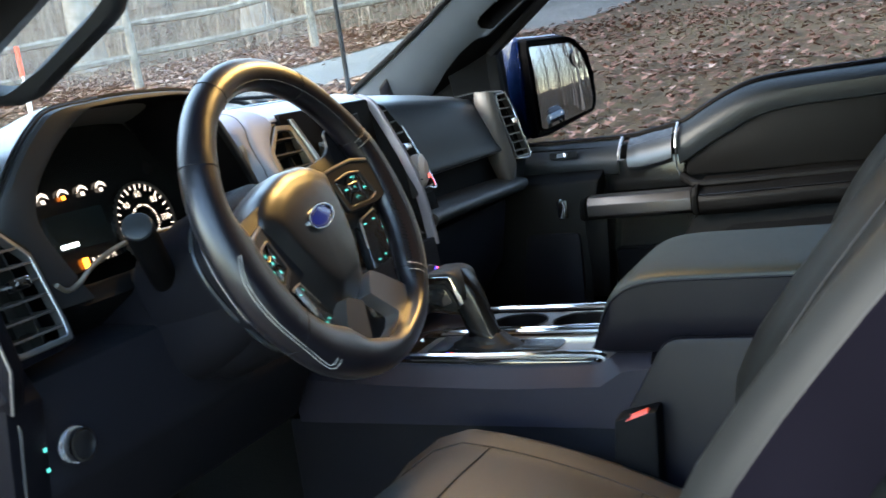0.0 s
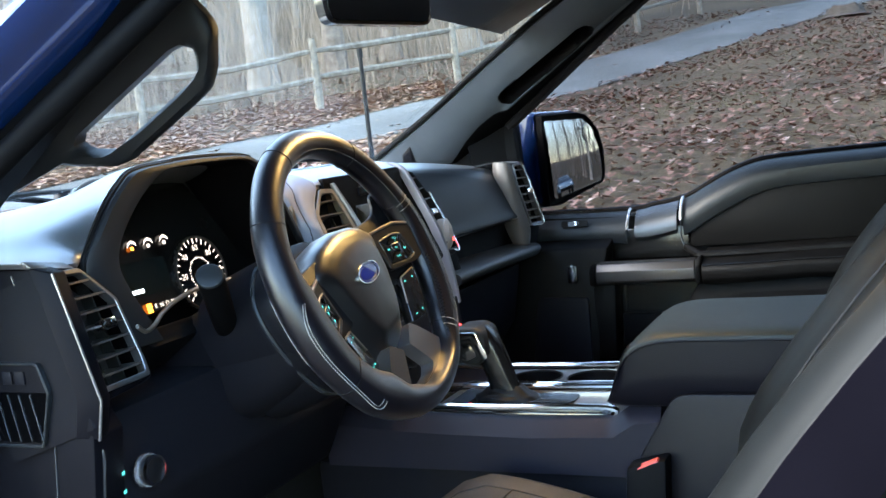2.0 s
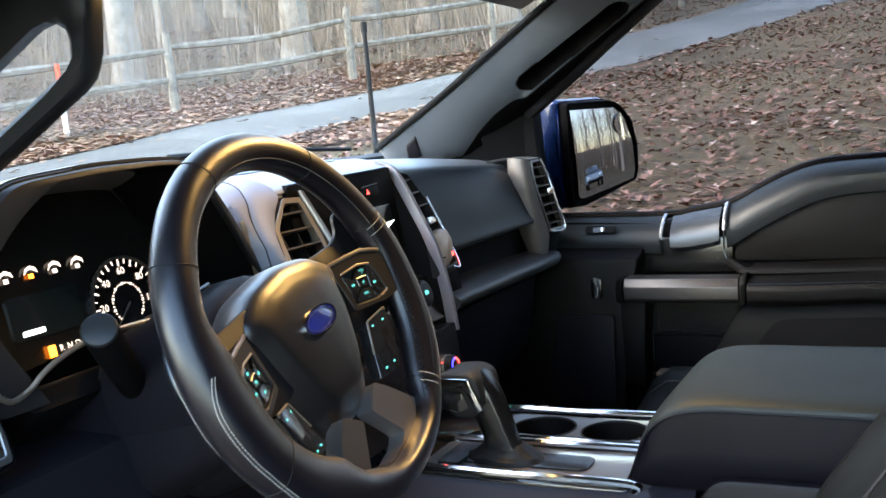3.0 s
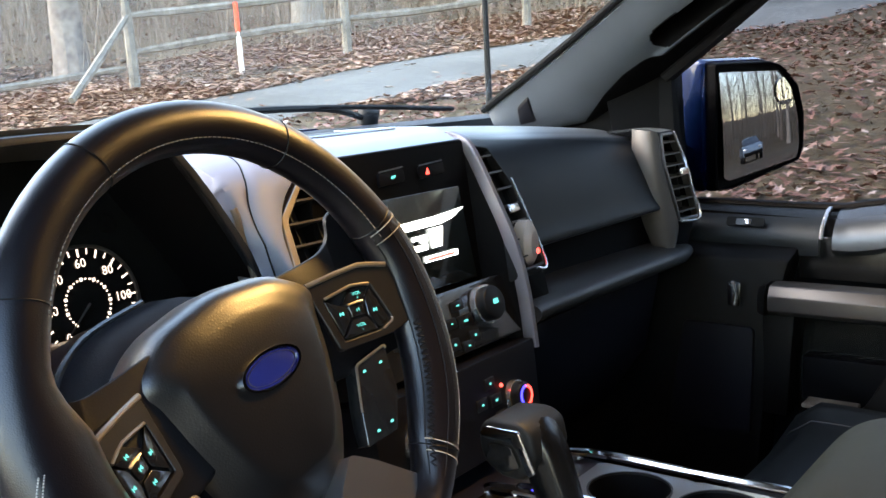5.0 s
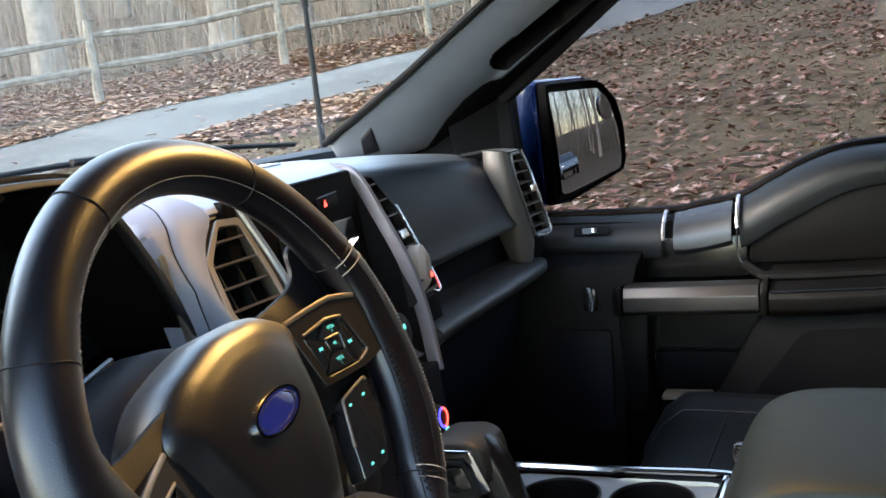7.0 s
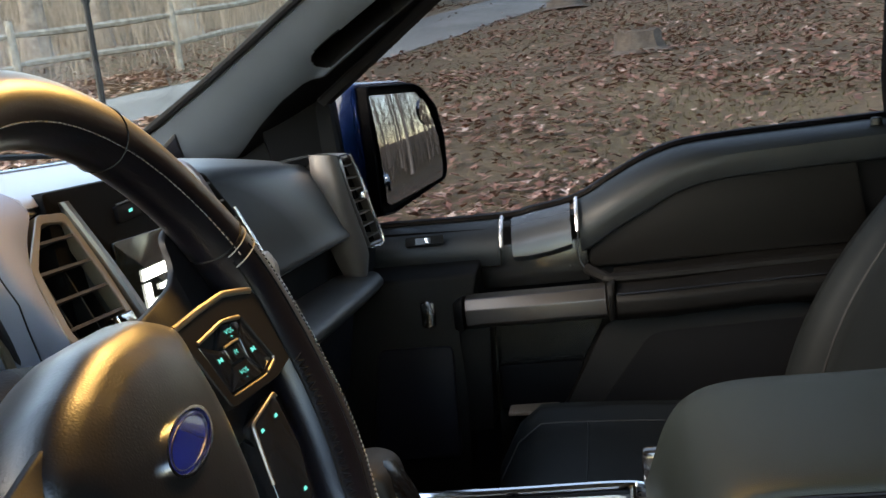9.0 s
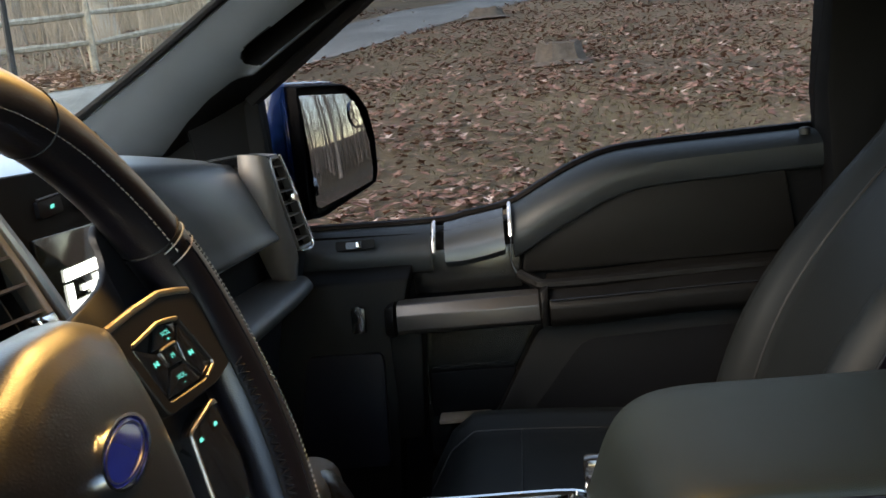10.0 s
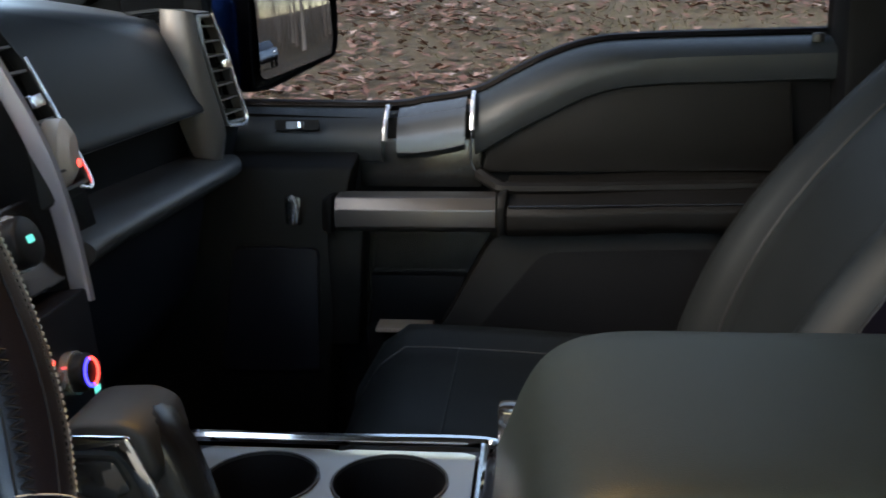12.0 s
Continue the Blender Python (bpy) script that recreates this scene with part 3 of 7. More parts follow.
# ---- trees ----
def tree(h, r, seed, skin):
    """A bare winter tree standing at the origin: a bent tapered trunk, limbs and twigs."""
    rng = random.Random(seed)
    t = thing("tree", (0, 0, 0), "bare grey-brown woodland tree in winter", "tree", "trees of the wood")
    way, p = Vector((0, 0, 0)), []
    for i in range(9):
        f = i / 8
        p.append(Vector((0.25 * r * 8 * noise.noise((f * 1.7, seed, 0)) * f, 0.25 * r * 8 * noise.noise((f * 1.7, seed, 9)) * f, h * f - 0.25)))
    part("trunk", lumpy(spline(p, 3), [r * (1.35 if i == 0 else 1.1 if i == 1 else 1) * (1 - 0.80 * i / 24) for i in range(25)], 10, seed, 0.10), skin, t)
    limbs, twigs = [], []
    for k in range(16):
        f = rng.uniform(0.28, 0.97)
        base = p[int(f * 8)].lerp(p[min(8, int(f * 8) + 1)], f * 8 - int(f * 8))
        a, length = rng.uniform(0, 6.283), h * rng.uniform(0.10, 0.26) * (1.15 - f * 0.6)
        out = Vector((math.cos(a), math.sin(a), rng.uniform(0.35, 1.1))).normalized()
        bend = Vector((rng.uniform(-0.3, 0.3), rng.uniform(-0.3, 0.3), 0.35))
        pts = [base + out * length * s + bend * length * s * s * 0.6 for s in (0, 0.35, 0.7, 1)]
        rr = r * (1 - 0.8 * f) * 0.5
        limbs.append(tube(pts, [rr, rr * 0.7, rr * 0.45, rr * 0.15], 5))
        for q in range(5):
            s = rng.uniform(0.3, 1.0)
            b = pts[1].lerp(pts[3], s)
            o2 = (out + Vector((rng.uniform(-0.9, 0.9), rng.uniform(-0.9, 0.9), rng.uniform(-0.1, 0.9)))).normalized() * length * rng.uniform(0.25, 0.5)
            twigs.append(tube([b, b + o2 * 0.5, b + o2 + Vector((0, 0, 0.1 * length))], [rr * 0.25, rr * 0.16, rr * 0.05], 3))
    tagged(part("limbs", merge(*limbs), skin, t), kind="stuff")
    tagged(part("twigs", merge(*twigs), twig_wood, t), kind="stuff")
    return t


kinds = [tree(17, 0.20, 1, bark), tree(20, 0.30, 2, pale_bark), tree(15, 0.15, 3, bark), tree(19, 0.26, 4, bark), tree(13, 0.11, 5, pale_bark)]
spots = [(33.8, 17.5, 3), (46.3, 20.5, 1), (55.5, 21.5, 1), (59.8, 23, 3), (40, 24, 0), (50.5, 27, 0), (63, 26, 3), (67.5, 25, 1), (29, 22, 0), (36.3, 28, 1), (31, 33, 3), (43.5, 31, 2), (48.3, 24, 4), (53, 29, 4), (25, 26, 1)]
rng = random.Random(12)
for i in range(34):
    spots.append((rng.uniform(12, 72), rng.uniform(25, 62), rng.randrange(5)))
for i in range(34):
    spots.append((rng.uniform(120, 205), rng.uniform(36, 75), rng.randrange(5)))
for i in range(30):
    spots.append((rng.uniform(132, 185), rng.uniform(30, 60), rng.randrange(5)))
# Unseen trees uphill, added to block sky light from the passenger side.
for i in range(34):
    spots.append((rng.uniform(70, 134), rng.uniform(44, 74), rng.randrange(5)))
for i in range(14):
    spots.append((rng.uniform(215, 350), rng.uniform(24, 45), rng.randrange(5)))
used = set()
for az, d, k in spots:
    x, y = d * math.sin(radians(az)) - 0.9, d * math.cos(radians(az)) - 0.5
    if drive_gap(x, y) < 2.5:
        continue
    m = pose(x, y, ground_z(x, y), rng.uniform(-3, 3), rng.uniform(-4, 2), rng.uniform(0, 360))
    if k not in used:
        used.add(k)
        kinds[k].matrix_basis = m
    else:
        copy_thing(kinds[k], m)


def thicket(name, count, seed, d0, d1, a0, a1, h0, h1, label):
    """Saplings and brush as thin leaning stems with side twigs."""
    rng = np.random.default_rng(seed)
    verts, faces = [], []

    def stem(p, q, w):
        k = len(verts)
        for c, s in ((p, w), (q, w * 0.3)):
            for t in (0.0, 2.1, 4.2):
                verts.append((c[0] + s * math.cos(t), c[1] + s * math.sin(t), c[2]))
        for i in range(3):
            j = (i + 1) % 3
            faces.append((k + i, k + j, k + 3 + j, k + 3 + i))

    for _ in range(count):
        d, a = rng.uniform(d0, d1), rng.uniform(a0, a1)
        x, y = d * math.sin(a) - 0.9, d * math.cos(a) - 0.5
        if drive_gap(x, y) < 3.2:
            continue
        z, h = ground_z(x, y), rng.uniform(h0, h1)
        w = 0.003 + h * rng.uniform(0.0008, 0.0035)
        lean = rng.normal(0, 0.16, 2) * h
        top = (x + lean[0], y + lean[1], z + h)
        stem((x, y, z - 0.05), top, w)
        for _ in range(6):
            f = rng.uniform(0.25, 0.95)
            b = (x + lean[0] * f, y + lean[1] * f, z + h * f)
            o = rng.normal(0, 0.22, 3) * h
            stem(b, (b[0] + o[0], b[1] + o[1], b[2] + abs(o[2]) + 0.05 * h), w * 0.45)
    me = bpy.data.meshes.new(name)
    me.from_pydata(verts, [], faces)
    me.materials.append(twig_wood)
    tagged(new(name, me), label, "undergrowth", kind="stuff")


thicket("brush", 2600, 8, 16.5, 30, radians(15), radians(76), 0.4, 1.8, "tangled grey-brown brush behind the fence")
thicket("saplings", 2400, 9, 19, 75, radians(5), radians(80), 2.0, 5.5, "dense thin bare saplings filling the wood")
# Unseen stems put uphill to hide bright sky from the cab.
thicket("saplings", 3200, 12, 44, 90, radians(72), radians(128), 6.0, 16.0, "unseen bare saplings added uphill to block sky light")
thicket("saplings", 3600, 10, 30, 85, radians(110), radians(215), 4.0, 13.0, "bare saplings behind the truck")


# ---- the parked car behind ----
def parked_car(x, y, turn):
    z = ground_z(x, y)
    c = thing("car", (0, 0, 0), "blue-grey parked hatchback car on the gravel", "car")
    half = [(-2.05, 0.35), (-2.1, 0.65), (-1.9, 0.92), (-1.05, 1.02), (0.9, 1.05), (1.8, 0.98), (2.08, 0.75), (2.05, 0.35)]
    sect = lambda w, g: [(w, q[0], q[1] * g + (1 - g) * 0.6) for q in half]
    part("car_body", loft([sect(-0.86, 0.9), sect(-0.80, 1), sect(0.80, 1), sect(0.86, 0.9)], r=0.05), car_paint, c)
    cab = lambda w, zz, a, b: [(-w, a, zz), (w, a, zz), (w, b, zz), (-w, b, zz)]
    part("cabin", loft([cab(0.80, 1.0, -1.25, 1.75), cab(0.66, 1.42, -0.35, 1.35), cab(0.60, 1.47, -0.2, 1.2)], r=0.04), gloss_black, c, "dark glazed cabin")
    part("car_roof", loft([cab(0.665, 1.44, -0.38, 1.38), cab(0.58, 1.50, -0.15, 1.15)], r=0.02), car_paint, c)
    for s in (-1, 1):
        for yy in (-1.3, 1.35):
            tyre = part("wheel", disc((s * 0.88, yy, 0.32), (s, 0, 0), 0.32, 0.2, 24, 0.03), black_rubber, c)
            part("rim", disc((s * 0.885, yy, 0.32), (s, 0, 0), 0.2, 0.05, 16, 0.02), brushed, tyre)
        part("headlight", box(s * 0.5, s * 0.8, -2.09, -1.95, 0.68, 0.80, 0.03), chrome, c)
    part("bumper", box(-0.8, 0.8, -2.14, -2.0, 0.36, 0.55, 0.04), black_trim, c)
    slope = Vector((ground_z(x - 1, y) - ground_z(x + 1, y), ground_z(x, y - 1) - ground_z(x, y + 1), 2)).normalized()
    c.matrix_basis = pose(x, y, z) @ Vector((0, 0, 1)).rotation_difference(slope).to_matrix().to_4x4() @ pose(0, 0, 0, 0, 0, turn)


parked_car(7.0, -19.0, 190)


# ---- the truck's shell ----
tagged(part("floor", merge(box(-0.80, 0.80, -2.0, 0.62, 0.58, 0.62), box(-0.80, 0.80, 0.55, 0.62, 0.60, 1.20)), carpet), "black carpeted cab floor and footwell", "floor", kind="structure")

HEAD = [[(x, y, 1.80 + 0.03 * (1 - (x / 0.72) ** 2) - 0.05 * max(0, (y + 0.35) / 0.35) ** 2) for x in (-0.72, -0.55, -0.3, 0, 0.3, 0.55, 0.72)] for y in (-2.0, -1.4, -0.8, -0.35, -0.15, 0.0)]
tagged(part("ceiling", shell(HEAD, 0.012, (0, 0, 1)), headliner_cloth), "light grey cloth headliner", "ceiling", kind="structure")
ROOF = [[(p[0] * 1.08, p[1] + 0.02, p[2] + 0.05) for p in row] for row in HEAD]
tagged(part("roof", shell(ROOF, 0.02, (0, 0, 1)), blue_paint), "glossy blue metal cab roof", "roof", kind="structure")

# Unseen rear of the cab, its windows walled up to cut light from behind.
tagged(part("wall_rear", box(-0.84, 0.84, -2.06, -2.0, 0.58, 1.86), black_trim), "unseen rear wall of the cab, windowless to keep light out", "wall", kind="structure")
for s, nm in ((-1, "wall_left"), (1, "wall_right")):
    panel = merge(box(s * 0.80, s * 0.90, -2.0, -0.72, 0.58, 1.86), box(s * 0.78, s * 0.90, -0.86, -0.70, 0.58, 1.80), box(s * 0.70, s * 0.84, -2.0, -0.28, 1.77, 1.86))
    tagged(part(nm, panel, black_trim), "rear door and pillar side of the cab, windows closed to keep light out", "wall", kind="structure")


def strip(rows, thick, push, name, mat_, parent, label=""):
    return part(name, shell(rows, thick, push), mat_, parent, label)


# pillar lines, from the base of the windscreen up to the roof
PILLAR_W = spline([(0.695, 0.545, 1.418), (0.668, 0.36, 1.520), (0.635, 0.195, 1.617), (0.600, 0.05, 1.695), (0.565, -0.10, 1.765)], 5)
PILLAR_R = spline([(0.800, 0.235, 1.470), (0.775, 0.135, 1.535), (0.735, 0.015, 1.612), (0.700, -0.085, 1.675), (0.650, -0.24, 1.765)], 5)


PILLAR_AT = {}


def slot_gap(u, v):
    """How far a spot lies inside (+) the long rounded finger slot of the passenger's grab handle."""
    du = max(-0.052 - u, 0.0, u - 0.19)
    return 0.021 - math.hypot(du, v - 0.088)


def handle_pillar(label):
    """Passenger's windscreen pillar: one moulded trim with a finger slot and the bar of the grab handle."""
    t = thing("windscreen_pillar", (0.74, 0.40, 1.42), label, "pillar")
    o = Vector((0.635, 0.195, 1.617))
    eu = (o - Vector((0.668, 0.36, 1.520))).normalized()
    n = eu.cross(Vector((0.735, 0.015, 1.612)) - o).normalized()
    ev = n.cross(eu)
    out = n if n.x > 0 else -n
    local = lambda p: ((p - o).dot(eu), (p - o).dot(ev), (p - o).dot(out))
    wl = sorted(local(p) for p in PILLAR_W)
    rl = sorted([(-0.4069, 0.030, -0.001), (-0.37, 0.120, 0.0), (-0.30, 0.185, 0.002), (-0.22, 0.186, 0.003)] + [local(p) for p in PILLAR_R])
    pick = lambda q, u, k: float(np.interp(u, [p[0] for p in q], [p[k] for p in q]))
    cols = 50
    # Where the lit trim ends; everything past it is coloured black as shade.
    SHADE_EDGE = [(-0.41, -0.36, -0.28, -0.22, -0.16, -0.114, -0.07), (0.170, 0.155, 0.127, 0.107, 0.097, 0.100, 0.1205)]

    def on_trim(u, v, lift):
        f = (v - pick(wl, u, 1)) / max(pick(rl, u, 1) - pick(wl, u, 1), 1e-6)
        return o + eu * u + ev * v + out * (pick(wl, u, 2) * (1 - f) + pick(rl, u, 2) * f - 0.026 * math.sin(math.pi * min(f / 0.95, 1.0)) - lift)

    PILLAR_AT["place"] = on_trim
    grid, spot = [], []
    for i in range(301):
        u = wl[0][0] + (min(wl[-1][0], rl[-1][0]) - wl[0][0]) * i / 300
        v0, v1, n0, n1 = pick(wl, u, 1), pick(rl, u, 1), pick(wl, u, 2), pick(rl, u, 2)
        edge = min(float(np.interp(u, SHADE_EDGE[0], SHADE_EDGE[1])), v0 + (v1 - v0) * 0.78)
        stops = [v0, v0 + (edge - v0) * 0.556, v0 + (edge - v0) * 0.905, edge, v1]
        vs = [stops[0] + (stops[1] - stops[0]) * k / 18 for k in range(18)] + [stops[1] + (stops[2] - stops[1]) * k / 16 for k in range(16)] + [stops[2] + (stops[3] - stops[2]) * k / 6 for k in range(6)] + [stops[3] + (stops[4] - stops[3]) * k / 10 for k in range(11)]
        line, marks = [], []
        for v in vs:
            f = (v - v0) / max(v1 - v0, 1e-6)
            gap = slot_gap(u, v)
            swell = 0.026 * math.sin(math.pi * min(f / 0.95, 1.0)) + 0.008 * math.exp(-((v - 0.113) / 0.008) ** 2) * max(0.0, min(1.0, (u + 0.10) / 0.02))
            dip = 0.055 * max(0.0, min(1.0, gap / 0.004))
            line.append(o + eu * u + ev * v + out * (n0 + (n1 - n0) * f - swell + dip))
            marks.append((u, v, gap))
        grid.append(line)
        spot.append(marks)
    parts = {"pillar_trim": bmesh.new(), "recess": bmesh.new(), "pillar_return": bmesh.new()}
    seen = {k: {} for k in parts}
    for i in range(len(grid) - 1):
        for k in range(cols):
            gap = max(spot[a][b][2] for a, b in ((i, k), (i, k + 1), (i + 1, k + 1), (i + 1, k)))
            which = "recess" if gap > 0.0 else ("pillar_trim" if k < 40 else "pillar_return")
            vs = []
            for a, b in ((i, k), (i, k + 1), (i + 1, k + 1), (i + 1, k)):
                if (a, b) not in seen[which]:
                    seen[which][(a, b)] = parts[which].verts.new(grid[a][b])
                vs.append(seen[which][(a, b)])
            parts[which].faces.new(vs)
    # The slot and the rear side are blackened to hold the shade there.
    for name, skin, text in (("pillar_trim", pillar_skin, "grained grey trim with the handle's bar"), ("recess", black_trim, "finger slot behind the handle, blackened for its shade"), ("pillar_return", black_trim, "rear side of the pillar, blackened as shade")):
        bm = parts[name]
        bmesh.ops.recalc_face_normals(bm, faces=bm.faces)
        back = bmesh.ops.extrude_face_region(bm, geom=list(bm.faces))
        for q in back["geom"]:
            if isinstance(q, bmesh.types.BMVert):
                q.co += out * 0.008
        bmesh.ops.recalc_face_normals(bm, faces=bm.faces)
        part(name, bm, skin, t, text, 60)
    part("seal", tube([(p.x, p.y + 0.012, p.z + 0.004) for p in PILLAR_W], 0.007, 8), black_trim, t, "black rubber seal")
    part("window_channel", tube([p + Vector((0.004, 0.004, 0)) for p in PILLAR_R], 0.016, 8), black_rubber, t, "black rubber window channel")
    foot = (((0.690, 0.555, 1.424), (0.742, 0.395, 1.450), (0.800, 0.235, 1.470)), ((0.690, 0.545, 1.395), (0.745, 0.375, 1.39), (0.800, 0.235, 1.36)), ((0.690, 0.53, 1.34), (0.75, 0.35, 1.33), (0.800, 0.24, 1.25)))
    # The foot carries the trim on; its black stands for fading light.
    far = [[Vector(r[1]).lerp(Vector(r[2]), 0.35 + 0.65 * k / 3) for k in range(4)] for r in foot]
    strip(far, 0.012, (0.8, 0.5, 0.1), "pillar_foot", black_trim, t, "pillar foot beside the mirror, blackened as shade")


def loop_pillar(label):
    """Driver's windscreen pillar with a flat looped grab handle."""
    flip = (lambda p: (-p[0], p[1], p[2]))
    # Same plastic as the other pillar; its shade is put into this darker skin.
    skin = band_skin
    t = thing("windscreen_pillar", flip((0.74, 0.40, 1.42)), label, "pillar")
    rows = []
    for w, r in zip(PILLAR_W, PILLAR_R):
        row = []
        for k in range(9):
            f = 0.52 * k / 8
            p = w.lerp(r, f)
            swell = 0.024 * math.sin(math.pi * f / 0.75)
            row.append(flip((p.x - swell, p.y - 0.25 * swell, p.z + 0.2 * swell)))
        rows.append(row)
    strip(rows, 0.03, (-0.8, 0.5, 0.1), "pillar_trim", skin, t, "grained pillar trim")
    part("seal", tube([flip((p.x, p.y + 0.012, p.z + 0.004)) for p in PILLAR_W], 0.012, 8), black_rubber, t, "black rubber seal")
    rows = []
    for w, r in zip(PILLAR_W, PILLAR_R):
        a, b = w.lerp(r, 0.52), r
        rows.append([flip((a.x - 0.014, a.y - 0.004, a.z + 0.003)), flip(a.lerp(b, 0.35)), flip(a.lerp(b, 0.7)), flip(b)])
    strip(rows, 0.02, (-0.8, 0.5, 0.1), "pillar_return", black_trim, t, "rear side of the pillar, blackened as shade")
    # a flat moulded loop with an opening through it
    H = basis((-0.650, 0.155, 1.520), (0.335, -0.942, 0), (-0.140, -0.050, 0.989))
    hp = lambda p: ((Vector(p) - H(0, 0)).dot(H(1, 0) - H(0, 0)), (Vector(p) - H(0, 0)).dot(H(0, 1) - H(0, 0)))
    outer = polar([hp(p) for p in [(-0.690, 0.300, 1.435), (-0.672, 0.230, 1.477), (-0.660, 0.195, 1.470), (-0.646, 0.161, 1.467), (-0.641, 0.146, 1.471), (-0.617, 0.048, 1.536), (-0.615, 0.037, 1.557), (-0.620, 0.026, 1.606), (-0.650, 0.06, 1.665), (-0.669, 0.167, 1.605), (-0.686, 0.236, 1.548)]], 72, 0.0, 0.0)
    hole = polar(rounded([hp(p) for p in [(-0.666, 0.200, 1.500), (-0.660, 0.189, 1.487), (-0.649, 0.161, 1.483), (-0.623, 0.057, 1.553), (-0.626, 0.053, 1.580), (-0.634, 0.071, 1.587)]], 0.008, 3), 72)
    lip = inset(hole, 1.06)
    part("grab_handle", loft([[H(p[0], p[1], -0.016) for p in outer], [H(p[0], p[1], 0.004) for p in outer], [H(*Vector(p).lerp(Vector(q), 0.25), 0.011) for p, q in zip(outer, lip)], [H(*Vector(p).lerp(Vector(q), 0.8), 0.011) for p, q in zip(outer, lip)], [H(p[0], p[1], 0.006) for p in lip], [H(p[0], p[1], -0.016) for p in hole], [H(p[0], p[1], -0.016) for p in outer]], caps=False), skin, t, "flat moulded grab handle with an open loop", 50)


handle_pillar("grey windscreen pillar trim with a grab handle")
loop_pillar("windscreen pillar trim with a looped grab handle, coloured dark for shade")
tw = thing("tweeter_grille", (0.70, 0.50, 1.42), "small dark square tweeter grille on the pillar foot", "speaker grille")
TW = lambda u, v, n: PILLAR_AT["place"](u, v, n)
for d, k, skin in ((0.002, 1.0, dash_dark), (0.004, 0.88, lower_plastic)):
    part("grille" if d > 0.003 else "grille_frame", flat_plate(inset(rounded([(-0.352, 0.0145), (-0.318, 0.0130), (-0.346, 0.0560), (-0.374, 0.0390)], 0.005), k), lambda u, v, n, d=d: TW(u, v, n + d), 0.006, 0.0006), skin, tw)

# windscreen, side glass
L = [Vector((-p.x, p.y, p.z)) for p in PILLAR_W]
rows = []
for a, b in zip(PILLAR_W, L):
    rows.append([a.lerp(b, k / 10) + Vector((0, 0.16 * math.sin(math.pi * k / 10), 0.02 * math.sin(math.pi * k / 10))) for k in range(11)])
ws = part("window_1", shell(rows, 0.004, (0, 0.7, 0.7)), clear_glass)
ws.visible_shadow = False
tagged(ws, "large raked clear windscreen glass", "windscreen", kind="structure")
SILL = [(0.42, 1.240), (0.20, 1.240), (-0.03, 1.237), (-0.09, 1.244), (-0.165, 1.257), (-0.22, 1.284), (-0.275, 1.310), (-0.33, 1.327), (-0.40, 1.333), (-0.55, 1.336), (-0.70, 1.338)]
pane = prism("x", [(0.23, 1.22), (0.245, 1.48), (0.12, 1.565), (-0.10, 1.705), (-0.25, 1.785), (-0.68, 1.77), (-0.68, 1.30), (-0.30, 1.28), (-0.1, 1.21)], 0.845, 0.849)
for v in pane.verts:
    v.co.x -= max(0, v.co.z - 1.25) * 0.20
sg = part("window_2", pane, tinted_glass)
sg.visible_shadow = False
tagged(sg, "clear passenger side window glass", "side window", kind="structure")

# driver's door opening: painted body edge and black weatherstrip, standing open
OPEN_IN = spline([(-0.845, 0.345, 0.62), (-0.845, 0.338, 0.95), (-0.845, 0.328, 1.18), (-0.842, 0.320, 1.297), (-0.838, 0.290, 1.372), (-0.83, 0.228, 1.425), (-0.82, 0.157, 1.476), (-0.79, 0.036, 1.561), (-0.75, -0.10, 1.66), (-0.72, -0.26, 1.765), (-0.72, -0.6, 1.80), (-0.78, -0.70, 1.78)], 5)
tagged(part("weatherstrip", tube(OPEN_IN, 0.013, 14), black_trim), "black rubber weatherstrip round the open doorway", "weatherstrip", kind="structure")
inner, outer, edge = [], [], []
for i, p in enumerate(OPEN_IN):
    q = OPEN_IN[min(i + 1, len(OPEN_IN) - 1)] - OPEN_IN[max(i - 1, 0)]
    out = Vector((0, q.z, -q.y)).normalized()
    out = out if out.y + out.z > 0 else -out
    inner.append(p + Vector((-0.012, 0, 0)) + out * 0.016)
    outer.append(p + Vector((-0.045, 0, 0)) + out * 0.036)
    edge.append(p + Vector((-0.055, 0, 0)) + out * 0.064)
body = thing("body_side", (-0.87, 0.36, 0.62), "glossy blue painted body pillar of the truck", "truck body")
rows = []
for a, b, c in zip(inner, outer, edge):
    o_ = (c - b).normalized()
    rows.append([a, a.lerp(b, 0.25) + Vector((-0.010, 0, 0)), a.lerp(b, 0.45) + Vector((-0.010, 0, 0)), a.lerp(b, 0.6), a.lerp(b, 0.8) + Vector((0.002, 0, 0)), b, b.lerp(c, 0.3) + Vector((-0.010, 0, 0)), b.lerp(c, 0.7) + Vector((-0.012, 0, 0)), c - o_ * 0.006, c + o_ * 0.010 + Vector((0.012, 0, 0)), c + o_ * 0.024 + Vector((0.030, 0, 0)), c + o_ * 0.026 + Vector((0.06, 0, 0))])
part("pillar_paint", shell(rows, 0.006, (1, 0.2, 0)), blue_paint, body, "", 70)
rows = [[Vector((-0.715, p.y + 0.045, p.z + 0.010)), Vector((-0.80, p.y + 0.018, p.z + 0.004)), p + Vector((0.0, 0.008, 0.004))] for p in OPEN_IN[:40]]
part("inner_trim", shell(rows, 0.01, (0, 1, 0.3)), black_trim, body, "black plastic inner pillar trim")
part("jamb", shell([[p + Vector((0.012, 0.004, 0)), p.lerp(a, 0.5) + Vector((0.004, 0.003, 0)), a + Vector((0.001, 0.002, 0))] for p, a in zip(OPEN_IN, inner)], 0.006, (0.3, 1, 0.3)), black_trim, body, "black rubber jamb between paint and seal")
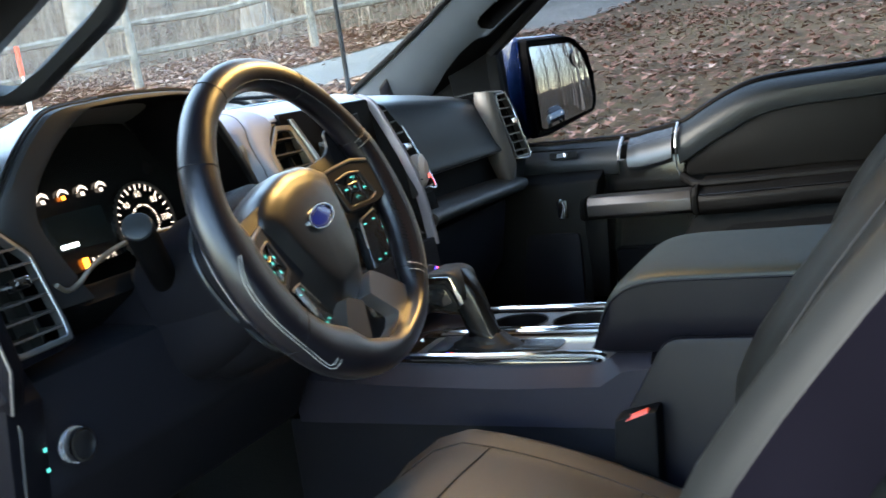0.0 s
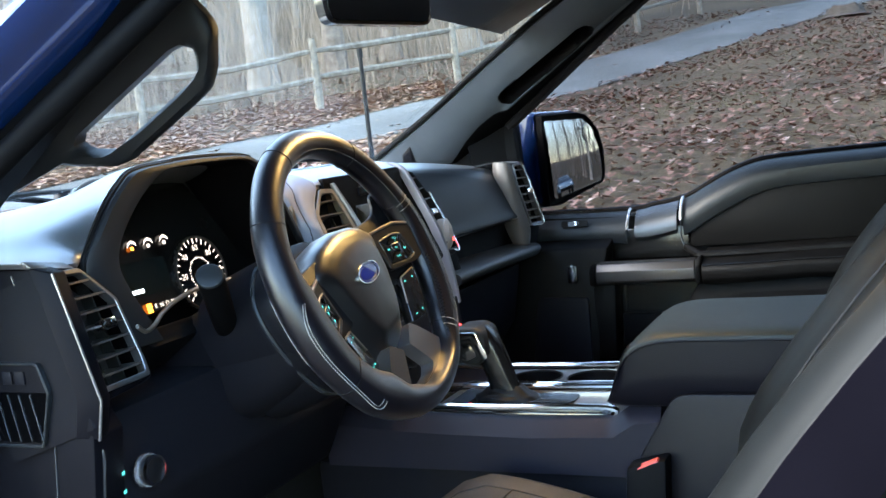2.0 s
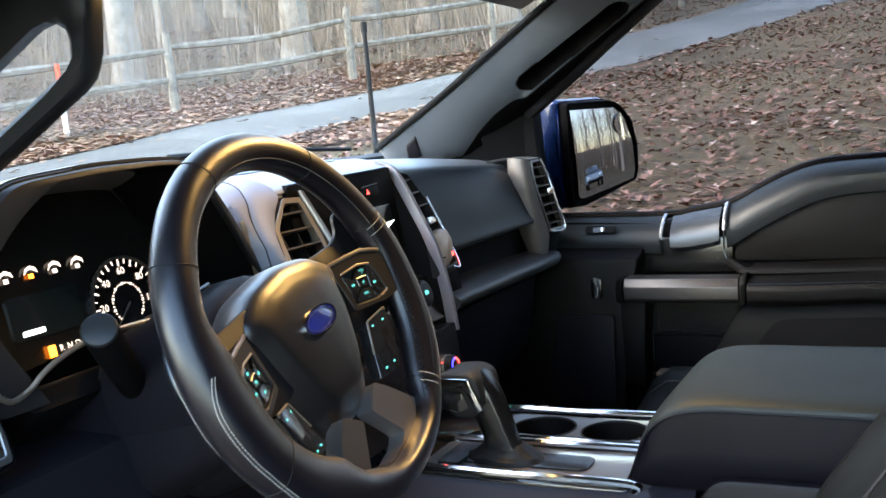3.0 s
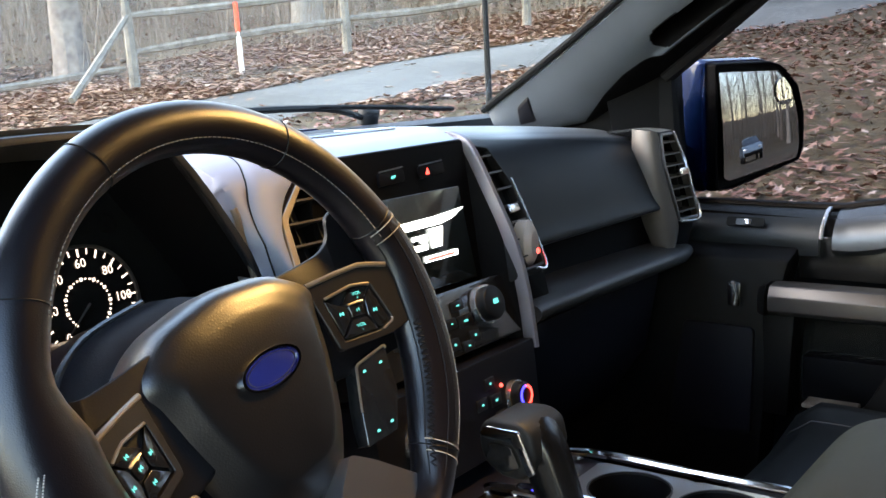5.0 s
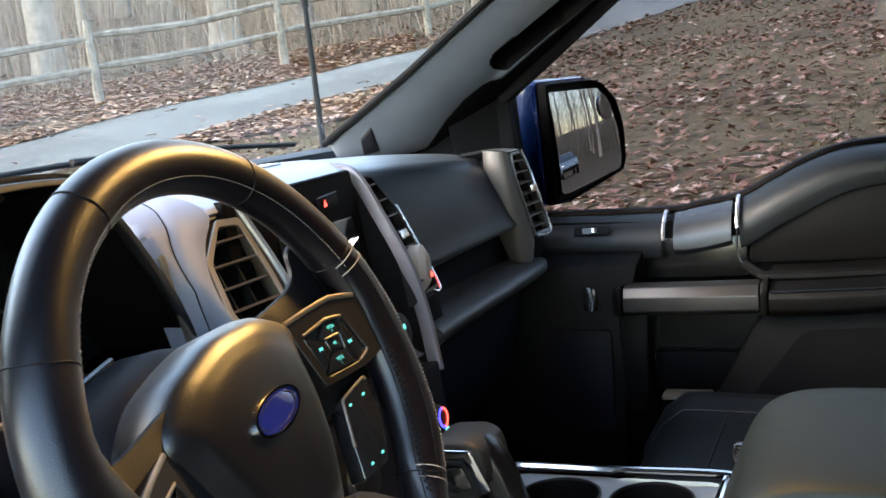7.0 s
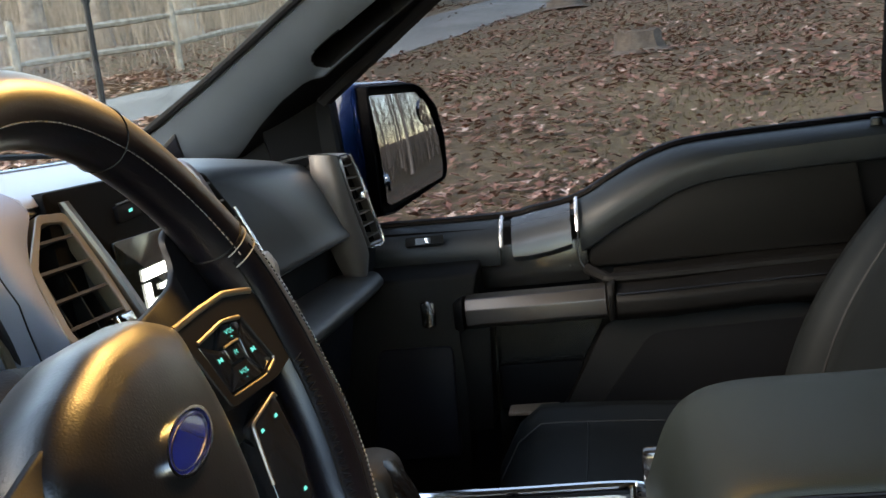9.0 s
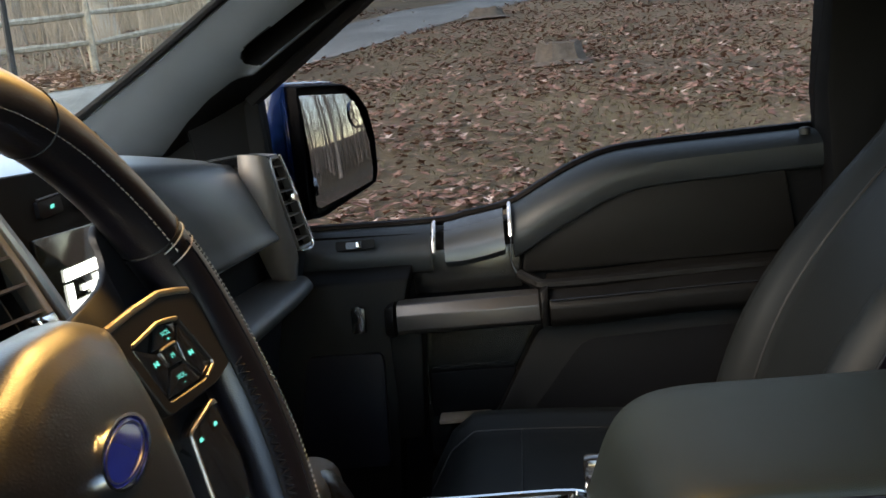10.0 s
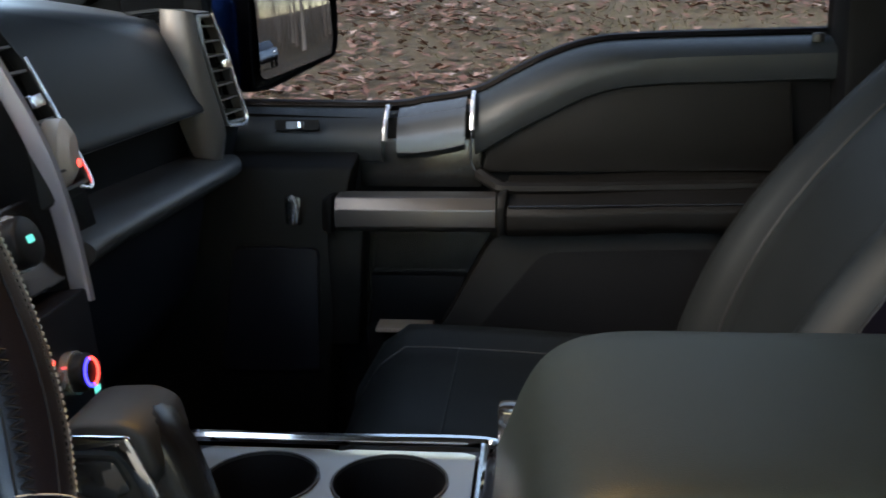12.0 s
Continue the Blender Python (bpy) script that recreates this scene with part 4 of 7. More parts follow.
part("fender", prism("x", [(0.50, 0.55), (0.50, 1.33), (0.72, 1.37), (1.4, 1.33), (2.0, 1.24), (2.05, 0.9), (1.75, 0.62), (1.4, 0.9), (1.0, 0.9), (0.75, 0.55)], -0.99, -0.88, 0.03, 3), blue_paint, body)
part("fender", prism("x", [(0.50, 0.55), (0.50, 1.33), (0.72, 1.37), (1.4, 1.33), (2.0, 1.24), (2.05, 0.9), (1.75, 0.62), (1.4, 0.9), (1.0, 0.9), (0.75, 0.55)], 0.88, 0.99, 0.03, 3), blue_paint, body)
part("door_skin", prism("x", [(0.48, 0.5), (0.48, 1.20), (-0.70, 1.20), (-2.0, 1.20), (-2.0, 0.5)], 0.90, 0.98, 0.02), blue_paint, body)

hood = thing("hood", (0, 1.2, 1.33), "broad blue truck hood beyond the windscreen", "hood")
rows = [[(x, y, 1.385 - 0.06 * max(0, (y - 0.9) / 1.0) ** 2 + (0.025 if abs(x) < 0.5 else 0.0) - 0.03 * (abs(x) / 0.85) ** 4) for x in (-0.86, -0.7, -0.52, -0.48, -0.2, 0.2, 0.48, 0.52, 0.7, 0.86)] for y in (0.78, 1.0, 1.3, 1.6, 1.9, 2.05)]
part("hood_panel", shell(rows, 0.02, (0, 0, -1)), blue_paint, hood)
cowl = thing("cowl", (0, 0.68, 1.40), "black plastic cowl grille below the windscreen", "cowl")
rows = [[(x, y + 0.10 * (1 - (x / 0.8) ** 2), z) for x in (-0.80, -0.6, -0.3, 0, 0.3, 0.6, 0.80)] for y, z in ((0.56, 1.405), (0.62, 1.410), (0.68, 1.400), (0.72, 1.36))]
part("cowl_panel", shell(rows, 0.015, (0, 0, -1)), dash_dark, cowl)


def wiper(pts, blade):
    w = thing("windscreen_wiper", pts[0], "black windscreen wiper lying on the glass", "wiper", "wipers")
    part("wiper_arm", tube(spline(pts, 5), 0.006, 8), black_rubber, w)
    part("blade", tube(spline(blade, 6), 0.0045, 6), black_rubber, w)
    part("pivot", disc(Vector(pts[0]) + Vector((0, -0.01, 0.02)), (0, -0.3, 1), 0.02, 0.03, 14, 0.005), black_rubber, w)


wiper([(0.55, 0.72, 1.418), (0.42, 0.70, 1.445), (0.22, 0.72, 1.452)], [(0.66, 0.60, 1.428), (0.40, 0.70, 1.448), (0.10, 0.745, 1.448), (-0.02, 0.75, 1.440)])
wiper([(-0.12, 0.78, 1.415), (-0.30, 0.75, 1.440), (-0.50, 0.69, 1.436)], [(-0.05, 0.77, 1.432), (-0.30, 0.74, 1.440), (-0.62, 0.62, 1.425)])

ant = thing("antenna", (0.87, 0.66, 1.36), "thin black radio antenna on the fender", "antenna")
part("mast", tube([(0.87, 0.66, 1.30), (0.873, 0.662, 1.5), (0.876, 0.664, 1.700)], [0.0075, 0.0065, 0.0055], 8), black_rubber, ant)
part("tip", tube([(0.876, 0.664, 1.69), (0.8765, 0.664, 1.715)], 0.008, 8), black_rubber, ant)

# ---- door mirror ----
mir = thing("door_mirror", (0.86, 0.22, 1.25), "blue-capped black truck door mirror", "mirror")
G = basis((0.985, 0.132, 1.370), (0.159, -0.079, 0.0), (0.0, 0.0, 1.0))
face = rounded([(-0.112, -0.112), (-0.074, -0.112), (0.090, -0.073), (0.100, -0.050), (0.101, 0.012), (0.085, 0.068), (0.047, 0.104), (0.020, 0.113), (-0.112, 0.114)], 0.009, 5)
pane_outline = rounded([(-0.099, -0.092), (-0.088, -0.097), (0.098, -0.066), (0.101, 0.010), (0.086, 0.062), (0.044, 0.096), (-0.099, 0.099)], 0.006, 5)
ends = pane_outline + pane_outline[:1]
pane_outline = [Vector(a).lerp(Vector(b), k / n_) for a, b in zip(ends, ends[1:]) for n_ in (max(1, round((Vector(b) - Vector(a)).length / 0.006)),) for k in range(n_)]
grow = lambda k, du=0, dv=0: [(p[0] * k + du, p[1] * k + dv) for p in face]
at = lambda o, n: [G(p[0], p[1], n) for p in o]
part("housing", loft([at(grow(0.55, -0.01), -0.15), at(grow(0.92, -0.012), -0.125), at(grow(1.02, -0.008), -0.06), at(grow(1.025, -0.004), -0.010), at(grow(1.01, -0.002), 0.004), at(grow(0.992), 0.006), at(grow(0.984), 0.003), at(grow(0.978), -0.008)]), black_trim, mir, "black mirror housing")
part("cap", loft([at(grow(0.60, -0.01, 0.004), -0.157), at(grow(0.97, -0.014, 0.003), -0.13), at(grow(1.06, -0.012, 0.003), -0.085), at(grow(1.065, -0.010, 0.003), -0.024), at(grow(1.03, -0.008, 0.003), -0.015)], caps=True), blue_paint, mir, "glossy blue mirror cap")
Gm = basis((0.985, 0.132, 1.370), (0.160, -0.074, 0.0), (0.0, 0.047, 1.0))
dome = lambda u, v: 0.006 - (u * u + v * v) / (2 * 1.3)
rings = [[Gm(p[0], p[1], dome(p[0], p[1])) for p in [(q[0] * k, q[1] * k) for q in pane_outline]] for k in [1 - i / 20 for i in range(20)]]
part("glass", loft([[Gm(p[0], p[1], -0.004) for p in pane_outline]] + rings), mirror_glass, mir, "silvered convex mirror glass", 60)
part("spot_mirror", disc(Gm(0.058, 0.058, 0.0052), (Gm(0, 0, 1) - Gm(0, 0, 0)) + Vector((0.10, 0, 0.02)), 0.026, 0.003, 24), mirror_glass, mir, "small round blind-spot mirror")
part("arm", loft([[(0.86, 0.25, 1.245), (0.86, 0.31, 1.245), (0.86, 0.31, 1.33), (0.86, 0.25, 1.33)], [(0.93, 0.22, 1.265), (0.95, 0.27, 1.265), (0.95, 0.27, 1.35), (0.93, 0.22, 1.35)]], r=0.01), black_trim, mir)

# ---- rear-view mirror, sun visor, overhead lamp ----
rv = thing("rear_view_mirror", (-0.01, 0.16, 1.75), "black interior rear-view mirror on the windscreen", "mirror")
M = basis((-0.005, 0.140, 1.690), (1, -0.30, 0), (0, 0.05, 1))
o = rounded([(-0.125, -0.036), (0.125, -0.036), (0.128, 0.030), (-0.128, 0.030)], 0.022, 5)
part("mirror_shell", loft([[M(p[0] * 0.8, p[1] * 0.7, -0.035) for p in o], [M(p[0], p[1], -0.018) for p in o], [M(p[0], p[1], 0) for p in o], [M(p[0] * 0.95, p[1] * 0.86, 0.002) for p in o]]), gloss_black, rv)
part("mirror_glass", flat_plate([(p[0] * 0.94, p[1] * 0.84) for p in o], lambda u, v, n: M(u, v, n + 0.004), 0.002), mirror_glass, rv)
part("stalk", tube([M(0, 0.01, -0.03), M(0, 0.04, -0.07), M(0, 0.06, -0.11)], 0.012, 8), black_trim, rv)


def visor(x0, x1):
    v = thing("sun_visor", ((x0 + x1) / 2, 0.05, 1.74), "grey fabric sun visor folded to the ceiling", "sun visor", "sun visors")
    part("flap", loft([[(x0, 0.165, 1.668), (x1, 0.165, 1.685), (x1, 0.155, 1.700), (x0, 0.155, 1.683)], [(x0 * 0.97, -0.03, 1.752), (x1, -0.03, 1.775), (x1, -0.03, 1.79), (x0 * 0.97, -0.03, 1.767)]], r=0.006), pillar_skin, v)
    part("hinge", tube([(x0, -0.01, 1.770), (x1, -0.01, 1.790)], 0.007, 8), dash_dark, v)


visor(0.62, 0.14)
visor(-0.62, -0.14)
lamp = thing("dome_lamp", (0, -0.1, 1.80), "overhead console lamp glowing warm in the roof", "lamp")
part("lamp_housing", box(-0.09, 0.11, -0.24, 0.03, 1.783, 1.83, 0.012), pillar_skin, lamp)
part("lens", box(-0.035, 0.075, -0.14, -0.06, 1.7755, 1.784, 0.003), lens_glow, lamp, "warm lit lamp lens")

# ---- wheels under the body ----
def road_wheel(x, y, s):
    """A tyre with shoulders and tread blocks, and a spoked rim."""
    w = thing("truck_wheel", (x, y, ground_z(x, y)), "black truck tyre on a silver alloy rim", "wheel", "truck wheels")
    zc = ground_z(x, y) + 0.395
    ring = lambda r, d: [(x + d, y + r * math.cos(2 * math.pi * k / 40), zc + r * math.sin(2 * math.pi * k / 40)) for k in range(40)]
    part("tyre", loft([ring(0.235, -0.11), ring(0.30, -0.13), ring(0.375, -0.125), ring(0.40, -0.10), ring(0.40, 0.10), ring(0.375, 0.125), ring(0.30, 0.13), ring(0.235, 0.11), ring(0.235, -0.11)], caps=False), black_rubber, w)
    rim = part("rim", loft([ring(0.236, -0.10), ring(0.236, 0.10), ring(0.215, 0.10), ring(0.20, 0.02 * s), ring(0.215, -0.10), ring(0.236, -0.10)], caps=False), satin_silver, w)
    for k in range(6):
        a = 2 * math.pi * k / 6
        c, h = math.cos(a), math.sin(a)
        part("spoke", loft([[(x + 0.075 * s + d, y + r * c - q * h, zc + r * h + q * c) for d, q in ((-0.015, -wd), (-0.015, wd), (0.015, wd * 0.7), (0.015, -wd * 0.7))] for r, wd in ((0.03, 0.035), (0.22, 0.028))]), satin_silver, rim)


for s in (-1, 1):
    for y in (1.30, -1.55):
        road_wheel(0.80 * s, y, s)
part("underbody", box(-0.84, 0.84, -2.0, 1.95, 0.42, 0.585, 0.03), black_trim, body, "dark underside and sills")


# ---- dashboard ----
dash = thing("dashboard", (0, 0.35, 1.15), "dark grey moulded truck dashboard with silver trim", "dashboard")


def dash_drop(x):
    """How far the dash top falls away towards the passenger's door."""
    return 0.041 * (max(0.0, x - 0.2) / 0.52) ** 1.4


rows = []
for x in [-0.24 + 0.04 * i for i in range(26)]:
    y0, z0 = (0.265, 1.418) if x < 0.2 else (0.300, 1.4175 - dash_drop(x))
    y1, z1 = 0.60 + 0.09 * (1 - (x / 0.75) ** 2), 1.402 - dash_drop(x)
    rows.append([(x, y0, z0 - 0.02), (x, y0 + 0.02, z0 - 0.002), (x, y0 + 0.08, z0 + 0.001), (x, (y0 + y1) / 2, (z0 + z1) / 2), (x, y1, z1)])
part("dash_top", shell(rows, 0.02, (0, 0, -1)), dash_skin, dash, "soft grained dash top")
part("dash_core", merge(box(-0.735, 0.74, 0.40, 0.62, 0.95, 1.335), box(-0.70, 0.72, 0.36, 0.5, 0.98, 1.20)), dash_dark, dash)

# passenger side: rolled pad, dark gap, shelf, glovebox
prof = spline([(0, 0.42, 1.4215), (0, 0.335, 1.4235), (0, 0.290, 1.4180), (0, 0.259, 1.4050), (0, 0.238, 1.3820), (0, 0.2155, 1.3350), (0, 0.198, 1.2850), (0, 0.189, 1.2630), (0, 0.196, 1.2560), (0, 0.23, 1.2520)], 5)
rows = []
for k in range(16):
    f = k / 15
    x = 0.215 + 0.450 * f
    rows.append([(x, p.y - 0.012 * f * (p.y < 0.26), p.z - dash_drop(x) * max(0.0, (p.z - 1.25) / 0.174)) for p in prof])
part("passenger_pad", shell(rows, 0.012, (0, 1, -0.3)), pad_skin_dim, dash, "rolled padded passenger panel", 60)
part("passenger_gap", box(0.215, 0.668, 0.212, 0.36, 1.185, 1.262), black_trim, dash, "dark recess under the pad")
sec = spline([(0, 0.300, 1.214), (0, 0.200, 1.209), (0, 0.158, 1.205), (0, 0.138, 1.2005), (0, 0.131, 1.193), (0, 0.135, 1.183), (0, 0.160, 1.174), (0, 0.300, 1.160)], 4)
part("shelf", loft([[(x, p.y + dy, p.z - dz) for p in sec] for x, dy, dz in ((0.176, -0.004, -0.001), (0.225, 0.0, 0.0), (0.40, 0.002, 0.004), (0.56, 0.006, 0.009), (0.68, 0.014, 0.014), (0.730, 0.030, 0.016))]), shelf_skin, dash, "rounded ledge above the glovebox")
part("glovebox", loft([[(0.23, 0.19, 1.152), (0.67, 0.19, 1.152), (0.67, 0.40, 1.152), (0.23, 0.40, 1.152)], [(0.235, 0.215, 1.02), (0.665, 0.215, 1.02), (0.665, 0.42, 1.02), (0.235, 0.42, 1.02)], [(0.24, 0.30, 0.90), (0.66, 0.30, 0.90), (0.66, 0.45, 0.90), (0.24, 0.45, 0.90)]], r=0.012), lower_plastic, dash, "black glovebox door")


def air_vent(name, outer, inner, place, depth, slats, tilt, frame_mat, parent, tab=None, label=""):
    """A framed air vent: a dark throat, a bright frame and angled slats with a chrome tab."""
    v = part(name, frame_plate(outer, inner, place, 0.012), frame_mat, parent, label)
    part("throat", flat_plate(inner, lambda a, b, n: place(a, b, n - depth), 0.004), dash_dark, v)
    us, vs = [p[0] for p in inner], [p[1] for p in inner]

    def span(h):
        cuts = []
        for i, p in enumerate(inner):
            q = inner[(i + 1) % len(inner)]
            if (p[1] - h) * (q[1] - h) <= 0 and abs(p[1] - q[1]) > 1e-9:
                cuts.append(p[0] + (q[0] - p[0]) * (h - p[1]) / (q[1] - p[1]))
        return min(cuts), max(cuts)

    v0, v1 = min(vs), max(vs)
    for k in range(slats):
        h = v0 + (v1 - v0) * (k + 0.6) / (slats + 0.2)
        a, b = span(h)
        bm = loft([[place(u, h - 0.0012, -0.001), place(u, h + 0.0012, -0.001), place(u, h + tilt + 0.0016, -depth), place(u, h + tilt - 0.0016, -depth)] for u in (a, b)])
        part("slat", bm, bronze_grey, v)
    for f in (0.3, 0.7):
        u = min(us) + (max(us) - min(us)) * f
        part("vane", loft([[place(u - 0.001, v0, -0.014), place(u + 0.001, v0, -0.014), place(u + 0.001, v0, -depth), place(u - 0.001, v0, -depth)], [place(u - 0.001, v1 - 0.01, -0.014), place(u + 0.001, v1 - 0.01, -0.014), place(u + 0.001, v1 - 0.01, -depth), place(u - 0.001, v1 - 0.01, -depth)]]), dash_dark, v)
    if tab:
        part("tab", flat_plate(rounded([(tab[0] - 0.012, tab[1] - 0.006), (tab[0] + 0.012, tab[1] - 0.006), (tab[0] + 0.012, tab[1] + 0.006), (tab[0] - 0.012, tab[1] + 0.006)], 0.003), lambda a, b, n: place(a, b, n + 0.008), 0.012, 0.002), chrome, v)
    return v


# outer vents: driver's and passenger's ends
def rim_inset(outline, du, dv):
    """An outline drawn in by a fixed width on its sides and on its top and foot."""
    us, vs = [p[0] for p in outline], [p[1] for p in outline]
    cu, cv = (max(us) + min(us)) / 2, (max(vs) + min(vs)) / 2
    ku, kv = 1 - 2 * du / (max(us) - min(us)), 1 - 2 * dv / (max(vs) - min(vs))
    return [(cu + (p[0] - cu) * ku, cv + (p[1] - cv) * kv) for p in outline]


Dv = basis((-0.690, 0.166, 1.297), (1, 0.06, 0), (0.0, 0.32, 0.95))
o = rounded([(-0.046, -0.069), (0.032, -0.069), (0.034, -0.050), (0.029, 0.026), (-0.010, 0.069), (-0.044, 0.070)], 0.004, 3)
air_vent("outer_vent", o, rim_inset(o, 0.0055, 0.006), Dv, 0.03, 7, 0.006, satin_silver, dash, (-0.006, 0.0), "silver framed driver's end vent")
edge = polar(rounded([(-0.070, 0.078), (-0.006, 0.074), (0.037, 0.030), (0.042, -0.074), (-0.050, -0.078), (-0.070, -0.104)], 0.006, 3), 48)
po = polar(o, 48)
part("vent_surround", loft([[Dv(p[0], p[1], -0.006) for p in po], [Dv(*Vector(p).lerp(Vector(q), 0.9), -0.006) for p, q in zip(po, edge)], [Dv(q[0], q[1], -0.010) for q in edge], [Dv(q[0], q[1], -0.13) for q in edge]], caps=False), end_skin, dash, "dark plastic vent surround")
part("vent_cap", loft([[(-0.766, 0.186, 1.372), (-0.704, 0.188, 1.362), (-0.704, 0.196, 1.360), (-0.766, 0.194, 1.370)], [(-0.768, 0.196, 1.380), (-0.708, 0.199, 1.370), (-0.708, 0.206, 1.366), (-0.768, 0.204, 1.376)]], r=0.0015), satin_silver, dash, "silver cap above the vent")
Pv = basis((0.698, 0.164, 1.310), (1, -0.08, 0), (0.0, 0.15, 0.99))
o = rounded([(-0.030, -0.076), (0.034, -0.077), (0.011, 0.022), (-0.0115, 0.071), (-0.050, 0.071), (-0.054, 0.030)], 0.005, 3)
pv = air_vent("outer_vent", o, rim_inset(o, 0.0040, 0.0045), Pv, 0.030, 7, 0.004, satin_silver, dash, (-0.004, 0.004), "silver framed passenger's end vent")
part("vent_edge", tube([Pv(u, v, 0.0015) for u, v in spline2([(-0.0115, 0.071), (0.011, 0.022), (0.022, -0.026), (0.034, -0.077), (-0.030, -0.076)])], 0.0022, 6), bright_trim, pv, "bright outer edge of the frame")
part("vent_box", loft([[Pv(p[0], p[1], -0.010) for p in o], [Pv(p[0], p[1], -0.12) for p in o]], caps=False), black_trim, dash, "dark sides of the end vent")
# the bronze flank that runs back from the vent to the pad, and its foot
front = [Pv(*q) for q in ((-0.052, 0.074, -0.004), (-0.057, 0.034, -0.003), (-0.047, -0.028, -0.003), (-0.034, -0.078, -0.004), (-0.032, -0.100, -0.010), (-0.034, -0.132, -0.022))]
back = [Vector(q) for q in ((0.640, 0.226, 1.388), (0.636, 0.226, 1.345), (0.636, 0.222, 1.290), (0.640, 0.212, 1.240), (0.648, 0.200, 1.200), (0.655, 0.190, 1.172))]
rows = []
for a, b in zip(spline(front, 5), spline(back, 5)):
    bow = Vector((-0.012, -0.010, 0))
    rows.append([a + Vector((0.006, 0.004, 0)), a, a.lerp(b, 0.25) + bow * 0.7, a.lerp(b, 0.55) + bow, a.lerp(b, 0.85) + bow * 0.5, b])
part("vent_surround", shell(rows, 0.005, (1, 0.3, 0)), surround_bronze, dash, "bronze grey flank of the end vent", 50)
part("vent_foot", loft([[(0.664, 0.172, 1.240), (0.738, 0.158, 1.238), (0.740, 0.30, 1.240), (0.660, 0.30, 1.240)], [(0.664, 0.182, 1.166), (0.736, 0.176, 1.166), (0.740, 0.30, 1.166), (0.660, 0.30, 1.166)]], r=0.004), black_trim, dash, "dark block under the end vent")
rows = []
for f in [i / 6 for i in range(7)]:
    a, b = Pv(-0.054 + 0.044 * f, 0.0735, -0.002), Vector((0.640 + 0.07 * f, 0.232 + 0.02 * f, 1.3885 - 0.004 * f))
    rows.append([a + Vector((0, 0.002, -0.006)), a, a.lerp(b, 0.35) + Vector((0, 0, 0.002)), a.lerp(b, 0.7) + Vector((0, 0, 0.002)), b, b + Vector((0, 0.04, -0.004))])
part("vent_brow", shell(rows, 0.004, (0, 0.2, -1)), pad_skin_dim, dash, "dark brow over the end vent", 60)

# centre stack: upper pod, screen, knobs, flanking vents
S = basis((0.010, 0.205, 1.315), (1, 0.02, 0), (0.0, 0.10, 0.995))
part("stack_bezel", flat_plate(rounded([(-0.150, -0.085), (0.150, -0.085), (0.142, 0.100), (-0.142, 0.100)], 0.006), S, 0.10, 0.004), black_trim, dash, "black screen surround")
rows = []
for k in range(13):
    f = k / 12
    x = -0.150 + 0.316 * f
    lip = 0.6 * max(0.0, (abs(x + 0.02) - 0.10) / 0.16) ** 2
    rows.append([(x, y, z) for x, y, z in ((x, 0.228 + 0.012 * lip, 1.398), (x, 0.216 + 0.014 * lip, 1.4045 - 0.002 * lip), (x, 0.220 + 0.016 * lip, 1.4115 - 0.002 * lip), (x, 0.245 + 0.016 * lip, 1.4235 - 0.003 * lip), (x, 0.285, 1.4300 - 0.004 * lip), (x, 0.345, 1.4300 - 0.006 * lip))])
part("stack_cap", shell(rows, 0.006, (0, 0.5, -1)), cap_silver, dash, "smooth silver-grey cap of the centre stack", 50)
part("cap_end", loft([[(0.160, 0.222, 1.398), (0.188, 0.226, 1.404), (0.190, 0.345, 1.414), (0.160, 0.345, 1.414)], [(0.160, 0.232, 1.417), (0.178, 0.236, 1.417), (0.184, 0.345, 1.428), (0.160, 0.345, 1.430)]], r=0.003), cap_silver, dash, "silver corner of the cap")
part("cap_lid", loft([[(-0.13, 0.305, 1.4245), (0.10, 0.290, 1.4245), (0.155, 0.44, 1.4175), (-0.13, 0.46, 1.4175)], [(-0.125, 0.310, 1.4325), (0.095, 0.296, 1.4325), (0.148, 0.435, 1.4245), (-0.125, 0.455, 1.4245)]], r=0.003), lid_grey, dash, "dark storage lid on the dash top")
part("lid_line", tube([(-0.132, 0.303, 1.4315), (0.104, 0.287, 1.4315), (0.160, 0.44, 1.4235)], 0.0016, 6), bright_trim, dash, "fine pale line round the lid")
scr = part("touch_screen", flat_plate(rounded([(-0.062, -0.068), (0.130, -0.073), (0.114, 0.044), (-0.058, 0.046)], 0.003), lambda u, v, n: S(u, v, n + 0.004), 0.006, 0.001), screen_glass, dash, "dark touch screen showing a pale emblem")
laid = lambda u, v, n: S(u, v, n + 0.0062)
for q in ([(-0.022, 0.014), (0.060, 0.0145), (0.116, 0.0175), (0.090, 0.0075), (0.064, 0.004), (-0.024, 0.004)], [(0.040, 0.001), (0.068, 0.001), (0.062, -0.022), (0.042, -0.022)], [(-0.024, 0.001), (-0.012, 0.001), (-0.014, -0.022), (-0.026, -0.022)],
          [(-0.012, -0.015), (0.034, -0.015), (0.034, -0.022), (-0.012, -0.022)], [(0.022, -0.004), (0.035, -0.004), (0.034, -0.013), (0.021, -0.013)], [(0.006, -0.004), (0.018, -0.004), (0.018, -0.009), (0.006, -0.009)]):
    part("picture", flat_plate(q, laid, 0.001), pale_glow, scr, "white winged emblem shape")
part("caption", flat_plate([(0.026, -0.037), (0.092, -0.038), (0.092, -0.031), (0.026, -0.030)], laid, 0.001), pale_glow, scr, "small pale bar of lettering")
part("caption", flat_plate([(0.030, -0.0355), (0.084, -0.0363), (0.084, -0.0330), (0.030, -0.0322)], lambda u, v, n: S(u, v, n + 0.0068), 0.0006), red_glow, scr, "small red bar")
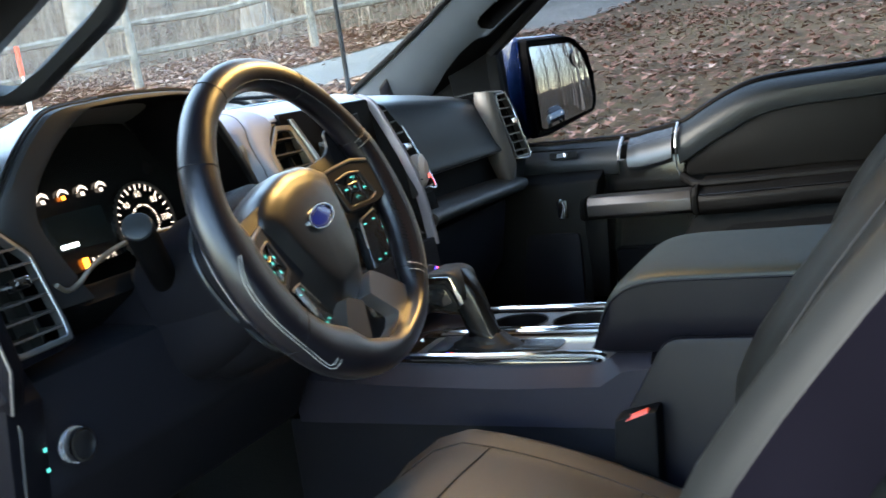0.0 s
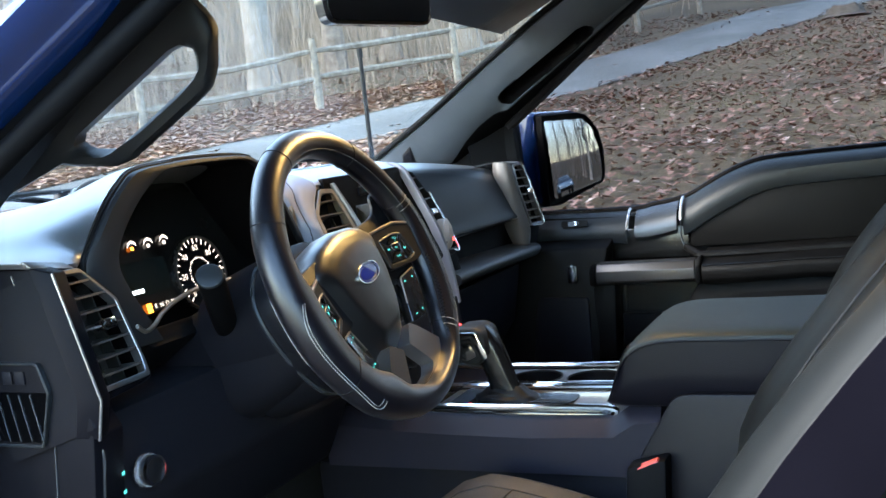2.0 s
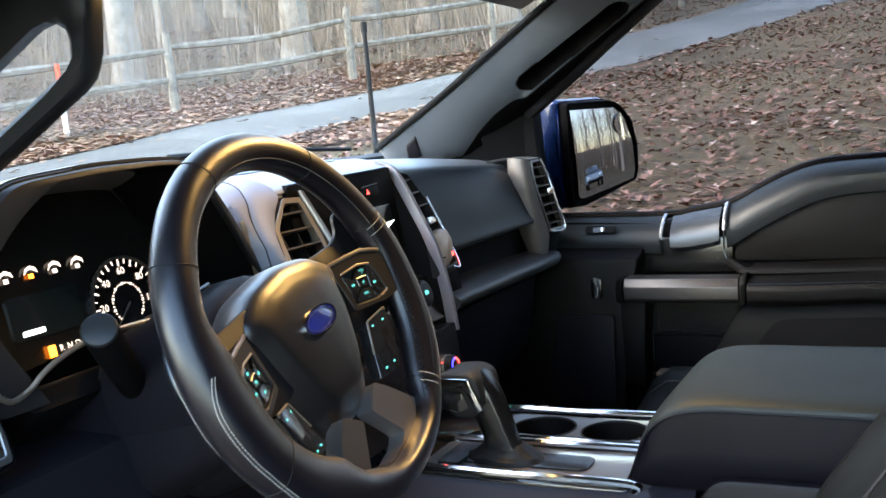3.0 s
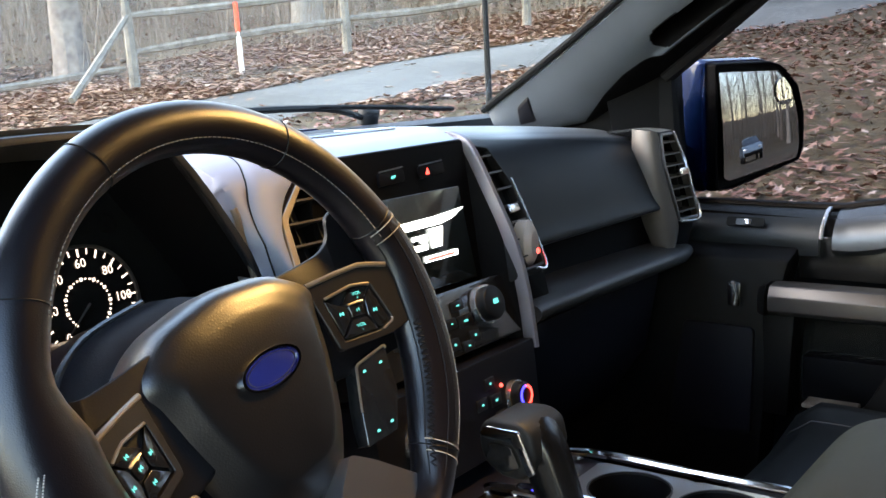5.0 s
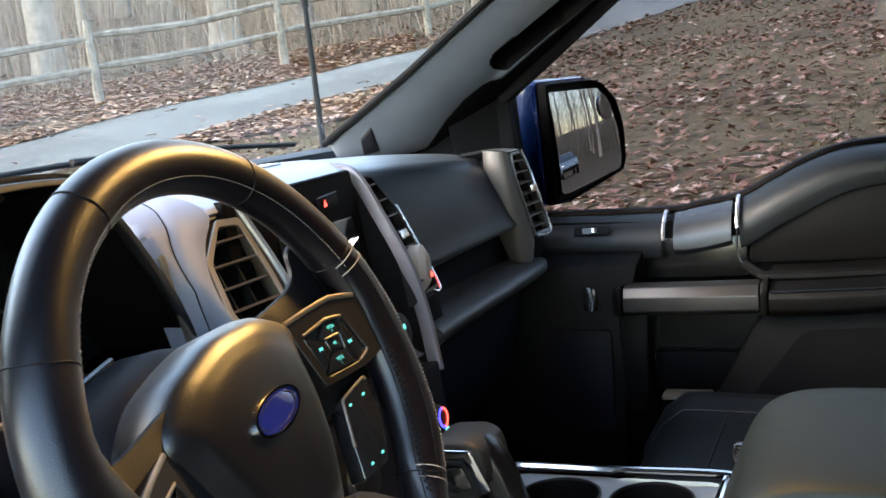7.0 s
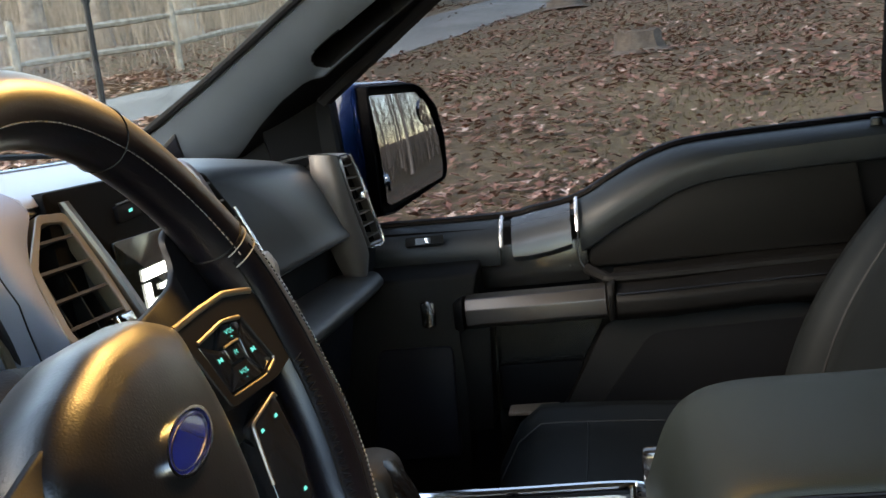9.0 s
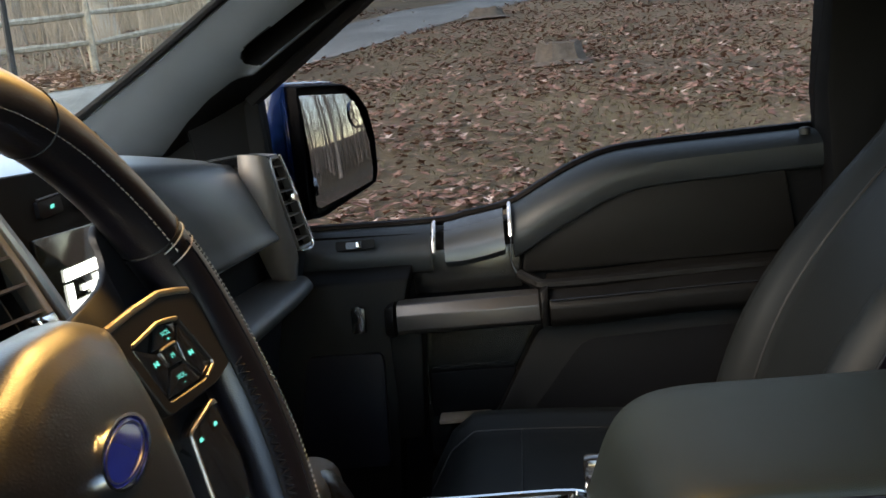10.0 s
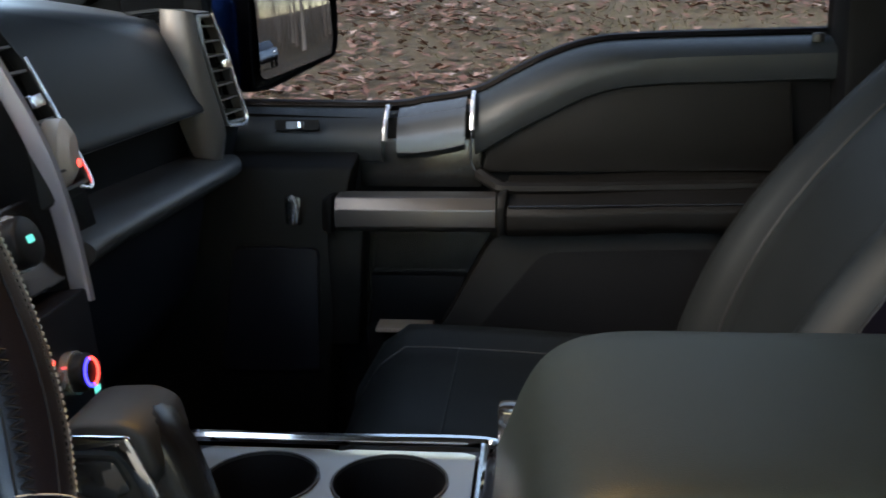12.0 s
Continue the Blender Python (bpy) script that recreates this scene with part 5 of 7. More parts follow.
for u0, u1, cu, cm in ((-0.035, 0.012, -0.01, teal_glow), (0.040, 0.090, 0.055, red_glow)):
    b = part("button", flat_plate(rounded([(u0, 0.060), (u1, 0.062), (u1 - 0.002, 0.077), (u0, 0.075)], 0.003), lambda u, v, n: S(u, v, n + 0.004), 0.006, 0.001), lower_plastic, dash)
    part("button_edge", tube([S(u0 + 0.001, 0.0765, 0.0035), S(u1 - 0.003, 0.0785, 0.0035)], 0.0009, 5), satin_silver, b, "fine bronze bead drawn as the top edge's highlight")
    part("symbol", flat_plate([(cu - 0.004, 0.0645), (cu + 0.004, 0.0645), (cu, 0.0725)] if cm is red_glow else [(cu - 0.004, 0.067), (cu + 0.003, 0.0675), (cu + 0.004, 0.0705), (cu - 0.003, 0.070)], lambda u, v, n: S(u, v, n + 0.0045), 0.0006), cm, b)

# the narrow vent and strip on the passenger's side of the screen
edge = spline([(0.156, 0.236, 1.423), (0.158, 0.210, 1.408), (0.163, 0.182, 1.350), (0.169, 0.156, 1.285), (0.173, 0.142, 1.220), (0.174, 0.134, 1.150)], 5)
part("silver_strip", loft([[p + Vector((-0.0042, 0.016, 0)), p + Vector((-0.0040, 0.004, 0)), p + Vector((-0.0025, 0.000, 0)), p + Vector((0.002, -0.002, 0)), p + Vector((0.0040, 0.001, 0)), p + Vector((0.0040, 0.006, 0))] for p in edge]), strip_bronze, dash, "satin bronze-silver strip")
part("strip_wall", loft([[p + Vector((-0.020, 0.060, 0)), p + Vector((-0.0038, 0.015, 0)), p + Vector((0.0037, 0.0055, 0)), p + Vector((0.0038, 0.060, 0))] for p in edge]), black_trim, dash)
V = basis((0.193 - 0.002, 0.182, 1.326), (1, 0.06, 0), (0.0, 0.413, 0.911))
q = [(0.170, 1.406), (0.204, 1.400), (0.228, 1.356), (0.231, 1.306), (0.227, 1.247), (0.174, 1.247), (0.170, 1.300), (0.166, 1.375)]
o = [(p[0] - 0.193, (p[1] - 1.326) / 0.911) for p in q]
o = rounded(o[::-1], 0.004, 3)
cv = air_vent("centre_vent", o, rim_inset(o, 0.0035, 0.004), V, 0.034, 7, 0.004, dash_dark, dash, (0.004, -0.006), "narrow black vent beside the screen")
part("vent_edge", tube([V(a, b, 0.001) for a, b in spline2([(0.036, 0.034), (0.0385, -0.020), (0.035, -0.0868), (0.008, -0.087)], 5)], 0.0018, 6), bright_trim, cv, "bright thin edge")
part("vent_body", loft([[V(p[0], p[1], -0.006) for p in o], [V(p[0] * 1.16, p[1] * 1.07, -0.010) for p in o], [V(p[0] * 1.3, p[1] * 1.10, -0.04) for p in o], [V(p[0] * 1.3, p[1] * 1.10, -0.14) for p in o]], caps=False), dash_dark, dash)
# the vent on the driver's side of the screen, in its grey pod
V = basis((-0.195, 0.182, 1.326), (1, -0.06, 0), (0.0, 0.413, 0.911))
o = rounded([(0.050, 0.080), (0.086, 0.077), (0.093, 0.020), (0.096, -0.076), (0.030, -0.080), (0.001, -0.015), (0.008, 0.042)], 0.005, 3)
air_vent("centre_vent", o, rim_inset(o, 0.009, 0.008), V, 0.034, 6, 0.004, bronze_trim, dash, (0.070, -0.022), "bronze framed vent beside the screen")
edge = [V(u, v, 0.004) for u, v in ((0.088, 0.084), (0.098, 0.030), (0.103, -0.020), (0.107, -0.080), (0.112, -0.130))]
part("silver_strip", loft([[p + Vector((-0.005, 0.03, 0)), p + Vector((-0.005, 0.002, 0)), p + Vector((-0.003, -0.001, 0)), p + Vector((0.003, -0.001, 0)), p + Vector((0.005, 0.002, 0)), p + Vector((0.005, 0.03, 0))] for p in spline(edge, 5)]), satin_silver, dash, "satin silver strip")
# stations down the pod: depth, height, fin, dark joint and the vent's own edge
POD = [(0.345, 1.4290, -0.235, -0.150, -0.128), (0.300, 1.4285, -0.236, -0.172, -0.138), (0.262, 1.4250, -0.236, -0.186, -0.142), (0.238, 1.4185, -0.236, -0.196, -0.145), (0.224, 1.4100, -0.236, -0.204, -0.147), (0.2148, 1.399, -0.2355, -0.2090, -0.153), (0.2065, 1.380, -0.2325, -0.2155, -0.176), (0.1951, 1.355, -0.2285, -0.2165, -0.192), (0.1838, 1.330, -0.2215, -0.2105, -0.196), (0.1725, 1.305, -0.2140, -0.2020, -0.196), (0.1612, 1.280, -0.2060, -0.1920, -0.184)]
flank, shoulder, joint, fin = [], [], [], []
line = [spline([(q[0], q[1], q[i]) for q in POD], 4) for i in (2, 3, 4)]
for pf, pc, pv_ in zip(*line):
    y, z, front = pf.x, pf.y, max(0.0, min(1.0, (1.415 - pf.y) / 0.02))
    b = Vector((pv_.z, y - 0.002, z))
    a = Vector((pc.z, max(y + 0.004, y + front * (0.194 - y)), z))
    f = Vector((pf.z, max(y + 0.008, y + front * (0.212 - y)), z - 0.004 * (1 - front)))
    bow = Vector((0, -0.004 * front, 0.002 * (1 - front)))
    flank.append([a + Vector((0, 0.006, 0)), a + Vector((0.0012, 0, 0)), a.lerp(b, 0.25) + bow * 0.8, a.lerp(b, 0.5) + bow, a.lerp(b, 0.75) + bow * 0.8, b, b + Vector((0.002, 0.02 * front, -0.02 * (1 - front)))])
    shoulder.append([a + Vector((0, 0.006, 0)), a + Vector((-0.0015, 0.001, 0)), a.lerp(f, 0.35) + bow * 0.5, a.lerp(f, 0.7) + bow * 0.5, f, f + Vector((-0.002, 0.02 * front, -0.02 * (1 - front)))])
    joint.append(a + Vector((0, 0.0016, -0.0004)))
    fin.append(f + Vector((-0.001, -0.001, 0)))
part("pod_flank", shell(flank, 0.003, (0.1, 1, -0.4)), pod_silver, dash, "satin lavender-silver pod round the vent", 70)
part("pod_shoulder", shell(shoulder, 0.003, (0.1, 1, -0.4)), pod_silver, dash, "satin lavender-silver shoulder beside the dials", 70)
part("pod_joint", tube(joint, 0.0012, 5), black_rubber, dash, "fine dark joint")
part("bronze_fin", tube(fin[24:], 0.0036, 8), bronze_trim, dash, "bronze edge beside the hood")

F = basis((0.010, 0.163, 1.205), (1, 0.0, 0), (0.0, 0.30, 0.955))
part("control_panel", flat_plate(rounded([(-0.160, -0.035), (0.165, -0.035), (0.150, 0.042), (-0.150, 0.042)], 0.006), F, 0.10, 0.004), gloss_black, dash, "glossy black radio panel")
F2 = basis((0.010, 0.128, 1.105), (1, 0.0, 0), (0.0, 0.12, 0.99))
part("climate_panel", flat_plate(rounded([(-0.150, -0.055), (0.150, -0.055), (0.158, 0.060), (-0.158, 0.060)], 0.006), F2, 0.12, 0.004), lower_plastic, dash, "black climate panel")


def knob(place, u, v, r, depth, parent, face_mat=dash_dark):
    n = (place(0, 0, 1) - place(0, 0, 0))
    k = part("knob", disc(place(u, v, depth), n, r, depth + 0.004, 28, 0.003), black_rubber, parent)
    part("knob_ring", ring_band(place(u, v, depth * 0.45), n, r * 1.14, r * 0.16, depth * 0.4, 28), bright_trim, k, "chrome ring")
    return k


kb = knob(F, 0.092, 0.012, 0.021, 0.022, dash)
part("mark", flat_plate([(0.088, 0.010), (0.098, 0.010), (0.098, 0.016), (0.088, 0.016)], lambda u, v, n: F(u, v, n + 0.0225), 0.0006), teal_glow, kb)
kb = knob(F2, 0.094, 0.004, 0.0160, 0.020, dash)
n2 = F2(0, 0, 1) - F2(0, 0, 0)
half = ring_band(F2(0.094, 0.004, 0.0215), n2, 0.0128, 0.0030, 0.001, 32)
cold = half.copy()
bmesh.ops.delete(half, geom=[f for f in half.faces if f.calc_center_median().x < 0.104], context="FACES")
bmesh.ops.delete(cold, geom=[f for f in cold.faces if f.calc_center_median().x >= 0.104], context="FACES")
part("warm_ring", half, red_glow, kb, "glowing red arc")
part("cold_ring", cold, blue_glow, kb, "glowing blue arc")
part("mark", flat_plate([(0.090, -0.014), (0.100, -0.014), (0.100, -0.009), (0.090, -0.009)], lambda u, v, n: F2(u, v, n + 0.0225), 0.0006), teal_glow, kb)
knob(F2, -0.094, 0.004, 0.019, 0.020, dash)
for (u, v, w, h, pl) in [(0.045, 0.022, 0.006, 0.002, F), (0.052, 0.002, 0.008, 0.003, F), (0.062, -0.018, 0.004, 0.003, F), (0.025, 0.004, 0.004, 0.002, F), (0.020, -0.02, 0.004, 0.003, F), (-0.005, 0.033, 0.012, 0.003, F), (0.045, -0.027, 0.004, 0.002, F),
                         (0.050, 0.030, 0.004, 0.003, F2), (0.058, 0.008, 0.005, 0.003, F2), (0.066, -0.014, 0.005, 0.003, F2), (0.040, -0.030, 0.006, 0.003, F2), (0.030, 0.010, 0.004, 0.003, F2), (0.045, -0.048, 0.006, 0.003, F2)]:
    b = part("button", flat_plate(rounded([(u - w - 0.006, v - h - 0.004), (u + w + 0.006, v - h - 0.004), (u + w + 0.006, v + h + 0.004), (u - w - 0.006, v + h + 0.004)], 0.002), lambda a, c, n, pl=pl: pl(a, c, n + 0.002), 0.003, 0.0008), dash_dark, dash)
    part("symbol", flat_plate([(u - w * 0.5, v - h * 0.35), (u + w * 0.4, v - h * 0.5), (u + w * 0.5, v + h * 0.35), (u - w * 0.3, v + h * 0.4)], lambda a, c, n, pl=pl: pl(a, c, n + 0.0026), 0.0006), teal_glow, b)
part("red_lamp", disc(F2(0.072, 0.022, 0.003), n2, 0.0022, 0.003, 10), red_glow, dash)
part("switch_block", flat_plate(rounded([(0.182, -0.135), (0.232, -0.130), (0.222, -0.080), (0.182, -0.085)], 0.004), lambda u, v, n: S(u, v, n + 0.045), 0.05, 0.004), black_trim, dash)

fob = thing("key_fob", (0.222, 0.165, 1.275), "rounded grey key fob hanging by the vent", "key fob")
part("fob_body", loft([[(0.204 + 0.015 * math.cos(t) * k, 0.150 + d, 1.276 + 0.031 * math.sin(t) * k) for t in [6.283 * i / 16 for i in range(16)]] for d, k in ((0.03, 0.6), (0.024, 0.95), (0.008, 1.0), (0.0, 0.6))]), fob_plastic, fob)
part("fob_light", disc((0.211, 0.1495, 1.266), (0, -1, 0), 0.004, 0.004, 10), red_glow, fob, "tiny red light")

# ---- gauge cluster and its hood ----
cluster = thing("gauge_cluster", (-0.42, 0.3, 1.2), "hooded gauge cluster with lit white dials", "gauge cluster")
BAND_OUT = [(-0.615, 1.250), (-0.640, 1.285), (-0.660, 1.325), (-0.664, 1.360), (-0.643, 1.390), (-0.617, 1.420), (-0.590, 1.444), (-0.562, 1.459), (-0.500, 1.4645), (-0.440, 1.467), (-0.335, 1.4635), (-0.300, 1.446), (-0.262, 1.400), (-0.222, 1.340), (-0.190, 1.285)]
BAND_IN = [(-0.560, 1.250), (-0.583, 1.285), (-0.606, 1.322), (-0.617, 1.350), (-0.611, 1.376), (-0.589, 1.404), (-0.557, 1.432), (-0.517, 1.4545), (-0.480, 1.4585), (-0.420, 1.4600), (-0.340, 1.4580), (-0.308, 1.441), (-0.272, 1.396), (-0.232, 1.336), (-0.200, 1.283)]
bo = spline([(p[0], 0.211, p[1]) for p in BAND_OUT], 4)
bi = spline([(p[0], 0.204, p[1]) for p in BAND_IN], 4)
rows = [[a + Vector((0, 0.03, 0)), a, a.lerp(b, 0.12) + Vector((0, -0.003, 0)), a.lerp(b, 0.55) + Vector((0, -0.002, 0)), a.lerp(b, 0.88), b + Vector((0, 0.002, 0)), b + Vector((0, 0.012, 0))] for a, b in zip(bo, bi)]
part("hood_band", shell(rows, 0.003, (0, 1, 0)), band_skin, cluster, "smooth band round the hood's mouth")
part("hood_groove", tube([p + Vector((0, 0.006, 0)) for p in bo[8:34]], 0.0032, 6), black_rubber, cluster, "dark shadow gap")
rows = [[b + Vector((0, 0.010, 0)), b.lerp(Vector((-0.42, 0.26, 1.36)), 0.02) + Vector((0, 0.05, 0)), b.lerp(Vector((-0.42, b.y, 1.36)), 0.05) + Vector((0, 0.135, 0))] for b in bi]
part("hood_lining", shell(rows, 0.003, (0, 0.3, 0.1)), black_trim, cluster)
# the broad cover that runs from the doorway up over the dials and back to the windscreen
COVER = [[(-0.768, 0.192, 1.377), (-0.730, 0.194, 1.371), (-0.692, 0.201, 1.366), (-0.667, 0.216, 1.370), (-0.647, 0.217, 1.394), (-0.621, 0.218, 1.424), (-0.593, 0.218, 1.448), (-0.563, 0.218, 1.4635), (-0.500, 0.218, 1.4690), (-0.440, 0.218, 1.4715), (-0.335, 0.218, 1.4680), (-0.297, 0.218, 1.449), (-0.235, 0.22, 1.365), (-0.195, 0.225, 1.295)],
         [(-0.768, 0.25, 1.379), (-0.735, 0.25, 1.378), (-0.705, 0.255, 1.383), (-0.680, 0.262, 1.394), (-0.652, 0.262, 1.410), (-0.621, 0.262, 1.428), (-0.588, 0.262, 1.446), (-0.553, 0.262, 1.458), (-0.500, 0.262, 1.4640), (-0.440, 0.262, 1.4665), (-0.335, 0.262, 1.4630), (-0.293, 0.262, 1.445), (-0.235, 0.265, 1.375), (-0.20, 0.27, 1.310)],
         [(-0.768, 0.35, 1.381), (-0.740, 0.35, 1.387), (-0.713, 0.35, 1.395), (-0.687, 0.35, 1.403), (-0.657, 0.35, 1.411), (-0.622, 0.35, 1.420), (-0.580, 0.35, 1.430), (-0.535, 0.35, 1.437), (-0.485, 0.35, 1.4410), (-0.430, 0.35, 1.4430), (-0.340, 0.35, 1.4410), (-0.288, 0.35, 1.432), (-0.235, 0.35, 1.412), (-0.20, 0.35, 1.390)],
         [(-0.765, 0.48, 1.383), (-0.738, 0.48, 1.390), (-0.71, 0.48, 1.397), (-0.68, 0.48, 1.403), (-0.65, 0.48, 1.409), (-0.61, 0.48, 1.415), (-0.57, 0.48, 1.420), (-0.52, 0.48, 1.423), (-0.47, 0.48, 1.424), (-0.42, 0.48, 1.424), (-0.34, 0.48, 1.422), (-0.29, 0.48, 1.418), (-0.24, 0.48, 1.414), (-0.20, 0.48, 1.410)],
         [(-0.76, 0.60, 1.385), (-0.73, 0.61, 1.39), (-0.70, 0.62, 1.394), (-0.67, 0.63, 1.398), (-0.64, 0.64, 1.40), (-0.60, 0.65, 1.402), (-0.56, 0.65, 1.404), (-0.52, 0.66, 1.405), (-0.47, 0.66, 1.405), (-0.42, 0.67, 1.405), (-0.34, 0.67, 1.405), (-0.29, 0.67, 1.405), (-0.24, 0.68, 1.405), (-0.20, 0.68, 1.405)]]
fine = [spline(row, 4) for row in COVER]
rows = list(zip(*[spline(c, 4) for c in zip(*fine)]))
part("hood", shell([list(r) for r in rows], 0.006, (0.1, 0.3, -1)), dash_skin, cluster, "soft dark hood over the dials", 80)
Q = basis((-0.420, 0.325, 1.320), (1, 0, 0), (0, 0.18, 0.98))
part("dial_plate", flat_plate([((p.x + 0.42) * 0.96, (p.z - 1.32) * 0.97) for p in bi[::2]], Q, 0.01), gauge_face, cluster)


def dial(u0, v0, r, big, parent, steps):
    d = part("dial", flat_plate([(u0 + r * math.cos(t), v0 + r * math.sin(t)) for t in [6.283 * i / 40 for i in range(40)]], lambda u, v, n: Q(u, v, n + 0.004), 0.004), gauge_face, parent)
    part("dial_ring", ring_band(Q(u0, v0, 0.007), Q(0, 0, 1) - Q(0, 0, 0), r, 0.003, 0.005, 40), bronze_grey, d)
    for k in range(steps * 2 + 1):
        a = radians(225 - 270 * k / (steps * 2))
        w, l = (0.0009, 0.008) if k % 2 == 0 else (0.0006, 0.0055)
        c, s = math.cos(a), math.sin(a)
        q = [(u0 + c * rr - s * ww, v0 + s * rr + c * ww) for rr, ww in ((r * 0.93, -w), (r * 0.93, w), (r * 0.93 - l, w), (r * 0.93 - l, -w))]
        part("tick", flat_plate(q, lambda u, v, n: Q(u, v, n + 0.0048), 0.0006), white_glow, d)
    for k, text in enumerate(big):
        a = radians(225 - 270 * k / (len(big) - 1))
        writing(text, 0.0125, lambda u, v, n, a=a: Q(u0 + u + r * 0.68 * math.cos(a), v0 + v + r * 0.68 * math.sin(a), 0.0052), white_glow, d)
    for k in range(26):
        a = radians(225 - 270 * k / 25)
        c, s, e, ri = math.cos(a), math.sin(a), (0.0016 if k % 3 == 0 else 0.0009), r * 0.42
        part("inner_mark", flat_plate([(u0 + ri * c - e, v0 + ri * s - e), (u0 + ri * c + e, v0 + ri * s - e), (u0 + ri * c + e, v0 + ri * s + e), (u0 + ri * c - e, v0 + ri * s + e)], lambda u, v, n: Q(u, v, n + 0.0048), 0.0006), white_glow, d)
    a = radians(222)
    c, s = math.cos(a), math.sin(a)
    part("needle", flat_plate([(u0 - s * 0.0010, v0 + c * 0.0010), (u0 + s * 0.0010, v0 - c * 0.0010), (u0 + c * r * 0.8, v0 + s * r * 0.8)], lambda u, v, n: Q(u, v, n + 0.0080), 0.0015), spoke_silver, d, "pale needle")
    return d


dial(0.088, -0.022, 0.057, ["0", "20", "40", "60", "80", "100", "120"], cluster, 12)
info = part("info_screen", flat_plate(rounded([(-0.078, -0.032), (0.020, -0.032), (0.020, 0.016), (-0.078, 0.016)], 0.004), lambda u, v, n: Q(u, v, n + 0.003), 0.003), screen_glass, cluster, "small dark information screen")
part("readout", flat_plate([(-0.067, -0.0275), (-0.038, -0.0275), (-0.038, -0.022), (-0.067, -0.022)], lambda a, b, n: Q(a, b, n + 0.0038), 0.0006), pale_glow, info, "pale bar of figures")
for k in range(4):
    u = -0.071 + 0.033 * k
    part("small_gauge", flat_plate([(u - 0.009, 0.036), (u - 0.006, 0.043), (u + 0.001, 0.046), (u + 0.008, 0.043), (u + 0.010, 0.037), (u + 0.006, 0.040), (u, 0.042), (u - 0.005, 0.040)], lambda a, b, n: Q(a, b, n + 0.004), 0.0006), white_glow, cluster)
    part("small_gauge_mark", flat_plate([(u - 0.003, 0.032), (u + 0.003, 0.032), (u + 0.003, 0.037), (u - 0.003, 0.037)], lambda a, b, n: Q(a, b, n + 0.004), 0.0006), orange_glow if k == 1 else white_glow, cluster)
for k, text in enumerate("PRNDM"):
    u = -0.036 + 0.0118 * k
    if k == 0:
        part("gear_box", flat_plate([(u - 0.0055, -0.057), (u + 0.004, -0.057), (u + 0.004, -0.044), (u - 0.0055, -0.044)], lambda a, b, n: Q(a, b, n + 0.004), 0.0006), orange_glow, cluster)
    else:
        writing(text, 0.010, lambda a, b, n, u=u: Q(u + a, -0.050 + b, 0.0046), white_glow, cluster)

# ---- driver's end panel, lights switch, lower dash ----
E = basis((-0.761, 0.250, 1.228), (0, -1, 0), (0, 0, 1))
part("end_panel", prism("x", [(0.520, 1.000), (0.520, 1.377), (0.345, 1.375), (0.196, 1.370), (0.188, 1.34), (0.168, 1.235), (0.142, 1.190), (0.17, 1.000)], -0.760, -0.715, 0.003), end_skin, dash, "dark end panel facing the doorway")
for line in ([(0.2222, 1.3640), (0.1786, 1.2337), (0.196, 1.191), (0.205, 1.12)], [(0.1944, 1.3735), (0.1531, 1.2344)], [(0.338, 1.372), (0.3379, 1.276), (0.3408, 1.157)]):
    part("panel_seam", tube([(-0.7606, y, z) for y, z in line], 0.0011, 5), trim_satin, dash, "fine pale panel edge")
part("panel_flank", loft([[(-0.764, 0.1935, 1.372), (-0.757, 0.168, 1.364), (-0.735, 0.172, 1.364), (-0.735, 0.20, 1.372)], [(-0.764, 0.153, 1.234), (-0.757, 0.127, 1.229), (-0.735, 0.135, 1.229), (-0.735, 0.17, 1.234)], [(-0.764, 0.163, 1.190), (-0.757, 0.137, 1.187), (-0.735, 0.145, 1.187), (-0.735, 0.18, 1.19)]], r=0.002), end_skin, dash, "bevelled plastic edge beside the vent")
part("bevel_edge", tube([(-0.7575, 0.1676, 1.364), (-0.7575, 0.1266, 1.229), (-0.7575, 0.1366, 1.187)], 0.0017, 6), satin_silver, dash, "silver bevel line")
part("knee_lip", tube(spline([(-0.750, 0.166, 1.1850), (-0.748, 0.150, 1.1790), (-0.747, 0.1455, 1.166), (-0.747, 0.150, 1.138), (-0.747, 0.158, 1.09)], 4), 0.0022, 6), trim_satin, dash, "pale rounded edge of the knee panel")
go = rounded([(-0.059, -0.048), (0.045, -0.048), (0.063, 0.012), (0.052, 0.044), (-0.054, 0.046)], 0.004, 3)
gi = rounded([(-0.053, -0.041), (0.040, -0.041), (0.053, 0.006), (0.052, 0.011), (-0.050, 0.009)], 0.003, 3)
grille = part("end_vent", frame_plate(go, inset(go, 0.94), lambda u, v, n: E(u, v, n + 0.0075), 0.012), door_grey, dash, "side demister vent")
part("vent_plate", frame_plate(inset(go, 0.945), gi, lambda u, v, n: E(u, v, n + 0.005), 0.009), end_skin, grille)
# A flat plate; its black replaces the shade of a missing hollow.
part("throat", flat_plate([(-0.054, -0.042), (0.042, -0.042), (0.060, 0.012), (-0.052, 0.012)], lambda u, v, n: E(u, v, n + 0.0062), 0.005), throat_shade, grille, "flat near-black plate standing for the throat's shade")
for k in range(6):
    u = -0.036 + 0.0160 * k
    part("slat", loft([[E(u, -0.040, 0.002), E(u + 0.002, -0.040, 0.002), E(u + 0.0040, -0.040, 0.0092), E(u + 0.0028, -0.040, 0.0092)], [E(u - 0.010, 0.010, 0.002), E(u - 0.008, 0.010, 0.002), E(u - 0.0060, 0.010, 0.0092), E(u - 0.0072, 0.010, 0.0092)]]), trim_satin, grille, "thin grey slat")
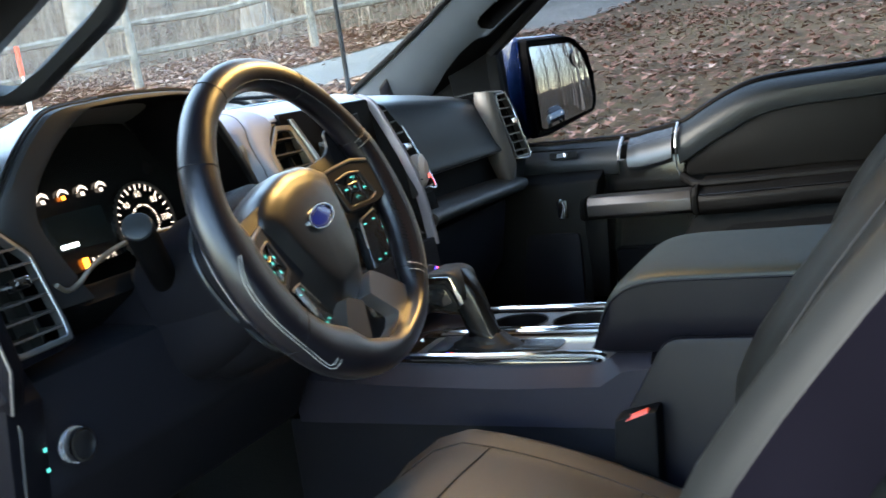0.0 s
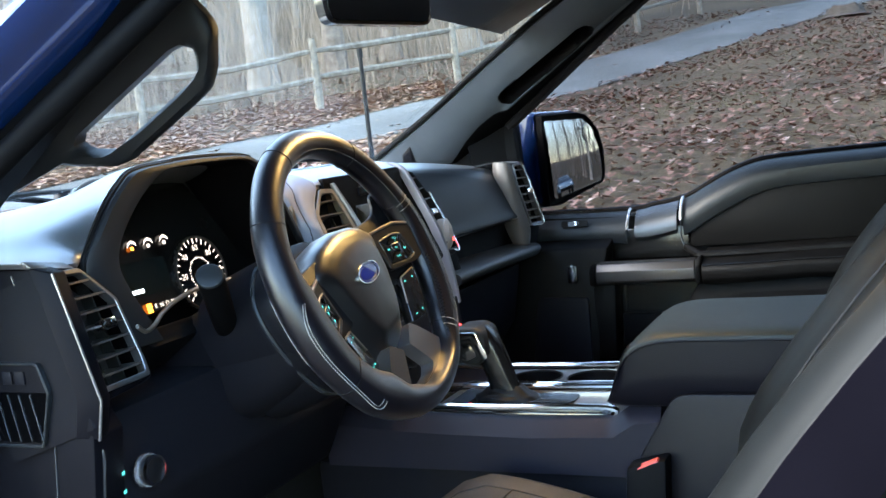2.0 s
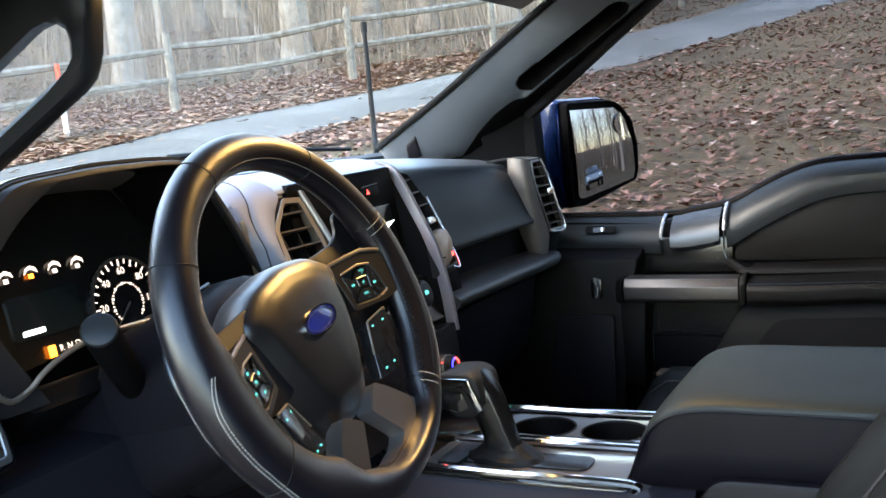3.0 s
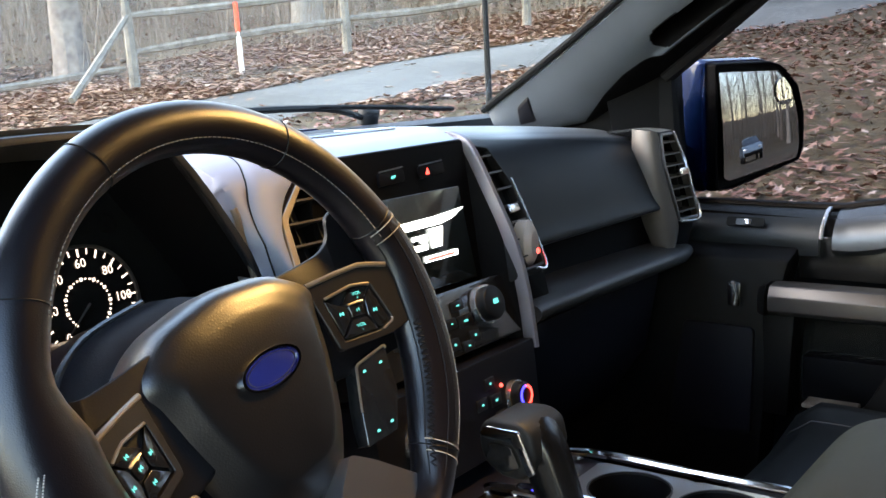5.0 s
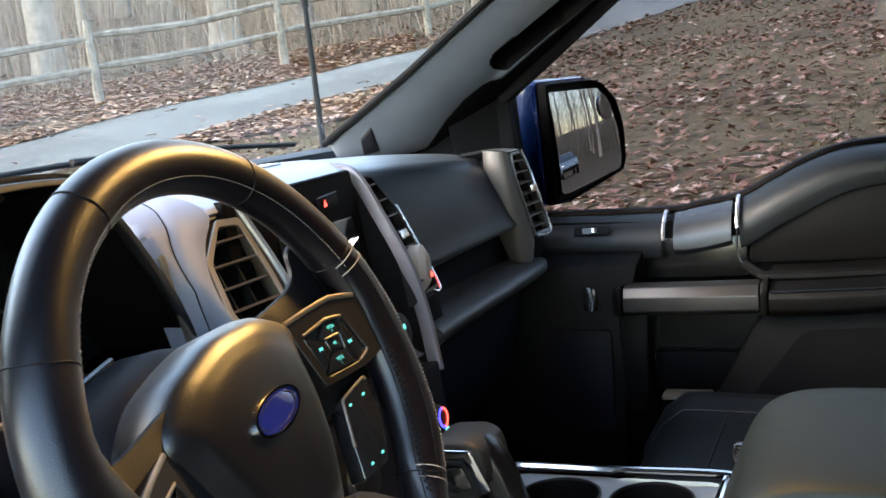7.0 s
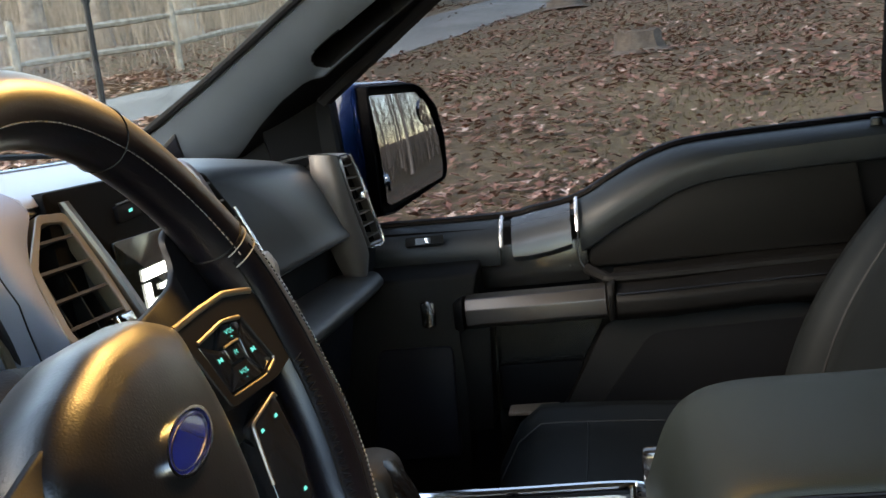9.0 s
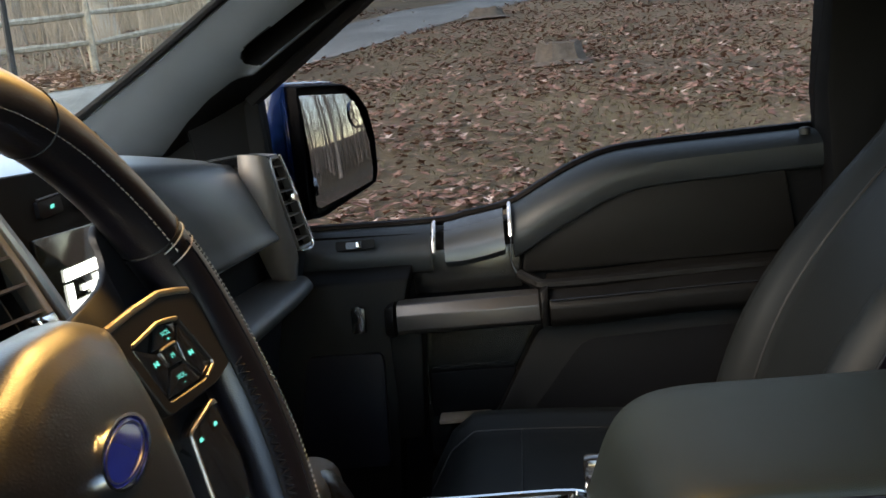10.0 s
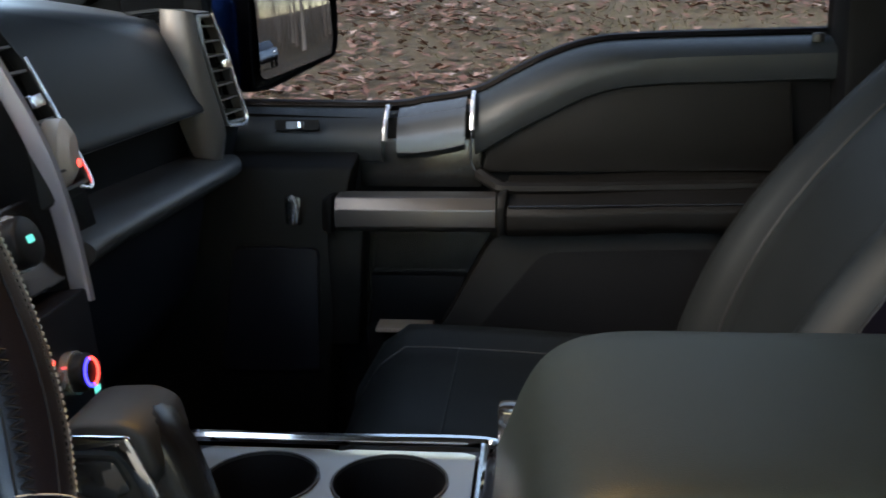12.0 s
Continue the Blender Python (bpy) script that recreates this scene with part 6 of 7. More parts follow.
for k, w in enumerate((0.013, 0.007, 0.013, 0.013)):
    part("embossed_bar", flat_plate([(-0.036 + 0.018 * k, 0.021), (-0.036 + 0.018 * k + w, 0.021), (-0.036 + 0.018 * k + w, 0.035), (-0.036 + 0.018 * k, 0.035)], lambda u, v, n: E(u, v, n + 0.0072), 0.002, 0.0005), lower_plastic, grille)
part("knee_panel", loft([[(-0.74, 0.17, 1.200), (-0.24, 0.17, 1.205), (-0.24, 0.40, 1.205), (-0.74, 0.40, 1.20)], [(-0.74, 0.155, 1.09), (-0.20, 0.16, 1.09), (-0.20, 0.40, 1.09), (-0.74, 0.40, 1.09)], [(-0.72, 0.23, 0.97), (-0.18, 0.23, 0.97), (-0.18, 0.42, 0.97), (-0.72, 0.42, 0.97)]], r=0.01), lower_plastic, dash, "black knee panel")
K = basis((-0.685, 0.150, 1.129), (1, 0, 0), (0, 0.05, 1))
lk = knob(K, 0.0, 0.0, 0.0165, 0.016, dash)
part("knob_rim", ring_band(K(0, 0, 0.0166), K(0, 0, 1) - K(0, 0, 0), 0.0168, 0.0026, 0.004, 28), chrome, lk, "bright chrome rim")
for u, v in ((-0.038, 0.010), (-0.040, -0.010)):
    part("symbol", flat_plate([(u - 0.002, v - 0.002), (u + 0.0015, v - 0.0015), (u + 0.002, v + 0.002), (u - 0.002, v + 0.001)], lambda a, b, n: K(a, b, n + 0.006), 0.0008), teal_glow, dash)

# ---- steering column ----
col = thing("steering_column", (-0.41, 0.20, 1.25), "black steering column shroud with a control stalk", "steering column")
a21 = radians(21)
W = basis((-0.410, -0.002, 1.300), (1, 0.02, 0), (0, math.sin(a21), math.cos(a21)))
ov = lambda w, h, du, dv, n: [W(du + w * math.copysign(abs(math.cos(t)) ** 0.7, math.cos(t)), dv + h * math.copysign(abs(math.sin(t)) ** 0.7, math.sin(t)), n) for t in [6.283 * i / 24 for i in range(24)]]
part("shroud", loft([ov(0.055, 0.055, 0, -0.01, -0.045), ov(0.075, 0.070, 0, -0.02, -0.055), ov(0.090, 0.080, 0, -0.025, -0.11), ov(0.095, 0.085, 0, -0.03, -0.20), ov(0.09, 0.08, 0, -0.03, -0.30)]), lower_plastic, col)
part("cover", loft([[(-0.60, 0.235, 1.262), (-0.58, 0.20, 1.245), (-0.25, 0.20, 1.245), (-0.23, 0.235, 1.262)], [(-0.56, 0.30, 1.235), (-0.56, 0.30, 1.18), (-0.25, 0.30, 1.18), (-0.25, 0.30, 1.235)]], r=0.01), black_trim, col, "black trim below the dials")
rim_line = spline([(-0.655, 0.158, 1.286), (-0.636, 0.164, 1.276), (-0.606, 0.176, 1.278), (-0.578, 0.186, 1.287), (-0.545, 0.186, 1.298), (-0.5135, 0.1815, 1.3043), (-0.466, 0.180, 1.305), (-0.341, 0.180, 1.300)], 5)
part("trim_line", tube(rim_line, 0.0028, 8), bronze_trim, col, "bronze trim line below the dials")
collar = [(0.000, 0.078), (-0.060, 0.062), (-0.094, 0.030), (-0.100, -0.010), (-0.080, -0.065), (-0.045, -0.112), (0.0, -0.128)]
part("collar_edge", tube([W(u, v, -0.105) for u, v in spline2(collar, 6)], 0.0035, 8), trim_satin, col, "pale rounded edge of the column collar")
part("collar", loft([[W(u * k, v * k - 0.01 * (1 - k), n) for u, v in spline2(collar + [(-u, v) for u, v in collar[-2:0:-1]] + [collar[0]], 4)[:-1]] for k, n in ((0.70, -0.050), (0.92, -0.062), (0.985, -0.095), (1.0, -0.115), (1.0, -0.20))]), lower_plastic, col, "black collar behind the wheel", 60)
stalk_pts = [(-0.478, 0.166, 1.236), (-0.515, 0.145, 1.262), (-0.553, 0.122, 1.296), (-0.5835, 0.1045, 1.327)]
st = part("stalk", tube(stalk_pts, [0.0155, 0.0155, 0.016, 0.0165], 16), black_trim, col, "black turn-signal stalk")
part("stalk_end", disc((-0.5866, 0.1028, 1.3303), (-0.62, -0.48, 0.55), 0.0165, 0.006, 20, 0.002), door_grey, st)

# ---- steering wheel ----
wheel = thing("steering_wheel", (-0.41, -0.002, 1.30), "black leather steering wheel with pale stitching", "steering wheel")
R, RHO = 0.1815, 0.0190
SPIN = radians(10)


def turned(u, v):
    """The wheel stands turned a little to the left."""
    return u * math.cos(SPIN) - v * math.sin(SPIN), u * math.sin(SPIN) + v * math.cos(SPIN)


def flipped(u, v):
    """The twin of a spot on the other half of the turned wheel."""
    c, s = math.cos(math.pi + radians(24)), math.sin(math.pi + radians(24))
    return c * u + s * v, s * u - c * v


def swell(d, lo, hi, w=18):
    """One inside a span of degrees, fading to nought at its ends."""
    ease = lambda f: max(0, min(1, f)) ** 2 * (3 - 2 * max(0, min(1, f)))
    return ease((d - lo) / w) * ease((hi - d) / w)


def rim_point(t, k, grow=1.0, n0=0.0):
    """A point on the rim's skin; the grips at three and nine and the foot are fuller."""
    c, s = math.cos(t), math.sin(t)
    fat = RHO * grow * (1 + 0.10 * math.exp(-((abs(c) - 0.95) / 0.12) ** 2) + 0.12 * max(0, -s - 0.55))
    flatten = 1 - 0.035 * max(0, -s - 0.8) / 0.2
    d = math.degrees(t) % 360
    thumb = 1.05 + 0.32 * swell(d - 360 if d > 180 else d, -50, 20) + 1.0 * swell(d, 165, 262) - 0.60 * swell(d, 262, 326, 18)
    r = R * flatten + fat * math.cos(k) * (1.0 if math.cos(k) > 0 else thumb)
    return W(r * c, r * s, n0 + fat * 0.95 * math.sin(k))


rings = [[rim_point(2 * math.pi * i / 96, 2 * math.pi * j / 20) for j in range(20)] for i in range(97)]
bm = loft(rings, caps=False)
bmesh.ops.remove_doubles(bm, verts=bm.verts, dist=1e-6)
part("rim", bm, wheel_leather, wheel, "smooth black leather rim")
for deg in (27, 62, -38, 153, 118, 218):
    t = radians(deg)
    part("seam", tube([rim_point(t + 0.010 * math.sin(2 * k), k, 1.012) for k in [6.283 * j / 24 for j in range(24)]], 0.0006, 5, closed=True), black_rubber, wheel, "stitched seam")


for deg in (25.5, 22.5, -37, -40):
    part("seam_thread", tube([rim_point(radians(deg), 0.35 + 2.3 * j / 16, 1.018) for j in range(17)], 0.0005, 5), thread, wheel, "pale thread across the rim")


def stitches(t0, t1, k, n, grow=1.015, length=0.6, wobble=0.0, r=0.00048):
    """A row of short threads along the rim between two angles."""
    out = []
    for i in range(n):
        a = t0 + (t1 - t0) * i / n
        b = a + (t1 - t0) / n * length
        kk = k + wobble * (1 if i % 2 else -1)
        out.append(tube([rim_point(a, kk, grow), rim_point((a + b) / 2, k, grow + (0.004 if wobble else 0.02)), rim_point(b, kk if not wobble else k - (kk - k), grow)], r, 5))
    return merge(*out)


part("stitching", stitches(radians(-36), radians(24), 1.15, 60, 1.02), thread, wheel, "pale thread along the outer grip")
part("stitching", stitches(radians(24), radians(155), 2.30, 90, 1.004), dark_thread, wheel, "thread round the inside of the rim")
part("stitching", stitches(radians(-36), radians(24), 1.45, 60), black_rubber, wheel, "dark thread beside the pale one")
for a0, a1, k0 in ((-44, -2, 2.40),):
    part("baseball_stitching", stitches(radians(a0), radians(a1), k0, 46, 1.004, 0.95, 0.13, 0.0008), stitch_cord, wheel, "black cross stitching on the grip")


for k0 in (1.78, 2.62):
    part("grip_groove", tube([rim_point(radians(-46 + 70 * i / 40), k0, 1.003) for i in range(41)], 0.0007, 5), black_rubber, wheel, "dark groove along the grip")


def thread_run(stations, n=7):
    """Short pale threads along a line on the rim's skin, given as degrees round the wheel and round the tube."""
    sp = spline([(a, b, 0) for a, b in stations], n)
    pts = [rim_point(radians(p.x), radians(p.y), 1.02) for p in sp]
    return merge(*[tube([p, p.lerp(q, 0.70)], 0.0005, 4) for p, q in zip(pts, pts[1:])])


for d in (0, 9):
    part("stitching", thread_run([(184, 66 + d), (187, 52 + d), (190, 42 + d), (194, 35 + d), (200, 33 + d), (207, 34 + d), (214, 36 + d), (222, 34 + d), (228, 27 + d), (231.5 - d * 0.1, 26 + d), (233.5 - d * 0.2, 40 + d * 0.6), (234 - d * 0.2, 66)]), thread, wheel, "curved double row of pale thread")
part("stitching", thread_run([(178, -62), (184, -52), (190, -46), (197, -48), (203, -58)]), thread, wheel, "pale thread on the outer grip")

# hub cover: a swollen shield
HUB = rounded([(-0.098, 0.032), (-0.060, 0.058), (0.0, 0.067), (0.060, 0.058), (0.098, 0.032), (0.090, -0.020), (0.066, -0.078), (0.040, -0.112), (-0.040, -0.112), (-0.066, -0.078), (-0.086, -0.020)], 0.018, 4)


def hub_height(k, v):
    """The cover's height at a share k of the way out: domed above, with a creased flank on its lower sides."""
    dome = float(np.interp(k, (0.0, 0.4, 0.62, 0.80, 0.92, 0.975, 1.0), (0.0170, 0.0162, 0.0140, 0.0100, 0.0050, -0.002, -0.012)))
    crease = float(np.interp(k, (0.0, 0.4, 0.64, 0.69, 0.74, 0.94, 0.975, 1.0), (0.0170, 0.0160, 0.0142, 0.0130, 0.0095, -0.0040, -0.0075, -0.014)))
    f = max(0.0, min(1.0, (0.038 - v) / 0.030))
    return dome + (crease - dome) * f * f * (3 - 2 * f)


def hub_ring(k, n=None):
    out = []
    for p in HUB:
        u, v = turned(p[0] * k, p[1] * k - 0.003 * (1 - k))
        out.append(W(u + 0.004, v, (hub_height(k, p[1]) if n is None else n) - 0.017))
    return out


part("hub_cover", loft([hub_ring(0.94, -0.045), hub_ring(1.0, -0.030)] + [hub_ring(k) for k in (1.0, 0.99, 0.975, 0.95, 0.92, 0.86, 0.80, 0.76, 0.74, 0.715, 0.69, 0.665, 0.64, 0.58, 0.48, 0.36, 0.22, 0.1)]), hub_skin, wheel, "grained black airbag cover", 70)
N = W(0, 0, 1) - W(0, 0, 0)
up = W(*turned(0, 1), 0) - W(0, 0, 0)
emb = part("emblem", disc(W(0.008, -0.002, 0.0010), N, 0.0285, 0.006, 40, 0.002, 0.42, up), blue_enamel, wheel, "blue oval emblem")
part("emblem_ring", ring_band(W(0.008, -0.002, 0.0022), N, 0.0305, 0.0026, 0.006, 40, 0.44, up), chrome, emb, "chrome oval rim")
part("emblem_line", ring_band(W(0.008, -0.002, 0.0016), N, 0.0250, 0.0007, 0.001, 40, 0.38, up), brushed, emb)

for s in (-1, 1):
    on = flipped if s < 0 else (lambda u, v: (u, v))
    sp = [on(*p) for p in [(0.046, 0.060), (0.085, 0.0660), (0.108, 0.0705), (0.120, 0.0765), (0.127, 0.0860), (0.130, 0.0985), (0.146, 0.1060), (0.170, 0.072), (0.184, 0.030), (0.184, -0.006), (0.170, -0.022), (0.120, -0.028), (0.070, -0.030)]]
    o = rounded(sp, 0.008, 3)
    part("spoke", loft([[W(p[0], p[1], -0.0195) for p in o], [W(p[0], p[1], -0.0180) for p in o], [W(p[0] * 0.997, p[1] * 0.992, -0.0165) for p in o], [W(p[0] * 0.990, p[1] * 0.975, -0.0155) for p in o]]), spoke_black, wheel, "black side spoke flaring into the rim", 70)
    # the switches stand on a face that rises towards the rim
    T = lambda u, v, n, on=on: W(*on(u, v), n - 0.012 + 0.30 * (u - 0.085))
    fr_o = rounded([(0.0790, 0.0485), (0.1290, 0.0530), (0.1555, 0.0460), (0.1650, -0.0020), (0.1390, -0.0095), (0.0920, -0.0095)], 0.005, 4)
    fr_i = rounded([(0.0905, 0.0335), (0.1170, 0.0376), (0.1340, 0.0345), (0.1438, 0.0020), (0.1305, -0.0036), (0.0970, -0.0028)], 0.002, 4)
    pod = part("button_frame", frame_plate(fr_o, fr_i, T, 0.020), bezel_bronze, wheel, "dark bronze button bezel")
    # Bright beads only on lamp-facing edges, drawn as their highlights.
    for ends_, r_ in (([(0.0800, 0.0475), (0.1040, 0.0502), (0.1285, 0.0518), (0.1420, 0.0487), (0.1530, 0.0455)], 0.0023), ([(0.0915, 0.0337), (0.1165, 0.0378), (0.1250, 0.0366), (0.1330, 0.0347)], 0.0014), ([(0.1436, 0.0030), (0.1425, 0.0005), (0.1330, -0.0032)], 0.0011)):
        part("bezel_glint", tube([T(p[0], p[1], -0.0004) for p in ends_], r_, 8), bronze_trim, pod, "bronze bead drawn as the bezel's lamplit highlight")
    part("pod_floor", flat_plate(inset(fr_i, 1.02), lambda u, v, n: T(u, v, n - 0.006), 0.006), dash_dark, pod)
    for name, poly, mark in (("up", [(0.1060, 0.0250), (0.1175, 0.0362), (0.1325, 0.0332), (0.1248, 0.0242)], "VOL"), ("down", [(0.1108, 0.0112), (0.1230, 0.0106), (0.1292, -0.0022), (0.0990, -0.0012)], "VOL"), ("in", [(0.0918, 0.0322), (0.1045, 0.0240), (0.1085, 0.0225), (0.1092, 0.0125), (0.0980, 0.0008)], ""), ("out", [(0.1335, 0.0322), (0.1425, 0.0025), (0.1312, -0.0015), (0.1250, 0.0108), (0.1262, 0.0236)], ""), ("mid", [(0.1100, 0.0230), (0.1238, 0.0226), (0.1236, 0.0122), (0.1110, 0.0128)], "M")):
        poly = rounded(poly, 0.0010, 2)
        b = part("button", flat_plate(poly, lambda u, v, n: T(u, v, n - 0.0012), 0.005, 0.0008), gloss_black, pod)
        mu, mv = sum(p[0] for p in poly) / len(poly), sum(p[1] for p in poly) / len(poly)
        if name == "mid":
            # This bead stands for the glint along the button's top.
            part("button_edge", tube([T(0.1098, 0.0236, -0.0010), T(0.1180, 0.0240, -0.0006), T(0.1238, 0.0236, -0.0010)], 0.0009, 6), bronze_trim, b, "bronze bead drawn as the top edge's highlight")
        if s > 0 and mark:
            writing(mark, 0.0042, lambda u, v, n, mu=mu, mv=mv: T(mu + u, mv + v + (0.001 if name != "mid" else 0), -0.0007), teal_glow, b)
            if name != "mid":
                writing("+" if name == "up" else "-", 0.0040, lambda u, v, n, mu=mu, mv=mv: T(mu + u, mv + v - 0.0028, -0.0007), teal_glow, b)
        else:
            way = -1 if name == "in" else 1
            part("symbol", flat_plate([(mu - 0.0017 * way, mv - 0.0015), (mu + 0.0010 * way, mv), (mu - 0.0017 * way, mv + 0.0015)], lambda u, v, n: T(u, v, n - 0.0007), 0.0005), teal_glow, b)
            part("symbol", flat_plate([(mu + 0.0014 * way - 0.0002, mv - 0.0015), (mu + 0.0014 * way + 0.0002, mv - 0.0015), (mu + 0.0014 * way + 0.0002, mv + 0.0015), (mu + 0.0014 * way - 0.0002, mv + 0.0015)], lambda u, v, n: T(u, v, n - 0.0007), 0.0005), teal_glow, b)
    po = rounded([(0.0985, -0.0235), (0.1280, -0.0155), (0.1265, -0.052), (0.1150, -0.082), (0.0860, -0.086), (0.0910, -0.056)], 0.003, 4)
    pod = part("rocker_pad", flat_plate(po, lambda u, v, n: T(u, v, n), 0.014, 0.0015), gloss_black, wheel, "glossy rocker switch pad")
    # A bead on the upper and inner sides plays the lamp's highlight.
    part("rocker_glint", tube([T(*p, 0.0) for p in po[-5:]] + [T(*p, 0.0) for p in po[:10]], 0.0012, 6), bronze_trim, pod, "bronze bead drawn as the rocker's edge highlight")
    for mu, mv in ((0.1035, -0.0300), (0.1195, -0.0278), (0.0985, -0.077), (0.1120, -0.074)):
        part("symbol", flat_plate([(mu + a, mv + c) for a, c in ((-0.0014, -0.0009), (0.0014, -0.0005), (0.0009, 0.0014), (-0.0009, 0.0009))], lambda u, v, n: T(u, v, n + 0.0006), 0.0006), teal_glow, pod)
    # lower spoke: an open hook that runs out from the hub and along the rim
    o = rounded([on(*p) for p in [(0.056, -0.083), (0.078, -0.094), (0.134, -0.130), (0.124, -0.142), (0.096, -0.160), (0.060, -0.172), (0.010, -0.178), (-0.002, -0.168), (0.030, -0.164), (0.062, -0.155), (0.074, -0.144), (0.066, -0.136), (0.034, -0.108)]], 0.004, 2)
    # The left twin is the same metal, coloured darker for its dim reflections.
    part("lower_spoke", loft([[W(p[0], p[1], -0.024) for p in o], [W(p[0], p[1], -0.006) for p in o], [W(p[0] * 0.995, p[1] * 0.995, -0.003) for p in o]]), spoke_silver if s > 0 else bronze_grey, wheel, "silver lower spoke" if s > 0 else "lower spoke of the same metal, coloured darker as dimly lit")
part("wheel_boss", loft([ov(0.06, 0.06, 0, -0.02, -0.06), ov(0.085, 0.075, 0, -0.02, -0.025)]), lower_plastic, wheel)


# ---- passenger door ----
door = thing("passenger_door", (0.80, -0.1, 0.62), "closed dark passenger door with silver armrest bar", "door")
INNER = [(0.42, 1.200), (0.20, 1.200), (-0.03, 1.196), (-0.09, 1.196), (-0.165, 1.212), (-0.22, 1.242), (-0.275, 1.270), (-0.33, 1.295), (-0.40, 1.308), (-0.55, 1.313), (-0.70, 1.316)]
so = spline([(0.846, y, z) for y, z in SILL], 5)
si = spline([(0.790, y, z) for y, z in INNER], 5)


def roll(lo, hi, lift, low):
    """The rolled top of the door between two places along it."""
    rows = []
    for a, b in zip(so, si):
        if not lo <= a.y <= hi:
            continue
        x = lambda v: v - lift
        rows.append([(x(0.852), a.y, a.z - 0.012), (x(0.846), a.y, a.z), (x(0.832), a.y, a.z - 0.001), (x(0.812), a.y, a.z * 0.72 + b.z * 0.28), (x(0.797), a.y, a.z * 0.38 + b.z * 0.62), (x(0.789), a.y, b.z), (x(0.788), a.y, b.z - 0.016), (x(0.793), a.y, b.z - low)])
    return shell(rows, 0.012, (1, 0, -0.4))


part("door_top", roll(-0.71, -0.160, 0.0, 0.035), door_grey, door, "rolled grey upper door edge")
part("switch_panel", roll(-0.040, 0.43, 0.0, 0.030), door_grey, door, "smooth switch panel")
part("trim_piece", roll(-0.164, -0.034, 0.004, 0.022), trim_satin, door, "smooth rounded trim piece")
for y in (-0.036, -0.162):
    i = min(range(len(so)), key=lambda k: abs(so[k].y - y))
    a, b = so[i], si[i]
    line = [(0.840, y, a.z + 0.002), (0.826, y, a.z + 0.002), (0.806, y, a.z * 0.72 + b.z * 0.28 + 0.003), (0.790, y, a.z * 0.38 + b.z * 0.62 + 0.002), (0.782, y, b.z)]
    part("chrome_strip", tube(spline(line, 4), 0.0036, 8), bright_trim, door, "thin chrome strip")
    if y < -0.1:
        part("lower_strip", tube(spline([line[-1], (0.786, y + 0.002, b.z - 0.045), (0.780, y - 0.012, 1.142)], 5), 0.0013, 6), trim_satin, door, "dim thin edge line")
part("window_seal", tube([p + Vector((0.006, 0, 0.002)) for p in so], 0.008, 8), black_rubber, door, "black window seal")
part("sail_panel", prism("x", [(0.215, 1.235), (0.225, 1.478), (0.32, 1.43), (0.50, 1.36), (0.50, 1.235)], 0.795, 0.845, 0.006), black_trim, door, "black triangular mirror panel")

SKIN = [(0.50, 0.66), (0.50, 1.245), (-0.03, 1.225), (-0.16, 1.235), (-0.30, 1.285), (-0.70, 1.30), (-0.70, 0.66)]
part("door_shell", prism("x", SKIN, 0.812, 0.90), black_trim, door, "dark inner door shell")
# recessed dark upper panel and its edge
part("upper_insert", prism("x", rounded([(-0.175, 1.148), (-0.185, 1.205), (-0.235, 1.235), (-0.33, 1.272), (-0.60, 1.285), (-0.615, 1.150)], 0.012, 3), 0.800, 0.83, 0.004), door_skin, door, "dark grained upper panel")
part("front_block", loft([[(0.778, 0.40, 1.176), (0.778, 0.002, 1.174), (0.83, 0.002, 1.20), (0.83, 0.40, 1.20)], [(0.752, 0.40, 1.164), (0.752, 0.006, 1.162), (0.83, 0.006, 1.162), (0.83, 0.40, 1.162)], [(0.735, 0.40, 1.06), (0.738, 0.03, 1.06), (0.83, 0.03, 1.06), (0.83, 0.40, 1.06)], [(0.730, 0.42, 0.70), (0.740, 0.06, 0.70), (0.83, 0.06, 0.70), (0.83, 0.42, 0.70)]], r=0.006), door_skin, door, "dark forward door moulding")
grille_o = rounded([(0.062, 0.862), (0.056, 1.050), (0.180, 1.052), (0.212, 0.862)], 0.012, 3)
part("speaker_grille", prism("x", [(p[0], p[1]) for p in grille_o], 0.7285, 0.745, 0.002), lower_plastic, door, "large speaker grille")
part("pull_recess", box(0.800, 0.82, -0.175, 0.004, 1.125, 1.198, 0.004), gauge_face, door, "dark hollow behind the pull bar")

bar = loft([[(0.706, y, 1.088 + dz), (0.706, y, 1.112 + dz), (0.716, y, 1.128 + dz), (0.752, y, 1.130 + dz), (0.760, y, 1.12 + dz), (0.760, y, 1.088 + dz), (0.745, y, 1.080 + dz), (0.715, y, 1.080 + dz)] for y, dz in ((0.026, 0.0), (-0.198, 0.0))], r=0.002)
part("pull_bar", bar, bar_grey, door, "dark brushed grey pull bar")
part("bar_cap", loft([[(0.704, 0.030, 1.078), (0.704, 0.030, 1.113), (0.715, 0.030, 1.130), (0.79, 0.030, 1.130), (0.79, 0.030, 1.072)], [(0.716, 0.046, 1.080), (0.716, 0.046, 1.108), (0.725, 0.046, 1.122), (0.79, 0.046, 1.122), (0.79, 0.046, 1.076)]], r=0.003), door_skin, door)
part("bar_cap", loft([[(0.704, -0.200, 1.076), (0.704, -0.200, 1.114), (0.715, -0.200, 1.131), (0.79, -0.200, 1.131), (0.79, -0.200, 1.072)], [(0.708, -0.212, 1.078), (0.708, -0.212, 1.120), (0.722, -0.214, 1.138), (0.79, -0.214, 1.140), (0.79, -0.212, 1.076)]], r=0.003), door_skin, door)
